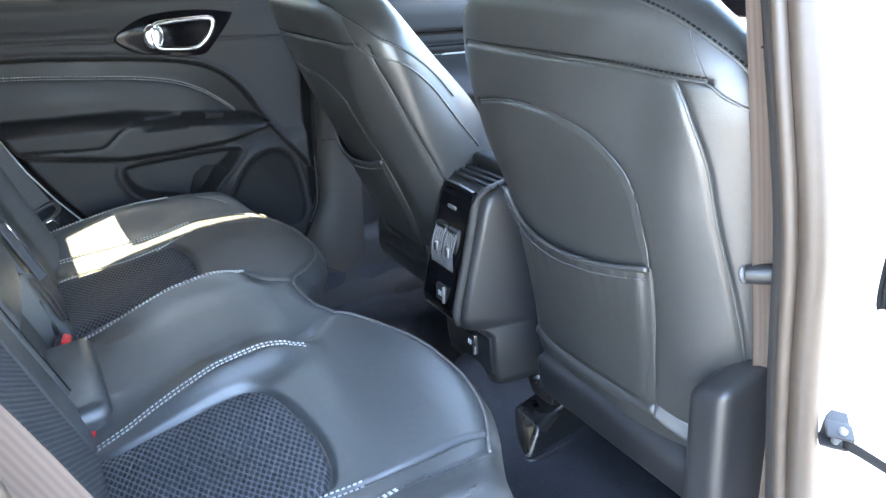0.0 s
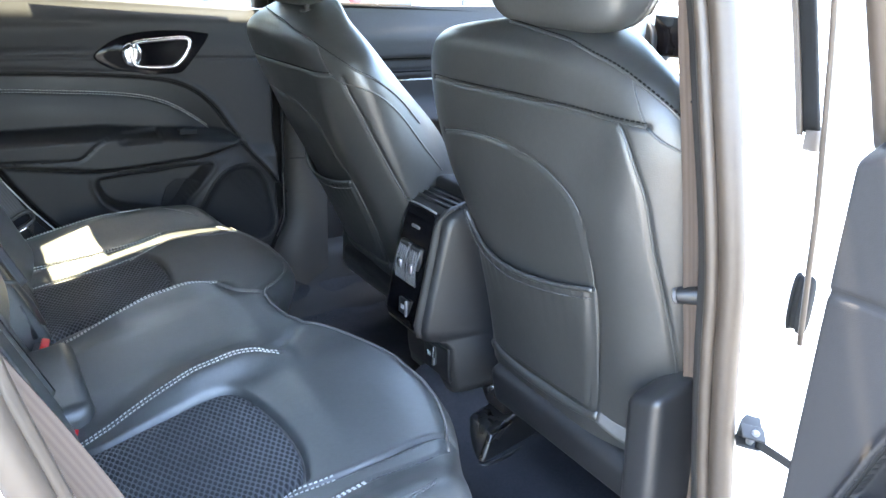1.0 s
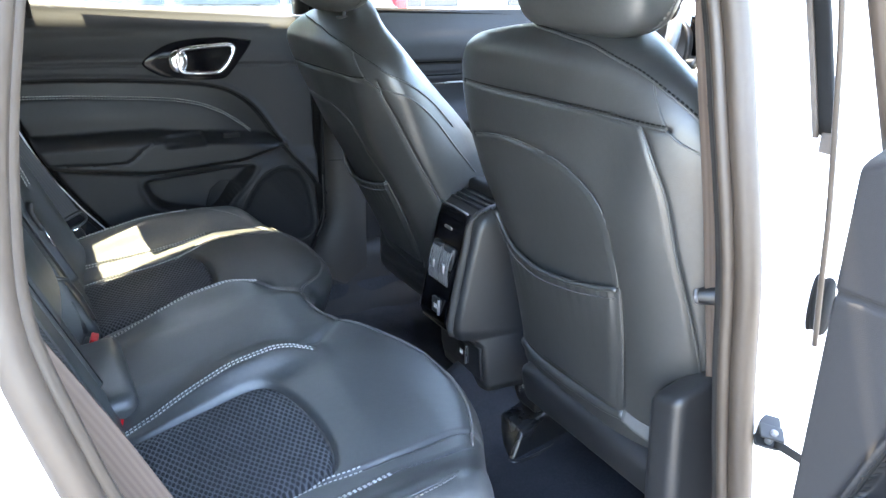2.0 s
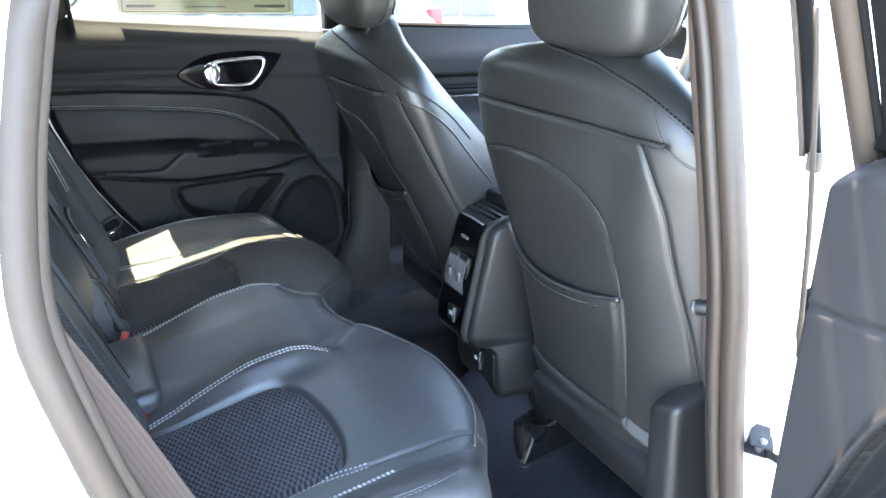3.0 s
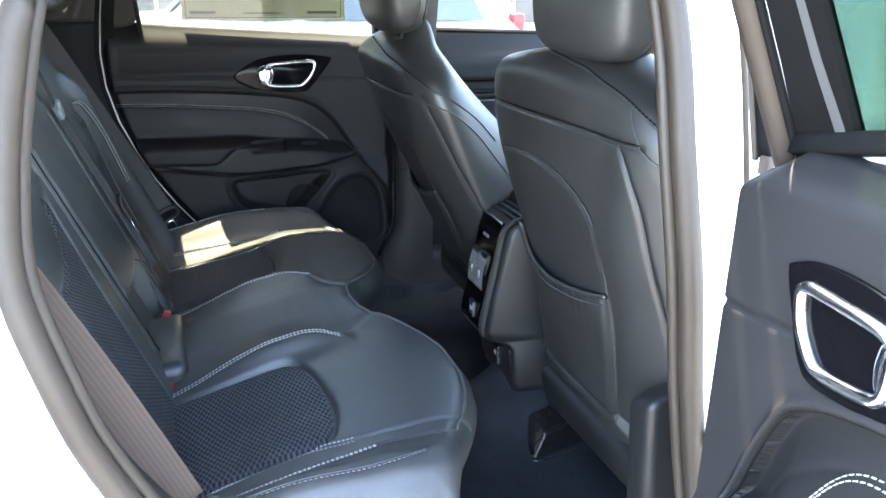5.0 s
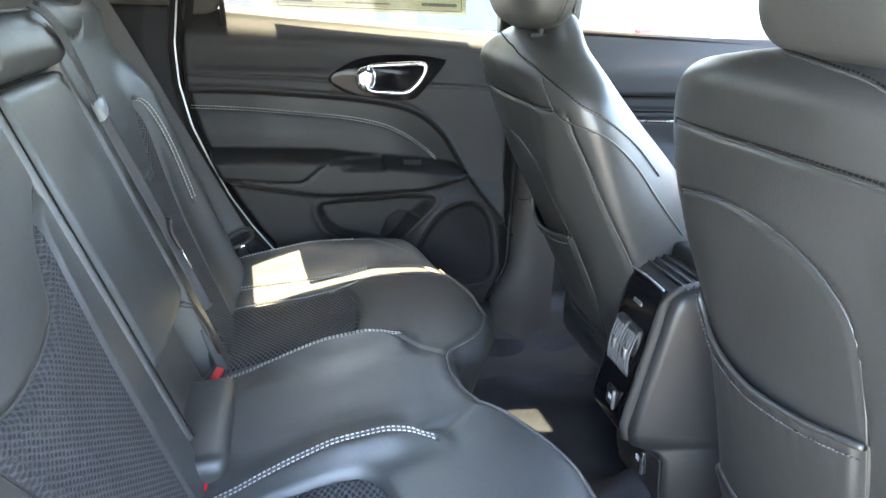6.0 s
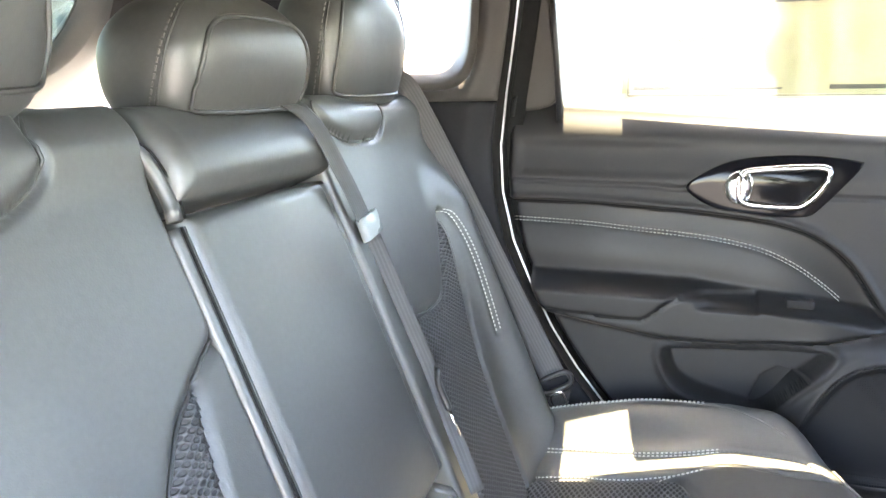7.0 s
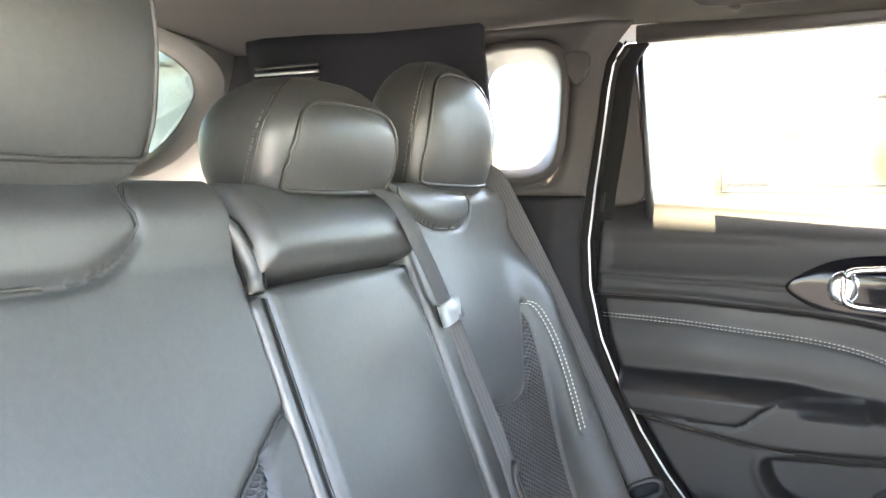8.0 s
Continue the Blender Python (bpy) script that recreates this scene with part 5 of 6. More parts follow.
def headrest(name, at, wide, tall, deep, label, panel=0.72, lean=0.25, group="", top=0.87, panel_a=50):
    """A padded headrest: rounded pad, front panel with piping, side seams and two posts. at: middle of its lower front edge."""
    x0, y0, z0 = at
    h = thing(name, at, label, "headrest", group)
    rows, cnt = 30, 72
    rings = []
    for t in np.linspace(0, 1, rows):
        e = 2 * t - 1
        fat = max(0.0, 1 - abs(e) ** (3.6 if e > 0 else 7.0)) ** (1 / 2.6)
        fat = max(fat, 0.02 if e > 0 else 0.45)
        k = (0.94 - 0.14 * ss(t, 0.5, 1.0) + 0.08 * math.sin(t * math.pi)) * fat
        d = (0.70 + 0.34 * math.sin(min(1, t * 1.1) * math.pi * 0.9)) * fat
        loop = superloop(0, 0, deep / 2 * d, wide / 2 * k, 0, cnt, 3.6)
        z = z0 + tall * t
        xx = x0 - deep / 2 - lean * tall * t * 0.35 + 0.02 * t
        rings.append(np.c_[xx + loop[:, 0], y0 + loop[:, 1], np.full(cnt, z)])
    body = loft("pad", rings, LEATHER_2, h)
    R = np.array(rings)
    # point on the pad: t up, a round (0 front, to +y for positive)
    def on(t, a, lift=0.0015):
        i = np.clip(np.asarray(t, float) * (rows - 1), 0, rows - 1)
        k = (np.asarray(a, float) / 360 * cnt) % cnt
        i0, k0 = np.floor(i).astype(int), np.floor(k).astype(int)
        i1, k1 = np.minimum(i0 + 1, rows - 1), (k0 + 1) % cnt
        fi, fk = (i - i0)[..., None], (k - k0)[..., None]
        p = (R[i0, k0] * (1 - fi) + R[i1, k0] * fi) * (1 - fk) + (R[i0, k1] * (1 - fi) + R[i1, k1] * fi) * fk
        c = np.array((x0 - deep / 2, y0, z0 + tall / 2))
        dirn = p - c
        return p + dirn / np.linalg.norm(dirn, axis=-1)[..., None] * lift
    pa = panel_a
    t = spline([(0.17, -pa * 1.22), (0.35, -pa * 1.12), (top - 0.25, -pa), (top - 0.09, -pa * 0.9), (top - 0.01, -pa * 0.6), (top + 0.02, 0), (top - 0.01, pa * 0.6), (top - 0.09, pa * 0.9), (top - 0.25, pa), (0.35, pa * 1.12), (0.17, pa * 1.22), (0.14, pa / 2), (0.14, -pa / 2)], 2.0, True)
    tube("panel_piping", on(t[:, 0], t[:, 1]), 0.0026, LEATHER, h, "piped edge of the front panel", closed=True)
    for s in (-1, 1):
        a = np.linspace(0.06, 0.95, 40)
        stitches("stitching", on(a, s * (90.0 - 24.0 * a), 0.0014), (0.2, s, 0.2), PIPING, h, "dark side stitching", wide=0.0022, long=0.005)
        tube("seam_cord", on(a, s * (86.0 - 24.0 * a), 0.0), 0.0016, LEATHER, h)
        px = x0 - deep / 2
        tube("post", np.array([(px, y0 + s * wide * 0.22, z0 + 0.03), (px + 0.004, y0 + s * wide * 0.22, z0 - 0.06)]), 0.0055, STEEL, h, "steel post", sides=8)
        ringp = superloop(px + 0.002, y0 + s * wide * 0.22, 0.016, 0.016, 0, 14, 2)
        loft("collar", [np.c_[ringp, np.full(14, z0 - 0.016)], np.c_[ringp, np.full(14, z0 - 0.006)]], PLASTIC_DARK, h, "black post collar")
    return h


def rear_belts():
    far = thing("seat_belt", (-0.23, 0.65, 0.74), "dark seat belt with its tongue beside the rear seat", "seat belt")
    line = spline([(-0.50, 0.585, 1.325), (-0.475, 0.598, 1.31), (-0.44, 0.610, 1.245), (-0.385, 0.622, 1.135), (-0.32, 0.634, 1.0), (-0.26, 0.645, 0.88), (-0.225, 0.652, 0.81)], 0.012)
    ribbon("webbing", line, (0.80, 0.15, 0.36), 0.046, 0.0016, BELT_GREY, far)
    loop = superloop(0, 0, 0.030, 0.016, 0, 28, 3)
    ax, ay = np.array((0.88, 0.10, 0.42)), np.array((0.30, 0.15, -0.85))
    c = np.array((-0.220, 0.655, 0.795))
    tube("tongue_frame", c + loop[:, :1] * ax + loop[:, 1:] * ay, 0.0050, PLASTIC_DARK, far, "black plastic tongue cover", closed=True, sides=8)
    lp = superloop(0, 0, 0.013, 0.018, 0, 20, 4)
    tube("tongue", c + np.array((0.008, 0.0, -0.034)) + lp[:, :1] * ax + lp[:, 1:] * ay, 0.0026, CHROME, far, "bright steel tongue", closed=True)
    # same belt in a darker webbing, shade painted into its lower end
    ribbon("lower_webbing", spline([(-0.212, 0.657, 0.775), (-0.222, 0.662, 0.74), (-0.26, 0.665, 0.70)], 0.01), (0.85, 0.15, 0.36), 0.044, 0.0016, BELT_DARK, far)

    mid = thing("seat_belt", (-0.30, 0.26, 0.72), "grey centre seat belt running down the backrest", "seat belt")
    line = on_back(np.array([0.160, 0.178, 0.212, 0.246]), np.array([1.302, 1.262, 1.20, 1.140]), np.array([-0.010, 0.030, 0.026, 0.014]))
    ribbon("webbing", spline(line, 0.01), (0, 1, 0), 0.040, 0.0016, BELT_GREY, mid)
    lo = spline(on_back(np.array([0.254, 0.258, 0.257, 0.248, 0.240]), np.array([1.12, 1.03, 0.95, 0.89, 0.80]), np.array([0.012, 0.012, 0.014, 0.016, 0.018])), 0.01)
    ribbon("lower_webbing", lo, (0.55, 0.80, 0.1), 0.022, 0.0016, BELT_GREY, mid)
    y, z = np.array([0.226, 0.274, 0.276, 0.228]), np.array([1.116, 1.122, 1.148, 1.142])
    k = on_back(y, z, 0.010)
    o = OUT * 0.012
    loft("belt_clip", [k, k + o * 0.8, k + o + (k.mean(0) - k) * 0.15], DASH_GREY, mid, "translucent grey belt clip")
    t = on_back(np.array([0.245, 0.247]), np.array([0.935, 0.87]), 0.022)
    tube("tongue_cover", spline([t[0] + np.array((0, 0, 0.02)), t[0], (t[0] + t[1]) / 2], 0.005), 0.009, PLASTIC_DARK, mid, flat=0.5)
    tube("tongue", np.array([(t[0] + t[1]) / 2, t[1]]), 0.008, CHROME, mid, "bright steel tongue", flat=0.25)
    tube("second_tongue", np.array([(-0.262, 0.232, 0.775), (-0.250, 0.232, 0.735), (-0.243, 0.228, 0.708)]), 0.014, PLASTIC_DARK, mid, flat=0.5)
    tube("second_tip", np.array([(-0.243, 0.228, 0.712), (-0.240, 0.227, 0.700)]), 0.006, CHROME, mid)

    near = thing("seat_belt", (-0.19, -0.60, 0.70), "taupe rear seat belt running from the post to its anchor", "seat belt")
    line = spline([(-0.47, -0.565, 1.36), (-0.402, -0.585, 1.22), (-0.337, -0.597, 1.09), (-0.284, -0.601, 0.98), (-0.240, -0.603, 0.88), (-0.208, -0.605, 0.805)], 0.012)
    ribbon("webbing", line, (0.78, 0.25, 0.42), 0.052, 0.0018, BELT, near)
    c = np.array((-0.196, -0.606, 0.788))
    loop = superloop(0, 0, 0.032, 0.015, 0, 28, 3)
    tube("tongue_frame", c + loop[:, :1] * np.array((0.85, 0.2, 0.3)) + loop[:, 1:] * np.array((0.3, -0.2, -0.7)), 0.0055, PLASTIC_DARK, near, "black plastic tongue cover", closed=True, sides=8)


def buckles():
    """The fixed pad between the seats with the red-buttoned buckles."""
    box = thing("buckle_console", (-0.24, 0.02, 0.66), "black leather pad between the rear seats", "car seat pad")
    def bend(v):
        v = v.copy()
        v[:, 2] += 0.12 * (v[:, 0] + 0.245) + 0.010 * np.cos((v[:, 1] - 0.01) * 9) - 0.01
        return v
    rounded("pad", (-0.302, -0.108, 0.62), (-0.195, 0.140, 0.738), 0.022, LEATHER, box, n=5, shape=bend)
    for x, y, z in ((-0.234, -0.076, 0.699), (-0.238, -0.112, 0.700)):
        b = thing("seat_belt_buckle", (x, y, 0.66), "black seat belt buckle with a red button", "belt buckle", "buckles on the rear seat")
        rounded("housing", (x - 0.024, y - 0.014, z - 0.055), (x + 0.024, y + 0.014, z + 0.001), 0.004, PLASTIC_DARK, b, turn=(16, 14, 0), about=(x, y, z))
        rounded("button", (x - 0.020, y - 0.0085, z - 0.004), (x + 0.020, y + 0.0085, z + 0.006), 0.003, RED, b, "red release button", turn=(16, 14, 0), about=(x, y, z))
    x, y = -0.245, 0.185
    b = thing("seat_belt_buckle", (x, y, 0.66), "black seat belt buckle with a red button", "belt buckle", "buckles on the rear seat")
    rounded("housing", (x - 0.015, y - 0.02, 0.655), (x + 0.015, y + 0.02, 0.708), 0.005, PLASTIC_DARK, b, turn=(0, 20, -10))
    rounded("button", (x + 0.002, y - 0.018, 0.688), (x + 0.016, y + 0.018, 0.716), 0.003, RED, b, "red release button", turn=(0, 20, -10))


DASH_GREY = surface("translucent_grey_plastic", (0.22, 0.24, 0.25), 0.3, 300, 0.05, 0.0003, 0.1)


# ---------------------------------------------------------------- front seats
SY = -0.335
HALF = 0.072
SQUARE = 3.3


WIDE = [0.0]


def seat_inner(z):
    return WIDE[0] * (0.5 + 0.5 * ss(z, 0.90, 1.02)) * (1 - ss(z, 1.255, 1.295)) + curve(z, (0.60, -0.15), (0.80, -0.14), (0.95, -0.128), (1.04, -0.105), (1.10, -0.088), (1.17, -0.075), (1.20, -0.076), (1.23, -0.092), (1.255, -0.125), (1.275, -0.175), (1.29, -0.24), (1.296, -0.28))


def seat_outer(z):
    return curve(z, (0.60, -0.565), (0.80, -0.582), (1.05, -0.594), (1.13, -0.594), (1.17, -0.585), (1.195, -0.573), (1.22, -0.549), (1.24, -0.518), (1.262, -0.472), (1.28, -0.415), (1.29, -0.37), (1.296, -0.33))


def seat_mid(z):
    return (seat_inner(z) + seat_outer(z)) / 2


def seat_half(z):
    return (seat_inner(z) - seat_outer(z)) / 2


def seat_rear(z):
    return 0.427 - 0.17 * (z - 0.94) - 0.012 * bell(z, 1.05, 0.16) + 0.06 * ss(z, 1.22, 1.31) ** 2


def seat_back_x(y, z):
    t = np.clip(np.abs(y - seat_mid(z)) / seat_half(z), 0, 0.9999)
    fat = 0.35 + 0.65 * np.sqrt(np.clip(1 - np.clip((np.asarray(z, float) - 1.235) / 0.062, 0, 1) ** 2, 0, 1))
    return seat_rear(z) + HALF - HALF * fat * (1 - t**SQUARE) ** (1 / 2.0)


def seat_flank(line):
    """Points (x, z) put onto the flank of the backrest that looks to the open door."""
    q = np.asarray(line, float)
    x, z = q[:, 0], q[:, 1]
    c = (x - seat_rear(z) - HALF) / np.where(x > seat_rear(z) + HALF, 0.165 - 0.095 * ss(z, 0.95, 1.25), HALF)
    y = seat_mid(z) - seat_half(z) * (1 - np.clip(c, -0.999, 0.999) ** 2) ** (1 / SQUARE)
    return np.stack([x, y, z], 1)


POCKET = spline([(-0.128, 0.962), (-0.142, 0.940), (-0.17, 0.921), (-0.21, 0.910), (-0.27, 0.905), (-0.34, 0.910), (-0.40, 0.921), (-0.463, 0.938)], 0.008)
SEAT_ARC = spline([(-0.085, 1.089), (-0.15, 1.101), (-0.211, 1.107), (-0.28, 1.106), (-0.331, 1.099), (-0.367, 1.090), (-0.403, 1.073), (-0.431, 1.052), (-0.447, 1.025), (-0.456, 0.985), (-0.461, 0.94), (-0.460, 0.86), (-0.456, 0.78), (-0.452, 0.707)], 0.008)
CROSS = spline([(-0.06, 1.176), (-0.10, 1.178), (-0.22, 1.180), (-0.32, 1.182), (-0.42, 1.182), (-0.50, 1.179), (-0.540, 1.177)], 0.008)
SIDE_SEAM = spline([(-0.505, 1.178), (-0.521, 1.151), (-0.537, 1.112), (-0.547, 1.077), (-0.556, 1.011), (-0.567, 0.934), (-0.572, 0.869), (-0.573, 0.83)], 0.008)
FAR_SIDE_SEAM = spline([(-0.560, 1.172), (-0.573, 1.11), (-0.580, 1.04), (-0.583, 0.96), (-0.582, 0.88), (-0.579, 0.83)], 0.008)
SHOULDER = spline([(-0.24, 1.279), (-0.30, 1.275), (-0.353, 1.270), (-0.389, 1.266), (-0.428, 1.257), (-0.475, 1.244), (-0.507, 1.231), (-0.541, 1.212), (-0.566, 1.194)], 0.008)


def flank_swell(y, z):
    return 0.008 * bell(y, -0.510, 0.042) * ss(z, 0.7, 0.85) * (1 - ss(z, 1.12, 1.27))


def front_seat(at, side_seam):
    seat = thing("front_seat", at, "black leather front seat with a rear map pocket", "car seat", "front seats")
    zs = np.r_[np.linspace(0.66, 1.24, 230), np.linspace(1.2425, 1.295, 24)]
    cnt = 300
    ang = np.linspace(0, 2 * math.pi, cnt, endpoint=False)
    rings = []
    for z in zs:
        hw = float(seat_half(z))
        c, s = np.cos(ang), np.sin(ang)
        y = float(seat_mid(z)) + hw * np.sign(s) * np.abs(s) ** (2 / SQUARE)
        rear = c < 0
        k = np.abs(c)
        dome = float(np.sqrt(max(0.0, 1 - max(0.0, (z - 1.235) / 0.062) ** 2)))
        fat = 0.35 + 0.65 * dome
        front = 0.165 - 0.095 * float(ss(z, 0.95, 1.25))
        x = float(seat_rear(z)) + HALF - np.where(rear, HALF * k * fat, -front * k * fat)
        zz = np.full(cnt, z)
        d = np.minimum(away(y, zz, CROSS), np.minimum(away(y, zz, SEAT_ARC), away(y, zz, side_seam)))
        x = x + np.where(rear, 0.0040 * bell(d, 0, 0.0036), 0)
        # panel inside the arc sits a little deeper; the outer flank swells
        x = x - np.where(rear, flank_swell(y, z), 0)
        x = x - np.where(rear, 0.003 * np.sin(z * 21 + y * 9) * np.sin(y * 17), 0)
        rings.append(np.c_[x, y, zz])
    top = rings[-1]
    rings.append(np.c_[top[:, :2] * 0.3 + top[:, :2].mean(0) * 0.7, np.full(cnt, 1.2985)])
    loft("backrest", rings, LEATHER, seat)

    def on(line, lift=0.0):
        q = np.asarray(line, float)
        return np.stack([seat_back_x(q[:, 0], q[:, 1]) - flank_swell(q[:, 0], q[:, 1]) - lift, q[:, 0], q[:, 1]], 1)

    for ln, r in ((SEAT_ARC, 0.0015), (side_seam, 0.0018), (CROSS, 0.0011)):
        tube("seam_cord", on(ln, -0.0012), r, LEATHER_2, seat)
    stitches("stitching", on(CROSS + np.array((0, 0.005)), 0.0010), (-1, 0, 0), RUBBER_DARK, seat, "black seam stitching", wide=0.0026, long=0.0046)
    tube("seam_cord", on(spline([(-0.507, 1.231), (-0.524, 1.204), (-0.540, 1.177)], 0.006), 0.0), 0.0014, LEATHER_2, seat)
    # seams that run on over the flank
    low = np.vstack([on(spline([(-0.540, 1.177), (-0.563, 1.159)], 0.006), 0.001), seat_flank(spline([(0.437, 1.146), (0.465, 1.125), (0.505, 1.072), (0.543, 0.995), (0.580, 0.927)], 0.01)) - np.array((0, 0.001, 0))])
    tube("seam_cord", spline(low[::2], 0.008), 0.0020, LEATHER_2, seat)
    high = np.vstack([on(SHOULDER, 0.0005), seat_flank(spline([(0.436, 1.180), (0.469, 1.152), (0.515, 1.100), (0.555, 1.03)], 0.01)) - np.array((0, 0.001, 0))])
    high = spline(high[::2], 0.008)
    tube("seam_cord", high, 0.0020, LEATHER_2, seat)
    stitches("stitching", high + np.array((-0.002, -0.002, 0.004)), (-0.7, -0.5, 0.5), RUBBER_DARK, seat, "black shoulder stitching", wide=0.0026, long=0.0046)
    # pocket: a second skin with a sagging lip
    u, v = np.linspace(0, 1, 60), np.linspace(0, 1, 50)
    V, U = np.meshgrid(v, u, indexing="ij")
    lip = POCKET[(np.round(U[0] * (len(POCKET) - 1))).astype(int)]
    yy = lip[:, 0][None] + 0 * V
    y_low = -0.155 + (-0.453 + 0.155) * U
    yy = yy * V + y_low * (1 - V)
    zt = lip[:, 1][None] - 0.006
    z = 0.712 + (zt - 0.712) * V
    off = 0.005 + 0.008 * np.sin(U * math.pi) * V**1.5 - 0.007 * (1 - np.minimum(1, np.minimum(U, 1 - U) * 14))
    g = np.stack([seat_back_x(yy, z) - off, yy, z], -1)
    pk = sheet("pocket", g, LEATHER, seat, "black leather map pocket", back=(0.005, 0, 0), flip=True)
    lipline = np.stack([seat_back_x(POCKET[:, 0], POCKET[:, 1]) - np.interp(np.arange(len(POCKET)), [0, len(POCKET) / 2, len(POCKET) - 1], [0.004, 0.013, 0.004]), POCKET[:, 0], POCKET[:, 1] - 0.006], 1)
    tube("pocket_hem", lipline, 0.0042, LEATHER, pk, "rolled pocket hem", sides=8)
    stitches("stitching", lipline + np.array((0.0, 0, -0.014)), (-1, 0, 0.1), THREAD_DARK, pk, "dark hem stitching", wide=0.002)
    # lower edge: hem strip, tag and plastic underside
    q = spline([(-0.155, 0.698), (-0.2, 0.693), (-0.3, 0.692), (-0.4, 0.697), (-0.455, 0.705)], 0.01)
    tube("hem", on(q, 0.0), 0.006, LEATHER, seat, "leather hem along the lower edge", flat=1.6, sides=8)
    q = spline([(-0.457, 0.712), (-0.485, 0.704), (-0.515, 0.698), (-0.535, 0.700)], 0.008)
    ribbon("hem_tag", on(q, 0.004), (0.15, 0.0, 1), 0.028, 0.003, TAB, seat, "shiny sewn tab")
    rounded("under_cover", (0.468, -0.55, 0.590), (0.58, -0.17, 0.675), 0.02, PLASTIC_DARK, seat, "black plastic underside cover", turn=(0, -14, 0))
    saved = WARP[:]
    del WARP[1:]
    rounded("seat_cushion", (0.50, -0.57, 0.58), (1.02, -0.12, 0.74), 0.05, LEATHER, seat, "leather seat cushion", n=5)
    WARP[:] = saved
    return seat


def side_shield(seat):
    def shield(v):
        v = v.copy()
        v[:, 0] += 0.10 * (0.80 - v[:, 2]) * 0.6
        high = ss(v[:, 2], 0.70, 0.80)
        v[:, 2] += high * (0.30 * np.clip(v[:, 0] - 0.43, 0, 0.2) - 0.35 * (v[:, 1] + 0.60) - 0.004)
        return v
    rounded("side_shield", (0.420, -0.605, 0.50), (0.62, -0.545, 0.832), 0.018, PLASTIC_DARK, seat, "black plastic side shield", n=5, shape=shield)


def runner_cover():
    """Moulded shoe over the end of the seat runner, with the slotted latch behind it."""
    c = thing("seat_runner_cover", (0.53, -0.11, 0.43), "shiny black plastic cover over the end of a seat runner", "runner cover")
    def wedge(v):
        v = v.copy()
        t = np.clip((v[:, 0] - 0.465) / 0.16, 0, 1)
        h = np.clip((v[:, 2] - 0.425) / 0.06, 0, 1)
        v[:, 2] = 0.425 + (v[:, 2] - 0.425) * (0.82 + 0.35 * t)
        v[:, 0] += 0.030 * h * (1 - t)
        v[:, 1] += 0.025 * t + 0.012 * h * (v[:, 1] < -0.12)
        return v
    rounded("cover", (0.465, -0.162, 0.425), (0.64, -0.062, 0.496), 0.013, RUNNER, c, n=4, shape=wedge)
    q = spline([(0.470, -0.070, 0.429), (0.462, -0.115, 0.429), (0.470, -0.160, 0.429), (0.53, -0.163, 0.429), (0.62, -0.140, 0.429)], 0.01)
    tube("flange", q, 0.005, RUNNER, c, sides=8)
    rounded("latch", (0.55, -0.12, 0.494), (0.64, -0.02, 0.532), 0.008, RUNNER, c, "black slotted latch block")
    for k in range(4):
        rounded("slot_edge", (0.545, -0.112 + 0.022 * k, 0.522), (0.60, -0.107 + 0.022 * k, 0.535), 0.002, RUNNER, c)
    for k in range(2):
        rounded("rivet", (0.552, -0.102 + 0.03 * k, 0.530), (0.560, -0.094 + 0.03 * k, 0.537), 0.002, SILVER, c, "bright rivet")
    rounded("runner", (0.63, -0.14, 0.43), (1.0, -0.06, 0.47), 0.006, STEEL, c, "steel seat runner")


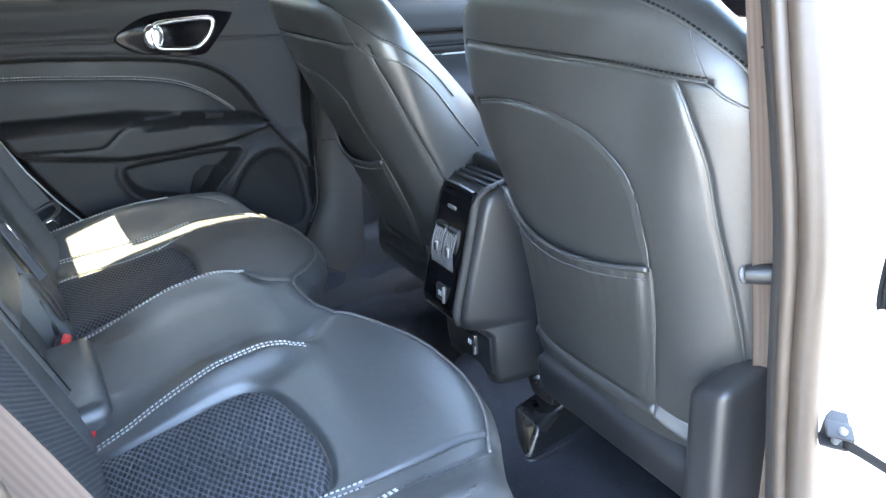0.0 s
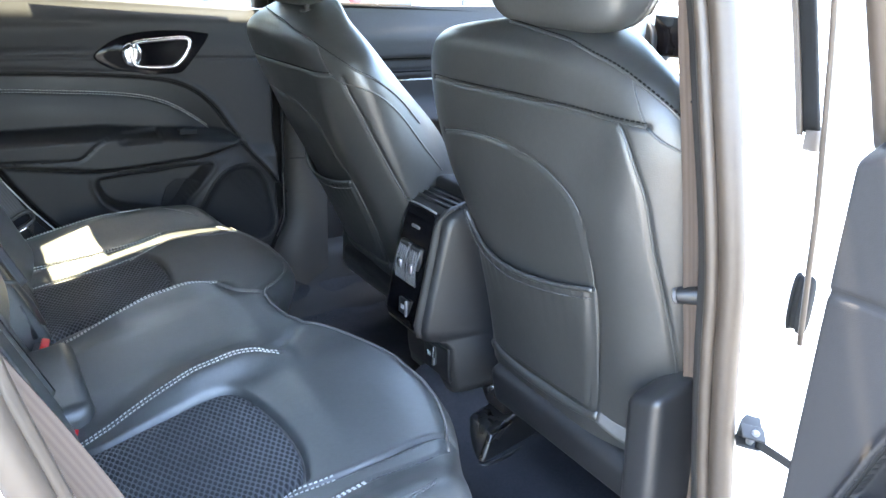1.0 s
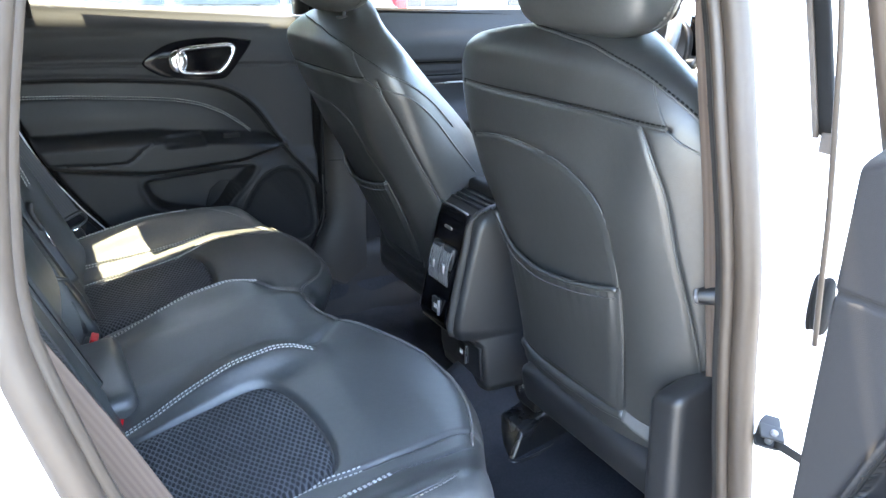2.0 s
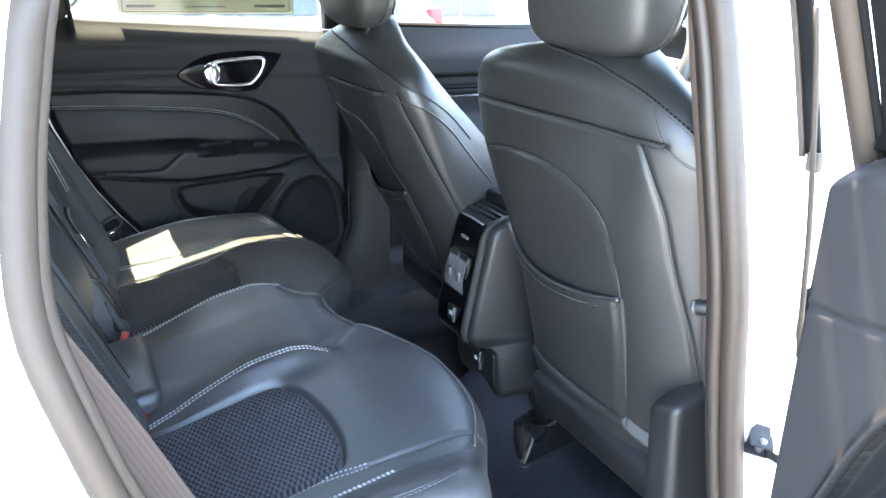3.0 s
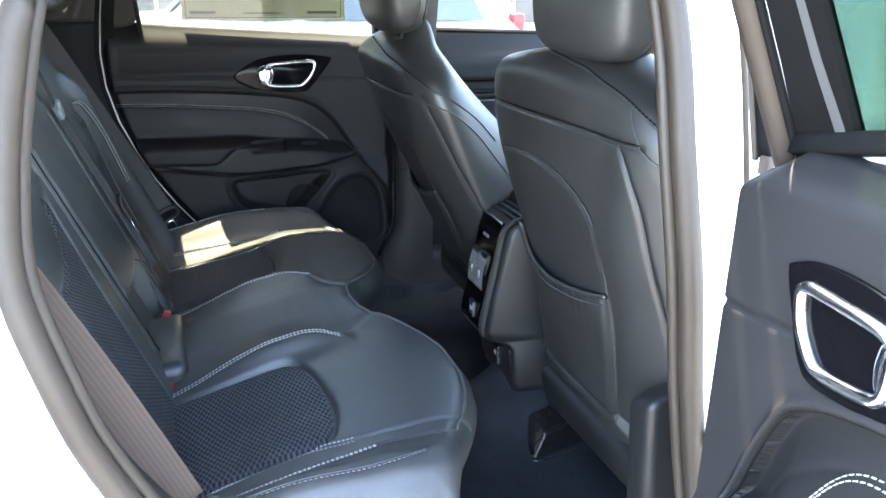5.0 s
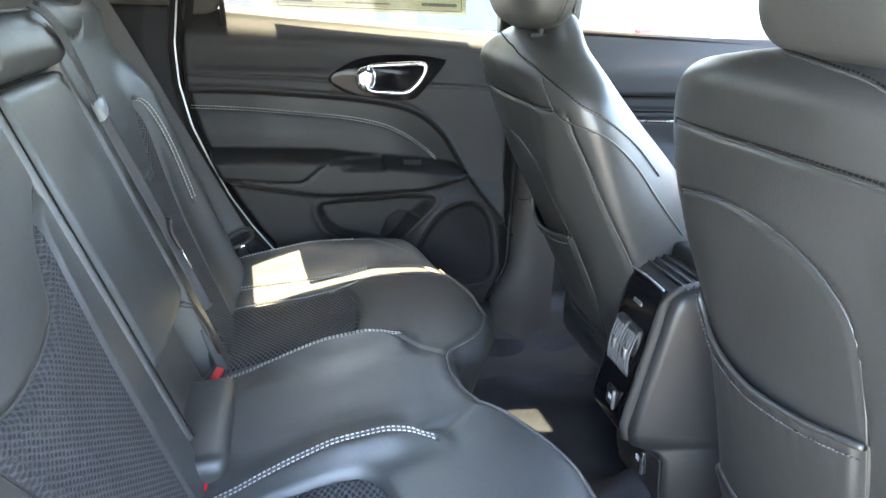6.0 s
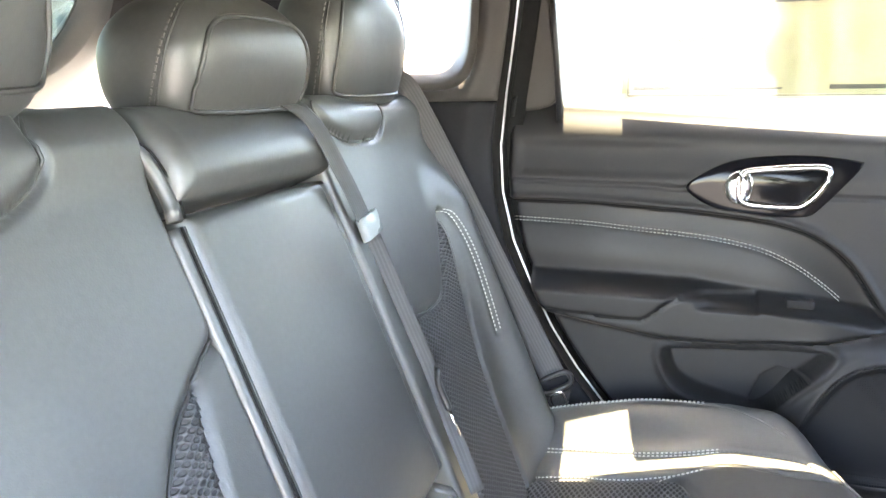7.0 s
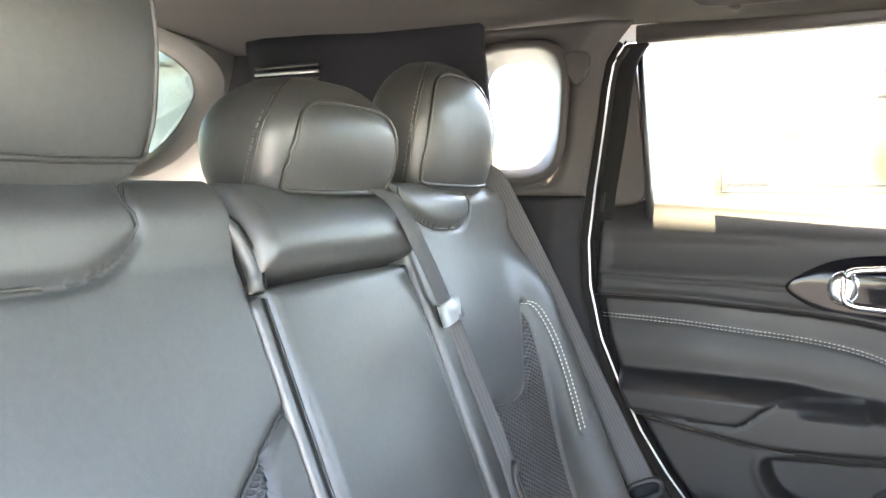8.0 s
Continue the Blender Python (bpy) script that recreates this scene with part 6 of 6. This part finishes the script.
# ---------------------------------------------------------------- centre console
def console():
    c = thing("centre_console", (0.46, 0.04, 0.45), "dark grey centre console with gloss black rear panel, vents and sockets", "console")
    z = np.array([0.535, 0.55, 0.58, 0.635, 0.648, 0.656, 0.68, 0.75, 0.82, 0.88, 0.902, 0.914, 0.924, 0.928])
    x = np.array([0.470, 0.468, 0.462, 0.458, 0.445, 0.412, 0.405, 0.419, 0.433, 0.445, 0.452, 0.466, 0.50, 0.54])
    near = np.array([-0.055, -0.055, -0.053, -0.050, -0.042, -0.036, -0.034, -0.034, -0.036, -0.038, -0.038, -0.036, -0.03, -0.025])
    far = np.full(14, 0.135)
    rings = []
    for a, b, n, f in zip(x, z, near, far):
        prof = [(a + 0.014, n), (a + 0.004, n + 0.006), (a, n + 0.018), (a, 0.05), (a, f - 0.018), (a + 0.004, f - 0.006), (a + 0.014, f), (a + 0.2, f + 0.01), (1.0, f), (1.0, n), (a + 0.2, n - 0.01)]
        rings.append([(p, q, b) for p, q in prof])
    loft("body", rings, PLASTIC_DARK, c, "charcoal plastic console body")
    xx = lambda b: np.interp(b, z, x)
    put_on = lambda a, b, h: np.stack([xx(b) - 0.001 - h, a + 0 * b, b], -1)
    pan = np.array([(0.000, 0.905), (0.110, 0.905), (0.112, 0.78), (0.112, 0.664), (0.006, 0.664), (0.002, 0.78)])
    pan = np.vstack([np.linspace(a, b, 10, endpoint=False) for a, b in zip(pan, np.roll(pan, -1, 0))])
    p = plate("rear_panel", pan, put_on, GLOSS_BLACK, c, "gloss black rear panel", 0.003, 0.006, 0.004)
    low = np.array([(-0.045, 0.632), (0.12, 0.632), (0.12, 0.556), (-0.045, 0.556)])
    low = np.vstack([np.linspace(a, b, 10, endpoint=False) for a, b in zip(low, np.roll(low, -1, 0))])
    plate("lower_panel", low, put_on, PLASTIC_DARK, c, "black lower panel", 0.002, 0.006, 0.004)
    zt = np.linspace(0.662, 0.925, 24)
    tube("panel_trim", np.stack([xx(zt) - 0.003, np.full(24, -0.014), zt], 1), 0.0085, TRIM, c, "grey trim edge", sides=8, flat=0.6)
    tube("panel_glint", np.array([(0.447, 0.0, 0.908), (0.447, 0.05, 0.910), (0.447, 0.11, 0.908)]), 0.0020, SILVER, p)
    rounded("badge", (0.436, 0.045, 0.862), (0.444, 0.075, 0.869), 0.002, SILVER, p)
    for yv in (0.078, 0.036):
        part_vent(p, yv)
    for k, (yv, zv, s) in enumerate(((0.046, 0.705, 0.017), (0.020, 0.600, 0.021))):
        xs = float(xx(zv)) - 0.004
        rounded("socket", (xs - 0.004, yv - s, zv - s), (xs + 0.004, yv + s, zv + s), 0.003, PLASTIC_DARK, p, "charging socket with printed marks")
        rounded("socket_edge", (xs - 0.0065, yv - s, zv - s), (xs - 0.001, yv - s + 0.006, zv + s), 0.002, SILVER, p)
        for j in range(2):
            rounded("print_bar", (xs - 0.0052, yv - 0.006 + 0.007 * j, zv - 0.005), (xs - 0.0036, yv - 0.002 + 0.007 * j, zv + 0.005), 0.0005, PALE_PRINT, p)
    # lid over the console, armrest between the front seats
    rounded("lid", (0.515, -0.028, 0.915), (0.85, 0.126, 0.948), 0.014, MATTE, c, "black leather armrest lid", n=5)
    for k in range(3):
        tube("ridge", np.array([(0.472 + 0.014 * k, -0.024, 0.917 + 0.004 * k), (0.472 + 0.014 * k, 0.120, 0.917 + 0.004 * k)]), 0.0035, RUNNER, c)


def part_vent(parent, yv):
    zc, xs = 0.792, 0.424
    frame_ = rounded("vent", (xs - 0.002, yv - 0.020, zc - 0.042), (xs + 0.012, yv + 0.020, zc + 0.042), 0.006, PLASTIC_DARK, parent, "air vent")
    for k in range(5):
        yk = yv - 0.016 + 0.008 * k
        zz = np.linspace(zc - 0.038, zc + 0.038, 9)
        tube("blade", np.stack([xs - 0.003 - 0.007 * np.cos((zz - zc) / 0.038 * 1.4) + 0.15 * (zz - zc), np.full(9, yk), zz], 1), 0.0017, VENT_GREY, frame_, flat=1.5)
    rounded("vent_tab", (xs - 0.015, yv - 0.008, zc - 0.014), (xs - 0.007, yv + 0.004, zc + 0.006), 0.003, SILVER, frame_, "satin vent slider")
    return frame_


# ---------------------------------------------------------------- front cabin
def front_cabin():
    d = thing("dashboard", (1.15, 0.0, 0.7), "black dashboard with pale grey trim and instrument hood", "dashboard")
    y = np.linspace(-0.68, 0.72, 40)
    prof = [(1.20, 0.62), (1.17, 0.80), (1.15, 0.93), (1.16, 1.02), (1.17, 1.08), (1.19, 1.145), (1.24, 1.165), (1.36, 1.160), (1.58, 1.10), (1.60, 0.95), (1.60, 0.62)]
    loft("panel", np.stack([np.stack([np.full(40, a), y, np.full(40, b)], 1) for a, b in prof], 1), PLASTIC_DARK, d)
    prof = [(1.155, 1.020), (1.145, 1.045), (1.145, 1.095), (1.155, 1.140), (1.175, 1.155), (1.19, 1.10)]
    loft("trim_strip", np.stack([np.stack([np.full(40, a), y, np.full(40, b)], 1) for a, b in prof], 1), DASH_PALE, d, "pale grey trim band")
    loop = superloop(0, 0, 0.19, 0.085, 0, 40, 2.6)
    rings = []
    for x, k in ((1.17, 1.0), (1.155, 0.97), (1.20, 0.93), (1.25, 0.9)):
        rings.append(np.c_[np.full(40, x), 0.36 + loop[:, 0] * k, 1.19 + loop[:, 1] * k])
    loft("instrument_hood", rings, PLASTIC_DARK, d, "black instrument hood")
    sc = rounded("screen", (1.185, -0.09, 1.165), (1.20, 0.20, 1.262), 0.006, GLOSS_BLACK, d, "gloss black touch screen")
    tube("screen_edge", np.array([(1.183, -0.09, 1.17), (1.183, -0.09, 1.258), (1.183, 0.195, 1.260)]), 0.0025, SILVER, sc)
    for yv in (0.135, 0.045, -0.56, 0.64):
        ring = superloop(yv, 1.112, 0.026, 0.026, 0, 24, 2.2)
        tube("vent_ring", np.c_[np.full(24, 1.143), ring], 0.005, CHROME, d, closed=True)
        inner = superloop(yv, 1.112, 0.020, 0.020, 0, 24, 2.2)
        loft("vent_core", [np.c_[np.full(24, 1.150), inner], np.c_[np.full(24, 1.146), inner * 0.9 + np.array((yv, 1.112)) * 0.1]], PLASTIC_DARK, d)
    s = thing("steering_wheel", (1.10, 0.31, 1.15), "black leather steering wheel with pale satin spokes", "steering wheel")
    a = np.linspace(0, 2 * math.pi, 60, endpoint=False)
    tilt = math.radians(25)
    c = np.array((1.05, 0.312, 1.175))
    ux, uz = np.array((0, 1, 0)), np.array((math.sin(tilt), 0, math.cos(tilt)))
    rim = c + 0.182 * (np.cos(a)[:, None] * ux + np.sin(a)[:, None] * uz)
    tube("rim", rim, 0.0165, LEATHER_2, s, "leather rim", sides=10, closed=True)
    nn = np.array((-math.cos(tilt), 0, math.sin(tilt)))
    hub = superloop(0, 0, 0.072, 0.06, 0, 30, 3)
    loft("hub", [c + hub[:, :1] * ux + hub[:, 1:] * uz, c + 0.9 * (hub[:, :1] * ux + hub[:, 1:] * uz) + nn * 0.03], PLASTIC_DARK, s, "black airbag hub")
    for ang in (0, 180, 270):
        t = math.radians(ang)
        dirn = math.cos(t) * ux + math.sin(t) * uz
        ribbon("spoke", np.array([c + dirn * 0.05 + nn * 0.01, c + dirn * 0.12 + nn * 0.008, c + dirn * 0.18]), np.cross(dirn, nn), 0.05, 0.014, SILVER, s, "satin spoke")
    st = [c + nn * -0.02, c + np.array((0.2, 0, -0.06))]
    tube("column", np.array(st), 0.04, PLASTIC_DARK, s, sides=12)
    for k, dy in enumerate((0.07, -0.07)):
        tube("stalk", np.array([c + np.array((0.05, dy, -0.02)), c + np.array((0.05, dy * 2.6, -0.02)), c + np.array((0.05, dy * 3.2, -0.015))]), np.array([0.007, 0.009, 0.013]), PLASTIC_DARK, s, sides=8)
    # far front door, seen between the seats
    f = thing("door_2", (0.9, 0.74, 0.5), "shut front door with grey lining and ribbed panel", "car door", kind="structure")
    xs = np.linspace(0.55, 1.45, 60)
    zs = np.linspace(0.50, 1.245, 120)
    Z, X = np.meshgrid(zs, xs, indexing="ij")
    p = -0.03 * ss(Z, 1.15, 1.245) - 0.014 * (1 - ss(Z, 1.10, 1.108)) + 0.05 * bell(Z, 0.93, 0.035) * ss(X, 0.55, 0.65)
    for zz in (1.105, 1.07, 1.045):
        p = p - 0.006 * bell(Z - zz, 0, 0.003)
    sheet("door_lining", np.stack([X, 0.75 - p, Z], -1), PLASTIC, f, "charcoal door lining", back=(0, 0.02, 0))
    for zz in (1.105, 1.068, 1.045):
        tube("trim_line", np.array([(0.55, 0.757, zz), (1.45, 0.757, zz)]), 0.0025, SILVER if zz < 1.06 else RUBBER_DARK, f)
    w = part("window_pane", [(0.56, 0.80, 1.23), (1.50, 0.80, 1.20), (1.20, 0.76, 1.46), (0.85, 0.72, 1.55), (0.56, 0.70, 1.56)], [[0, 1, 2, 3, 4]], CLEAR, f, smooth=False)
    w.visible_shadow = False
    tube("window_seal", np.array([(0.55, 0.79, 1.245), (1.5, 0.79, 1.215)]), 0.012, RUBBER_DARK, f)
    tube("window_frame", spline([(1.52, 0.78, 1.20), (1.22, 0.74, 1.47), (0.86, 0.70, 1.56), (0.50, 0.68, 1.575)], 0.03), 0.028, TRIM, f, sides=8)
    # near front door and windscreen posts
    g = thing("door_4", (0.9, -0.74, 0.5), "shut driver's door with grey lining", "car door", kind="structure")
    sheet("door_lining", np.stack([X + 0.14, -0.69 + p, Z], -1), PLASTIC, g, "charcoal door lining", back=(0, -0.02, 0), flip=True)
    prof = [(0.72, 0.45), (0.70, 0.80), (0.69, 1.0), (0.68, 1.235)]
    yy = np.linspace(0, 1, 30)
    skin = np.array([[(a + (1.60 - a) * t, -0.735 - 0.04 * math.sin(min(1, (b - 0.4) / 0.6) * math.pi) , b) for t in yy] for a, b in prof])
    sheet("door_skin", skin, WHITE, g, "white painted door skin", back=(0, 0.05, 0))
    w = part("window_pane", [(0.70, -0.735, 1.235), (1.58, -0.745, 1.20), (1.25, -0.69, 1.46), (0.88, -0.64, 1.53), (0.62, -0.63, 1.535)], [[0, 1, 2, 3, 4]], CLEAR, g, smooth=False)
    w.visible_shadow = False
    tube("window_frame", spline([(1.60, -0.745, 1.20), (1.27, -0.675, 1.47), (0.88, -0.635, 1.545), (0.30, -0.62, 1.55)], 0.03), 0.03, PLASTIC_DARK, g, sides=8)
    ws = part("windscreen", [(1.62, -0.66, 1.10), (1.62, 0.72, 1.10), (0.93, 0.58, 1.56), (0.93, -0.50, 1.56)], [[0, 1, 2, 3]], CLEAR, smooth=False)
    tagged(ws, "clear sloping windscreen of the car", "windscreen", kind="structure")
    ws.visible_shadow = False
    fw = thing("wall_front", (1.6, 0.0, 0.4), "dark bulkhead under the windscreen", "bulkhead", kind="structure")
    rounded("bulkhead", (1.60, -0.70, 0.40), (1.66, 0.74, 1.09), 0.01, PLASTIC_DARK, fw)
    rounded("bonnet", (1.66, -0.78, 0.60), (2.55, 0.82, 1.09), 0.12, WHITE, fw, "white bonnet", n=5)


GLASS_DARK = surface("dark_mirror_glass", (0.05, 0.055, 0.06), 0.05, 50, 0.0, 0, 0.05, coat=1.0)


# ---------------------------------------------------------------- sticker and outside
def sticker():
    s = thing("window_sticker", (0.09, 0.775, 1.29), "large printed sticker on the far door window, cream backing edge", "sticker")
    def slab(nm, a, b, y, m, parent=s, label=""):
        (x0, z0), (x1, z1) = a, b
        v = [(x0, y, z0), (x1, y, z0), (x1, y, z1), (x0, y, z1), (x0, y - 0.0006, z0), (x1, y - 0.0006, z0), (x1, y - 0.0006, z1), (x0, y - 0.0006, z1)]
        return part(nm, v, [[0, 1, 2, 3], [7, 6, 5, 4], [0, 4, 5, 1], [1, 5, 6, 2], [2, 6, 7, 3], [3, 7, 4, 0]], m, parent, label, smooth=False)
    sheet_ = slab("paper", (-0.135, 1.278), (0.292, 1.512), 0.7745, STICKER)
    for x0, x1, z0, z1 in ((-0.125, 0.282, 1.2835, 1.2855), (-0.125, 0.282, 1.504, 1.506), (-0.125, -0.123, 1.2855, 1.504), (0.280, 0.282, 1.2855, 1.504)):
        slab("border_line", (x0, z0), (x1, z1), 0.7736, INK, sheet_)
    for x0, x1, z0, z1 in ((-0.115, -0.05, 1.294, 1.300), (0.19, 0.27, 1.294, 1.301), (0.02, 0.12, 1.294, 1.297), (-0.075, 0.065, 1.415, 1.432), (-0.045, 0.065, 1.372, 1.380), (-0.04, 0.075, 1.49, 1.495), (-0.05, 0.05, 1.445, 1.449), (0.10, 0.27, 1.46, 1.475), (0.10, 0.26, 1.43, 1.435)):
        slab("print_bar", (x0, z0), (x1, z1), 0.7736, INK, sheet_)


def sticker_paper():
    n = Nodes("thin_sticker_paper")
    out = n.tree.nodes["Material Output"]
    d = n.add("BsdfDiffuse", {"Color": (0.72, 0.68, 0.55, 1)})
    t = n.add("BsdfTranslucent", {"Color": (0.66, 0.60, 0.45, 1)})
    fac = n.ramp(n.noise(30, 2), 0.06, 0.09, 0.3, 0.7)
    m = n.add("MixShader", {0: fac, 1: d.outputs[0], 2: t.outputs[0]})
    n.tree.links.new(m.outputs[0], out.inputs["Surface"])
    return n.mat


STICKER = sticker_paper()


def parked_car(paint, at, turn, label):
    """A parked estate car: shell with bonnet and cabin, glass, wheels, lamps."""
    car = thing("parked_car", (0, 0, 0), label, "car", "parked cars")
    x = np.array([-2.15, -2.12, -1.95, -1.5, -1.0, -0.2, 0.3, 0.75, 1.0, 1.6, 2.0, 2.18, 2.22])
    top = np.array([0.85, 1.15, 1.50, 1.62, 1.65, 1.65, 1.62, 1.32, 1.08, 1.02, 0.95, 0.80, 0.60])
    half = np.array([0.78, 0.84, 0.86, 0.88, 0.90, 0.90, 0.90, 0.90, 0.90, 0.88, 0.84, 0.78, 0.70])
    rings = []
    for a, t, h in zip(x, top, half):
        belt = min(t, 1.02)
        roof = h - 0.20 if t > 1.1 else h - 0.10
        rings.append([(a, -h + 0.03, 0.25), (a, -h, 0.55), (a, -h, 0.85), (a, -h + 0.03, belt * 0.985), (a, -roof, t - 0.04), (a, -roof + 0.15, t), (a, roof - 0.15, t), (a, roof, t - 0.04), (a, h - 0.03, belt * 0.985), (a, h, 0.85), (a, h, 0.55), (a, h - 0.03, 0.25)])
    loft("body", rings, paint, car)
    for s in (-1, 1):
        for x0, x1 in ((-1.75, -1.05), (-0.98, -0.12), (-0.05, 0.62)):
            z1 = 1.50
            v = [(x0, s * 0.895, 1.04), (x1, s * 0.895, 1.04), (x1 - (0.28 if x1 > 0.5 else 0.02), s * 0.735, z1), (x0 + (0.22 if x0 < -1.5 else 0.02), s * 0.735, z1)]
            v += [(a, b + s * 0.012, c) for a, b, c in v]
            part("side_window", v, [[4, 5, 6, 7] if s < 0 else [7, 6, 5, 4], [0, 1, 5, 4], [1, 2, 6, 5], [2, 3, 7, 6], [3, 0, 4, 7]], GLASS_DARK, car, "dark glass", smooth=False)
        for wx in (-1.32, 1.34):
            ring = superloop(wx, 0.34, 0.34, 0.34, 0, 36, 2)
            inn = superloop(wx, 0.34, 0.23, 0.23, 0, 36, 2)
            mk = lambda r, y: np.c_[r[:, 0], np.full(36, s * y), r[:, 1]]
            wheel = loft("wheel", [mk(ring, 0.70), mk(ring, 0.885), mk(superloop(wx, 0.34, 0.31, 0.31, 0, 36, 2), 0.91), mk(inn, 0.90)], TYRE, car, "black tyre")
            loft("rim", [mk(inn, 0.895), mk(superloop(wx, 0.34, 0.20, 0.20, 0, 36, 2), 0.87), mk(superloop(wx, 0.34, 0.05, 0.05, 0, 36, 2), 0.90)], STEEL, wheel, "alloy rim")
        rounded("headlight", (2.02, s * 0.70 - 0.14, 0.78), (2.20, s * 0.70 + 0.10, 0.90), 0.03, GLASS_DARK, car, "headlight")
        rounded("tail_light", (-2.17, s * 0.72 - 0.10, 0.90), (-2.05, s * 0.72 + 0.10, 1.10), 0.03, RED, car, "red tail light")
    rounded("grille", (2.14, -0.5, 0.55), (2.235, 0.5, 0.72), 0.02, PLASTIC_DARK, car, "black grille")
    rounded("bumper", (2.10, -0.72, 0.28), (2.26, 0.72, 0.45), 0.05, PLASTIC_DARK, car, "dark bumper")
    v = [(0.40, -0.66, 1.585), (0.40, 0.66, 1.585), (0.985, 0.76, 1.10), (0.985, -0.76, 1.10)]
    v += [(a + 0.02, b, c + 0.02) for a, b, c in v]
    part("windscreen", v, [[4, 5, 6, 7], [7, 6, 5, 4][::-1]][:1] + [[0, 1, 5, 4], [1, 2, 6, 5], [2, 3, 7, 6], [3, 0, 4, 7]], GLASS_DARK, car, smooth=False)
    car.matrix_basis = pose(*at, 0, 0, turn)
    return car


def building():
    b = thing("showroom", (0, 14, 0), "pale single-storey building behind the car park", "building")
    rounded("wall", (-22, 15.0, 0), (20, 21, 4.6), 0.05, STUCCO, b)
    rounded("roof", (-22.4, 14.6, 4.6), (20.4, 21.4, 4.9), 0.05, PAINT_GREY, b, "grey roof edge")
    for k in range(9):
        x = -19 + 4.2 * k
        w = rounded("window", (x, 14.93, 0.5), (x + 2.8, 15.02, 3.0), 0.02, GLASS_DARK, b, "dark shop window")
        for j in range(2):
            rounded("mullion", (x + 0.9 + 0.95 * j, 14.90, 0.5), (x + 0.96 + 0.95 * j, 14.95, 3.0), 0.01, DASH_PALE, w)


# ---------------------------------------------------------------- assembly
ground()
floor()
near_side()
near_b_pillar()
far_side()
headliner()
tail()
far_door = door("door_1", far_place, True, (0.0, 0.75, 0.5), "shut rear car door with charcoal lining, leather armrest and chrome handle", -0.045, "rear doors")
door("door_3", near_place, False, (0.33, -1.2, 0.46), "rear car door standing wide open, grey lining and chrome handle", -0.11, "rear doors", detail=False, stitch=NEAR_STITCH)
rounded("window_switch", (0.140, 0.664, 0.956), (0.182, 0.690, 0.970), 0.004, MATTE, far_door, "black window switch")
door_edge_seal()
rear_cushion()
rear_backrest()
headrest("headrest", (-0.440, -0.282, 1.268), 0.285, 0.27, 0.12, "black leather rear headrest with piped panel", group="rear headrests")
headrest("headrest", (-0.435, 0.104, 1.264), 0.246, 0.140, 0.13, "low wide black leather centre headrest", group="rear headrests", top=0.76, panel_a=40)
headrest("headrest", (-0.440, 0.438, 1.265), 0.255, 0.208, 0.12, "black leather rear headrest with piped panel", group="rear headrests")
rear_belts()
buckles()
near_belt_front()
post_strips()
check_strap()
door_striker()
console()
WIDE[0] = 0.080
side_shield(front_seat((0.45, SY, 0.43), SIDE_SEAM))
WIDE[0] = 0.0
headrest("headrest", (0.500, SY + 0.008, 1.272), 0.290, 0.22, 0.12, "black leather front headrest on steel posts", group="front headrests", lean=0.1)
# the far front seat stands beside it, leaned back further
DY = 0.695
PIVOT = np.array((0.44, 0.0, 0.76))
TURN = np.array(Euler((0, radians(-14), 0)).to_matrix())
WARP[:] = [lambda v: v + np.array((0, DY, 0)), lambda v: (v - PIVOT) @ TURN.T + PIVOT]
front_seat((0.45, SY + DY, 0.43), FAR_SIDE_SEAM)
WARP[:] = []
headrest("headrest", (0.375, SY + DY, 1.272), 0.285, 0.22, 0.12, "black leather front headrest on steel posts", group="front headrests", lean=0.35)
runner_cover()
front_cabin()
sticker()
parked_car(WHITE, (6.6, 4.6, 0), 205, "white parked estate car in the sun")
parked_car(PAINT_GREY, (0.9, 6.4, 0), 175, "silver parked car in the sun")
parked_car(PAINT_BLUE, (9.5, 2.8, 0), 120, "blue parked car in the sun")
parked_car(WHITE, (4.6, -2.6, 0), 95, "white parked car ahead of the open door")
building()
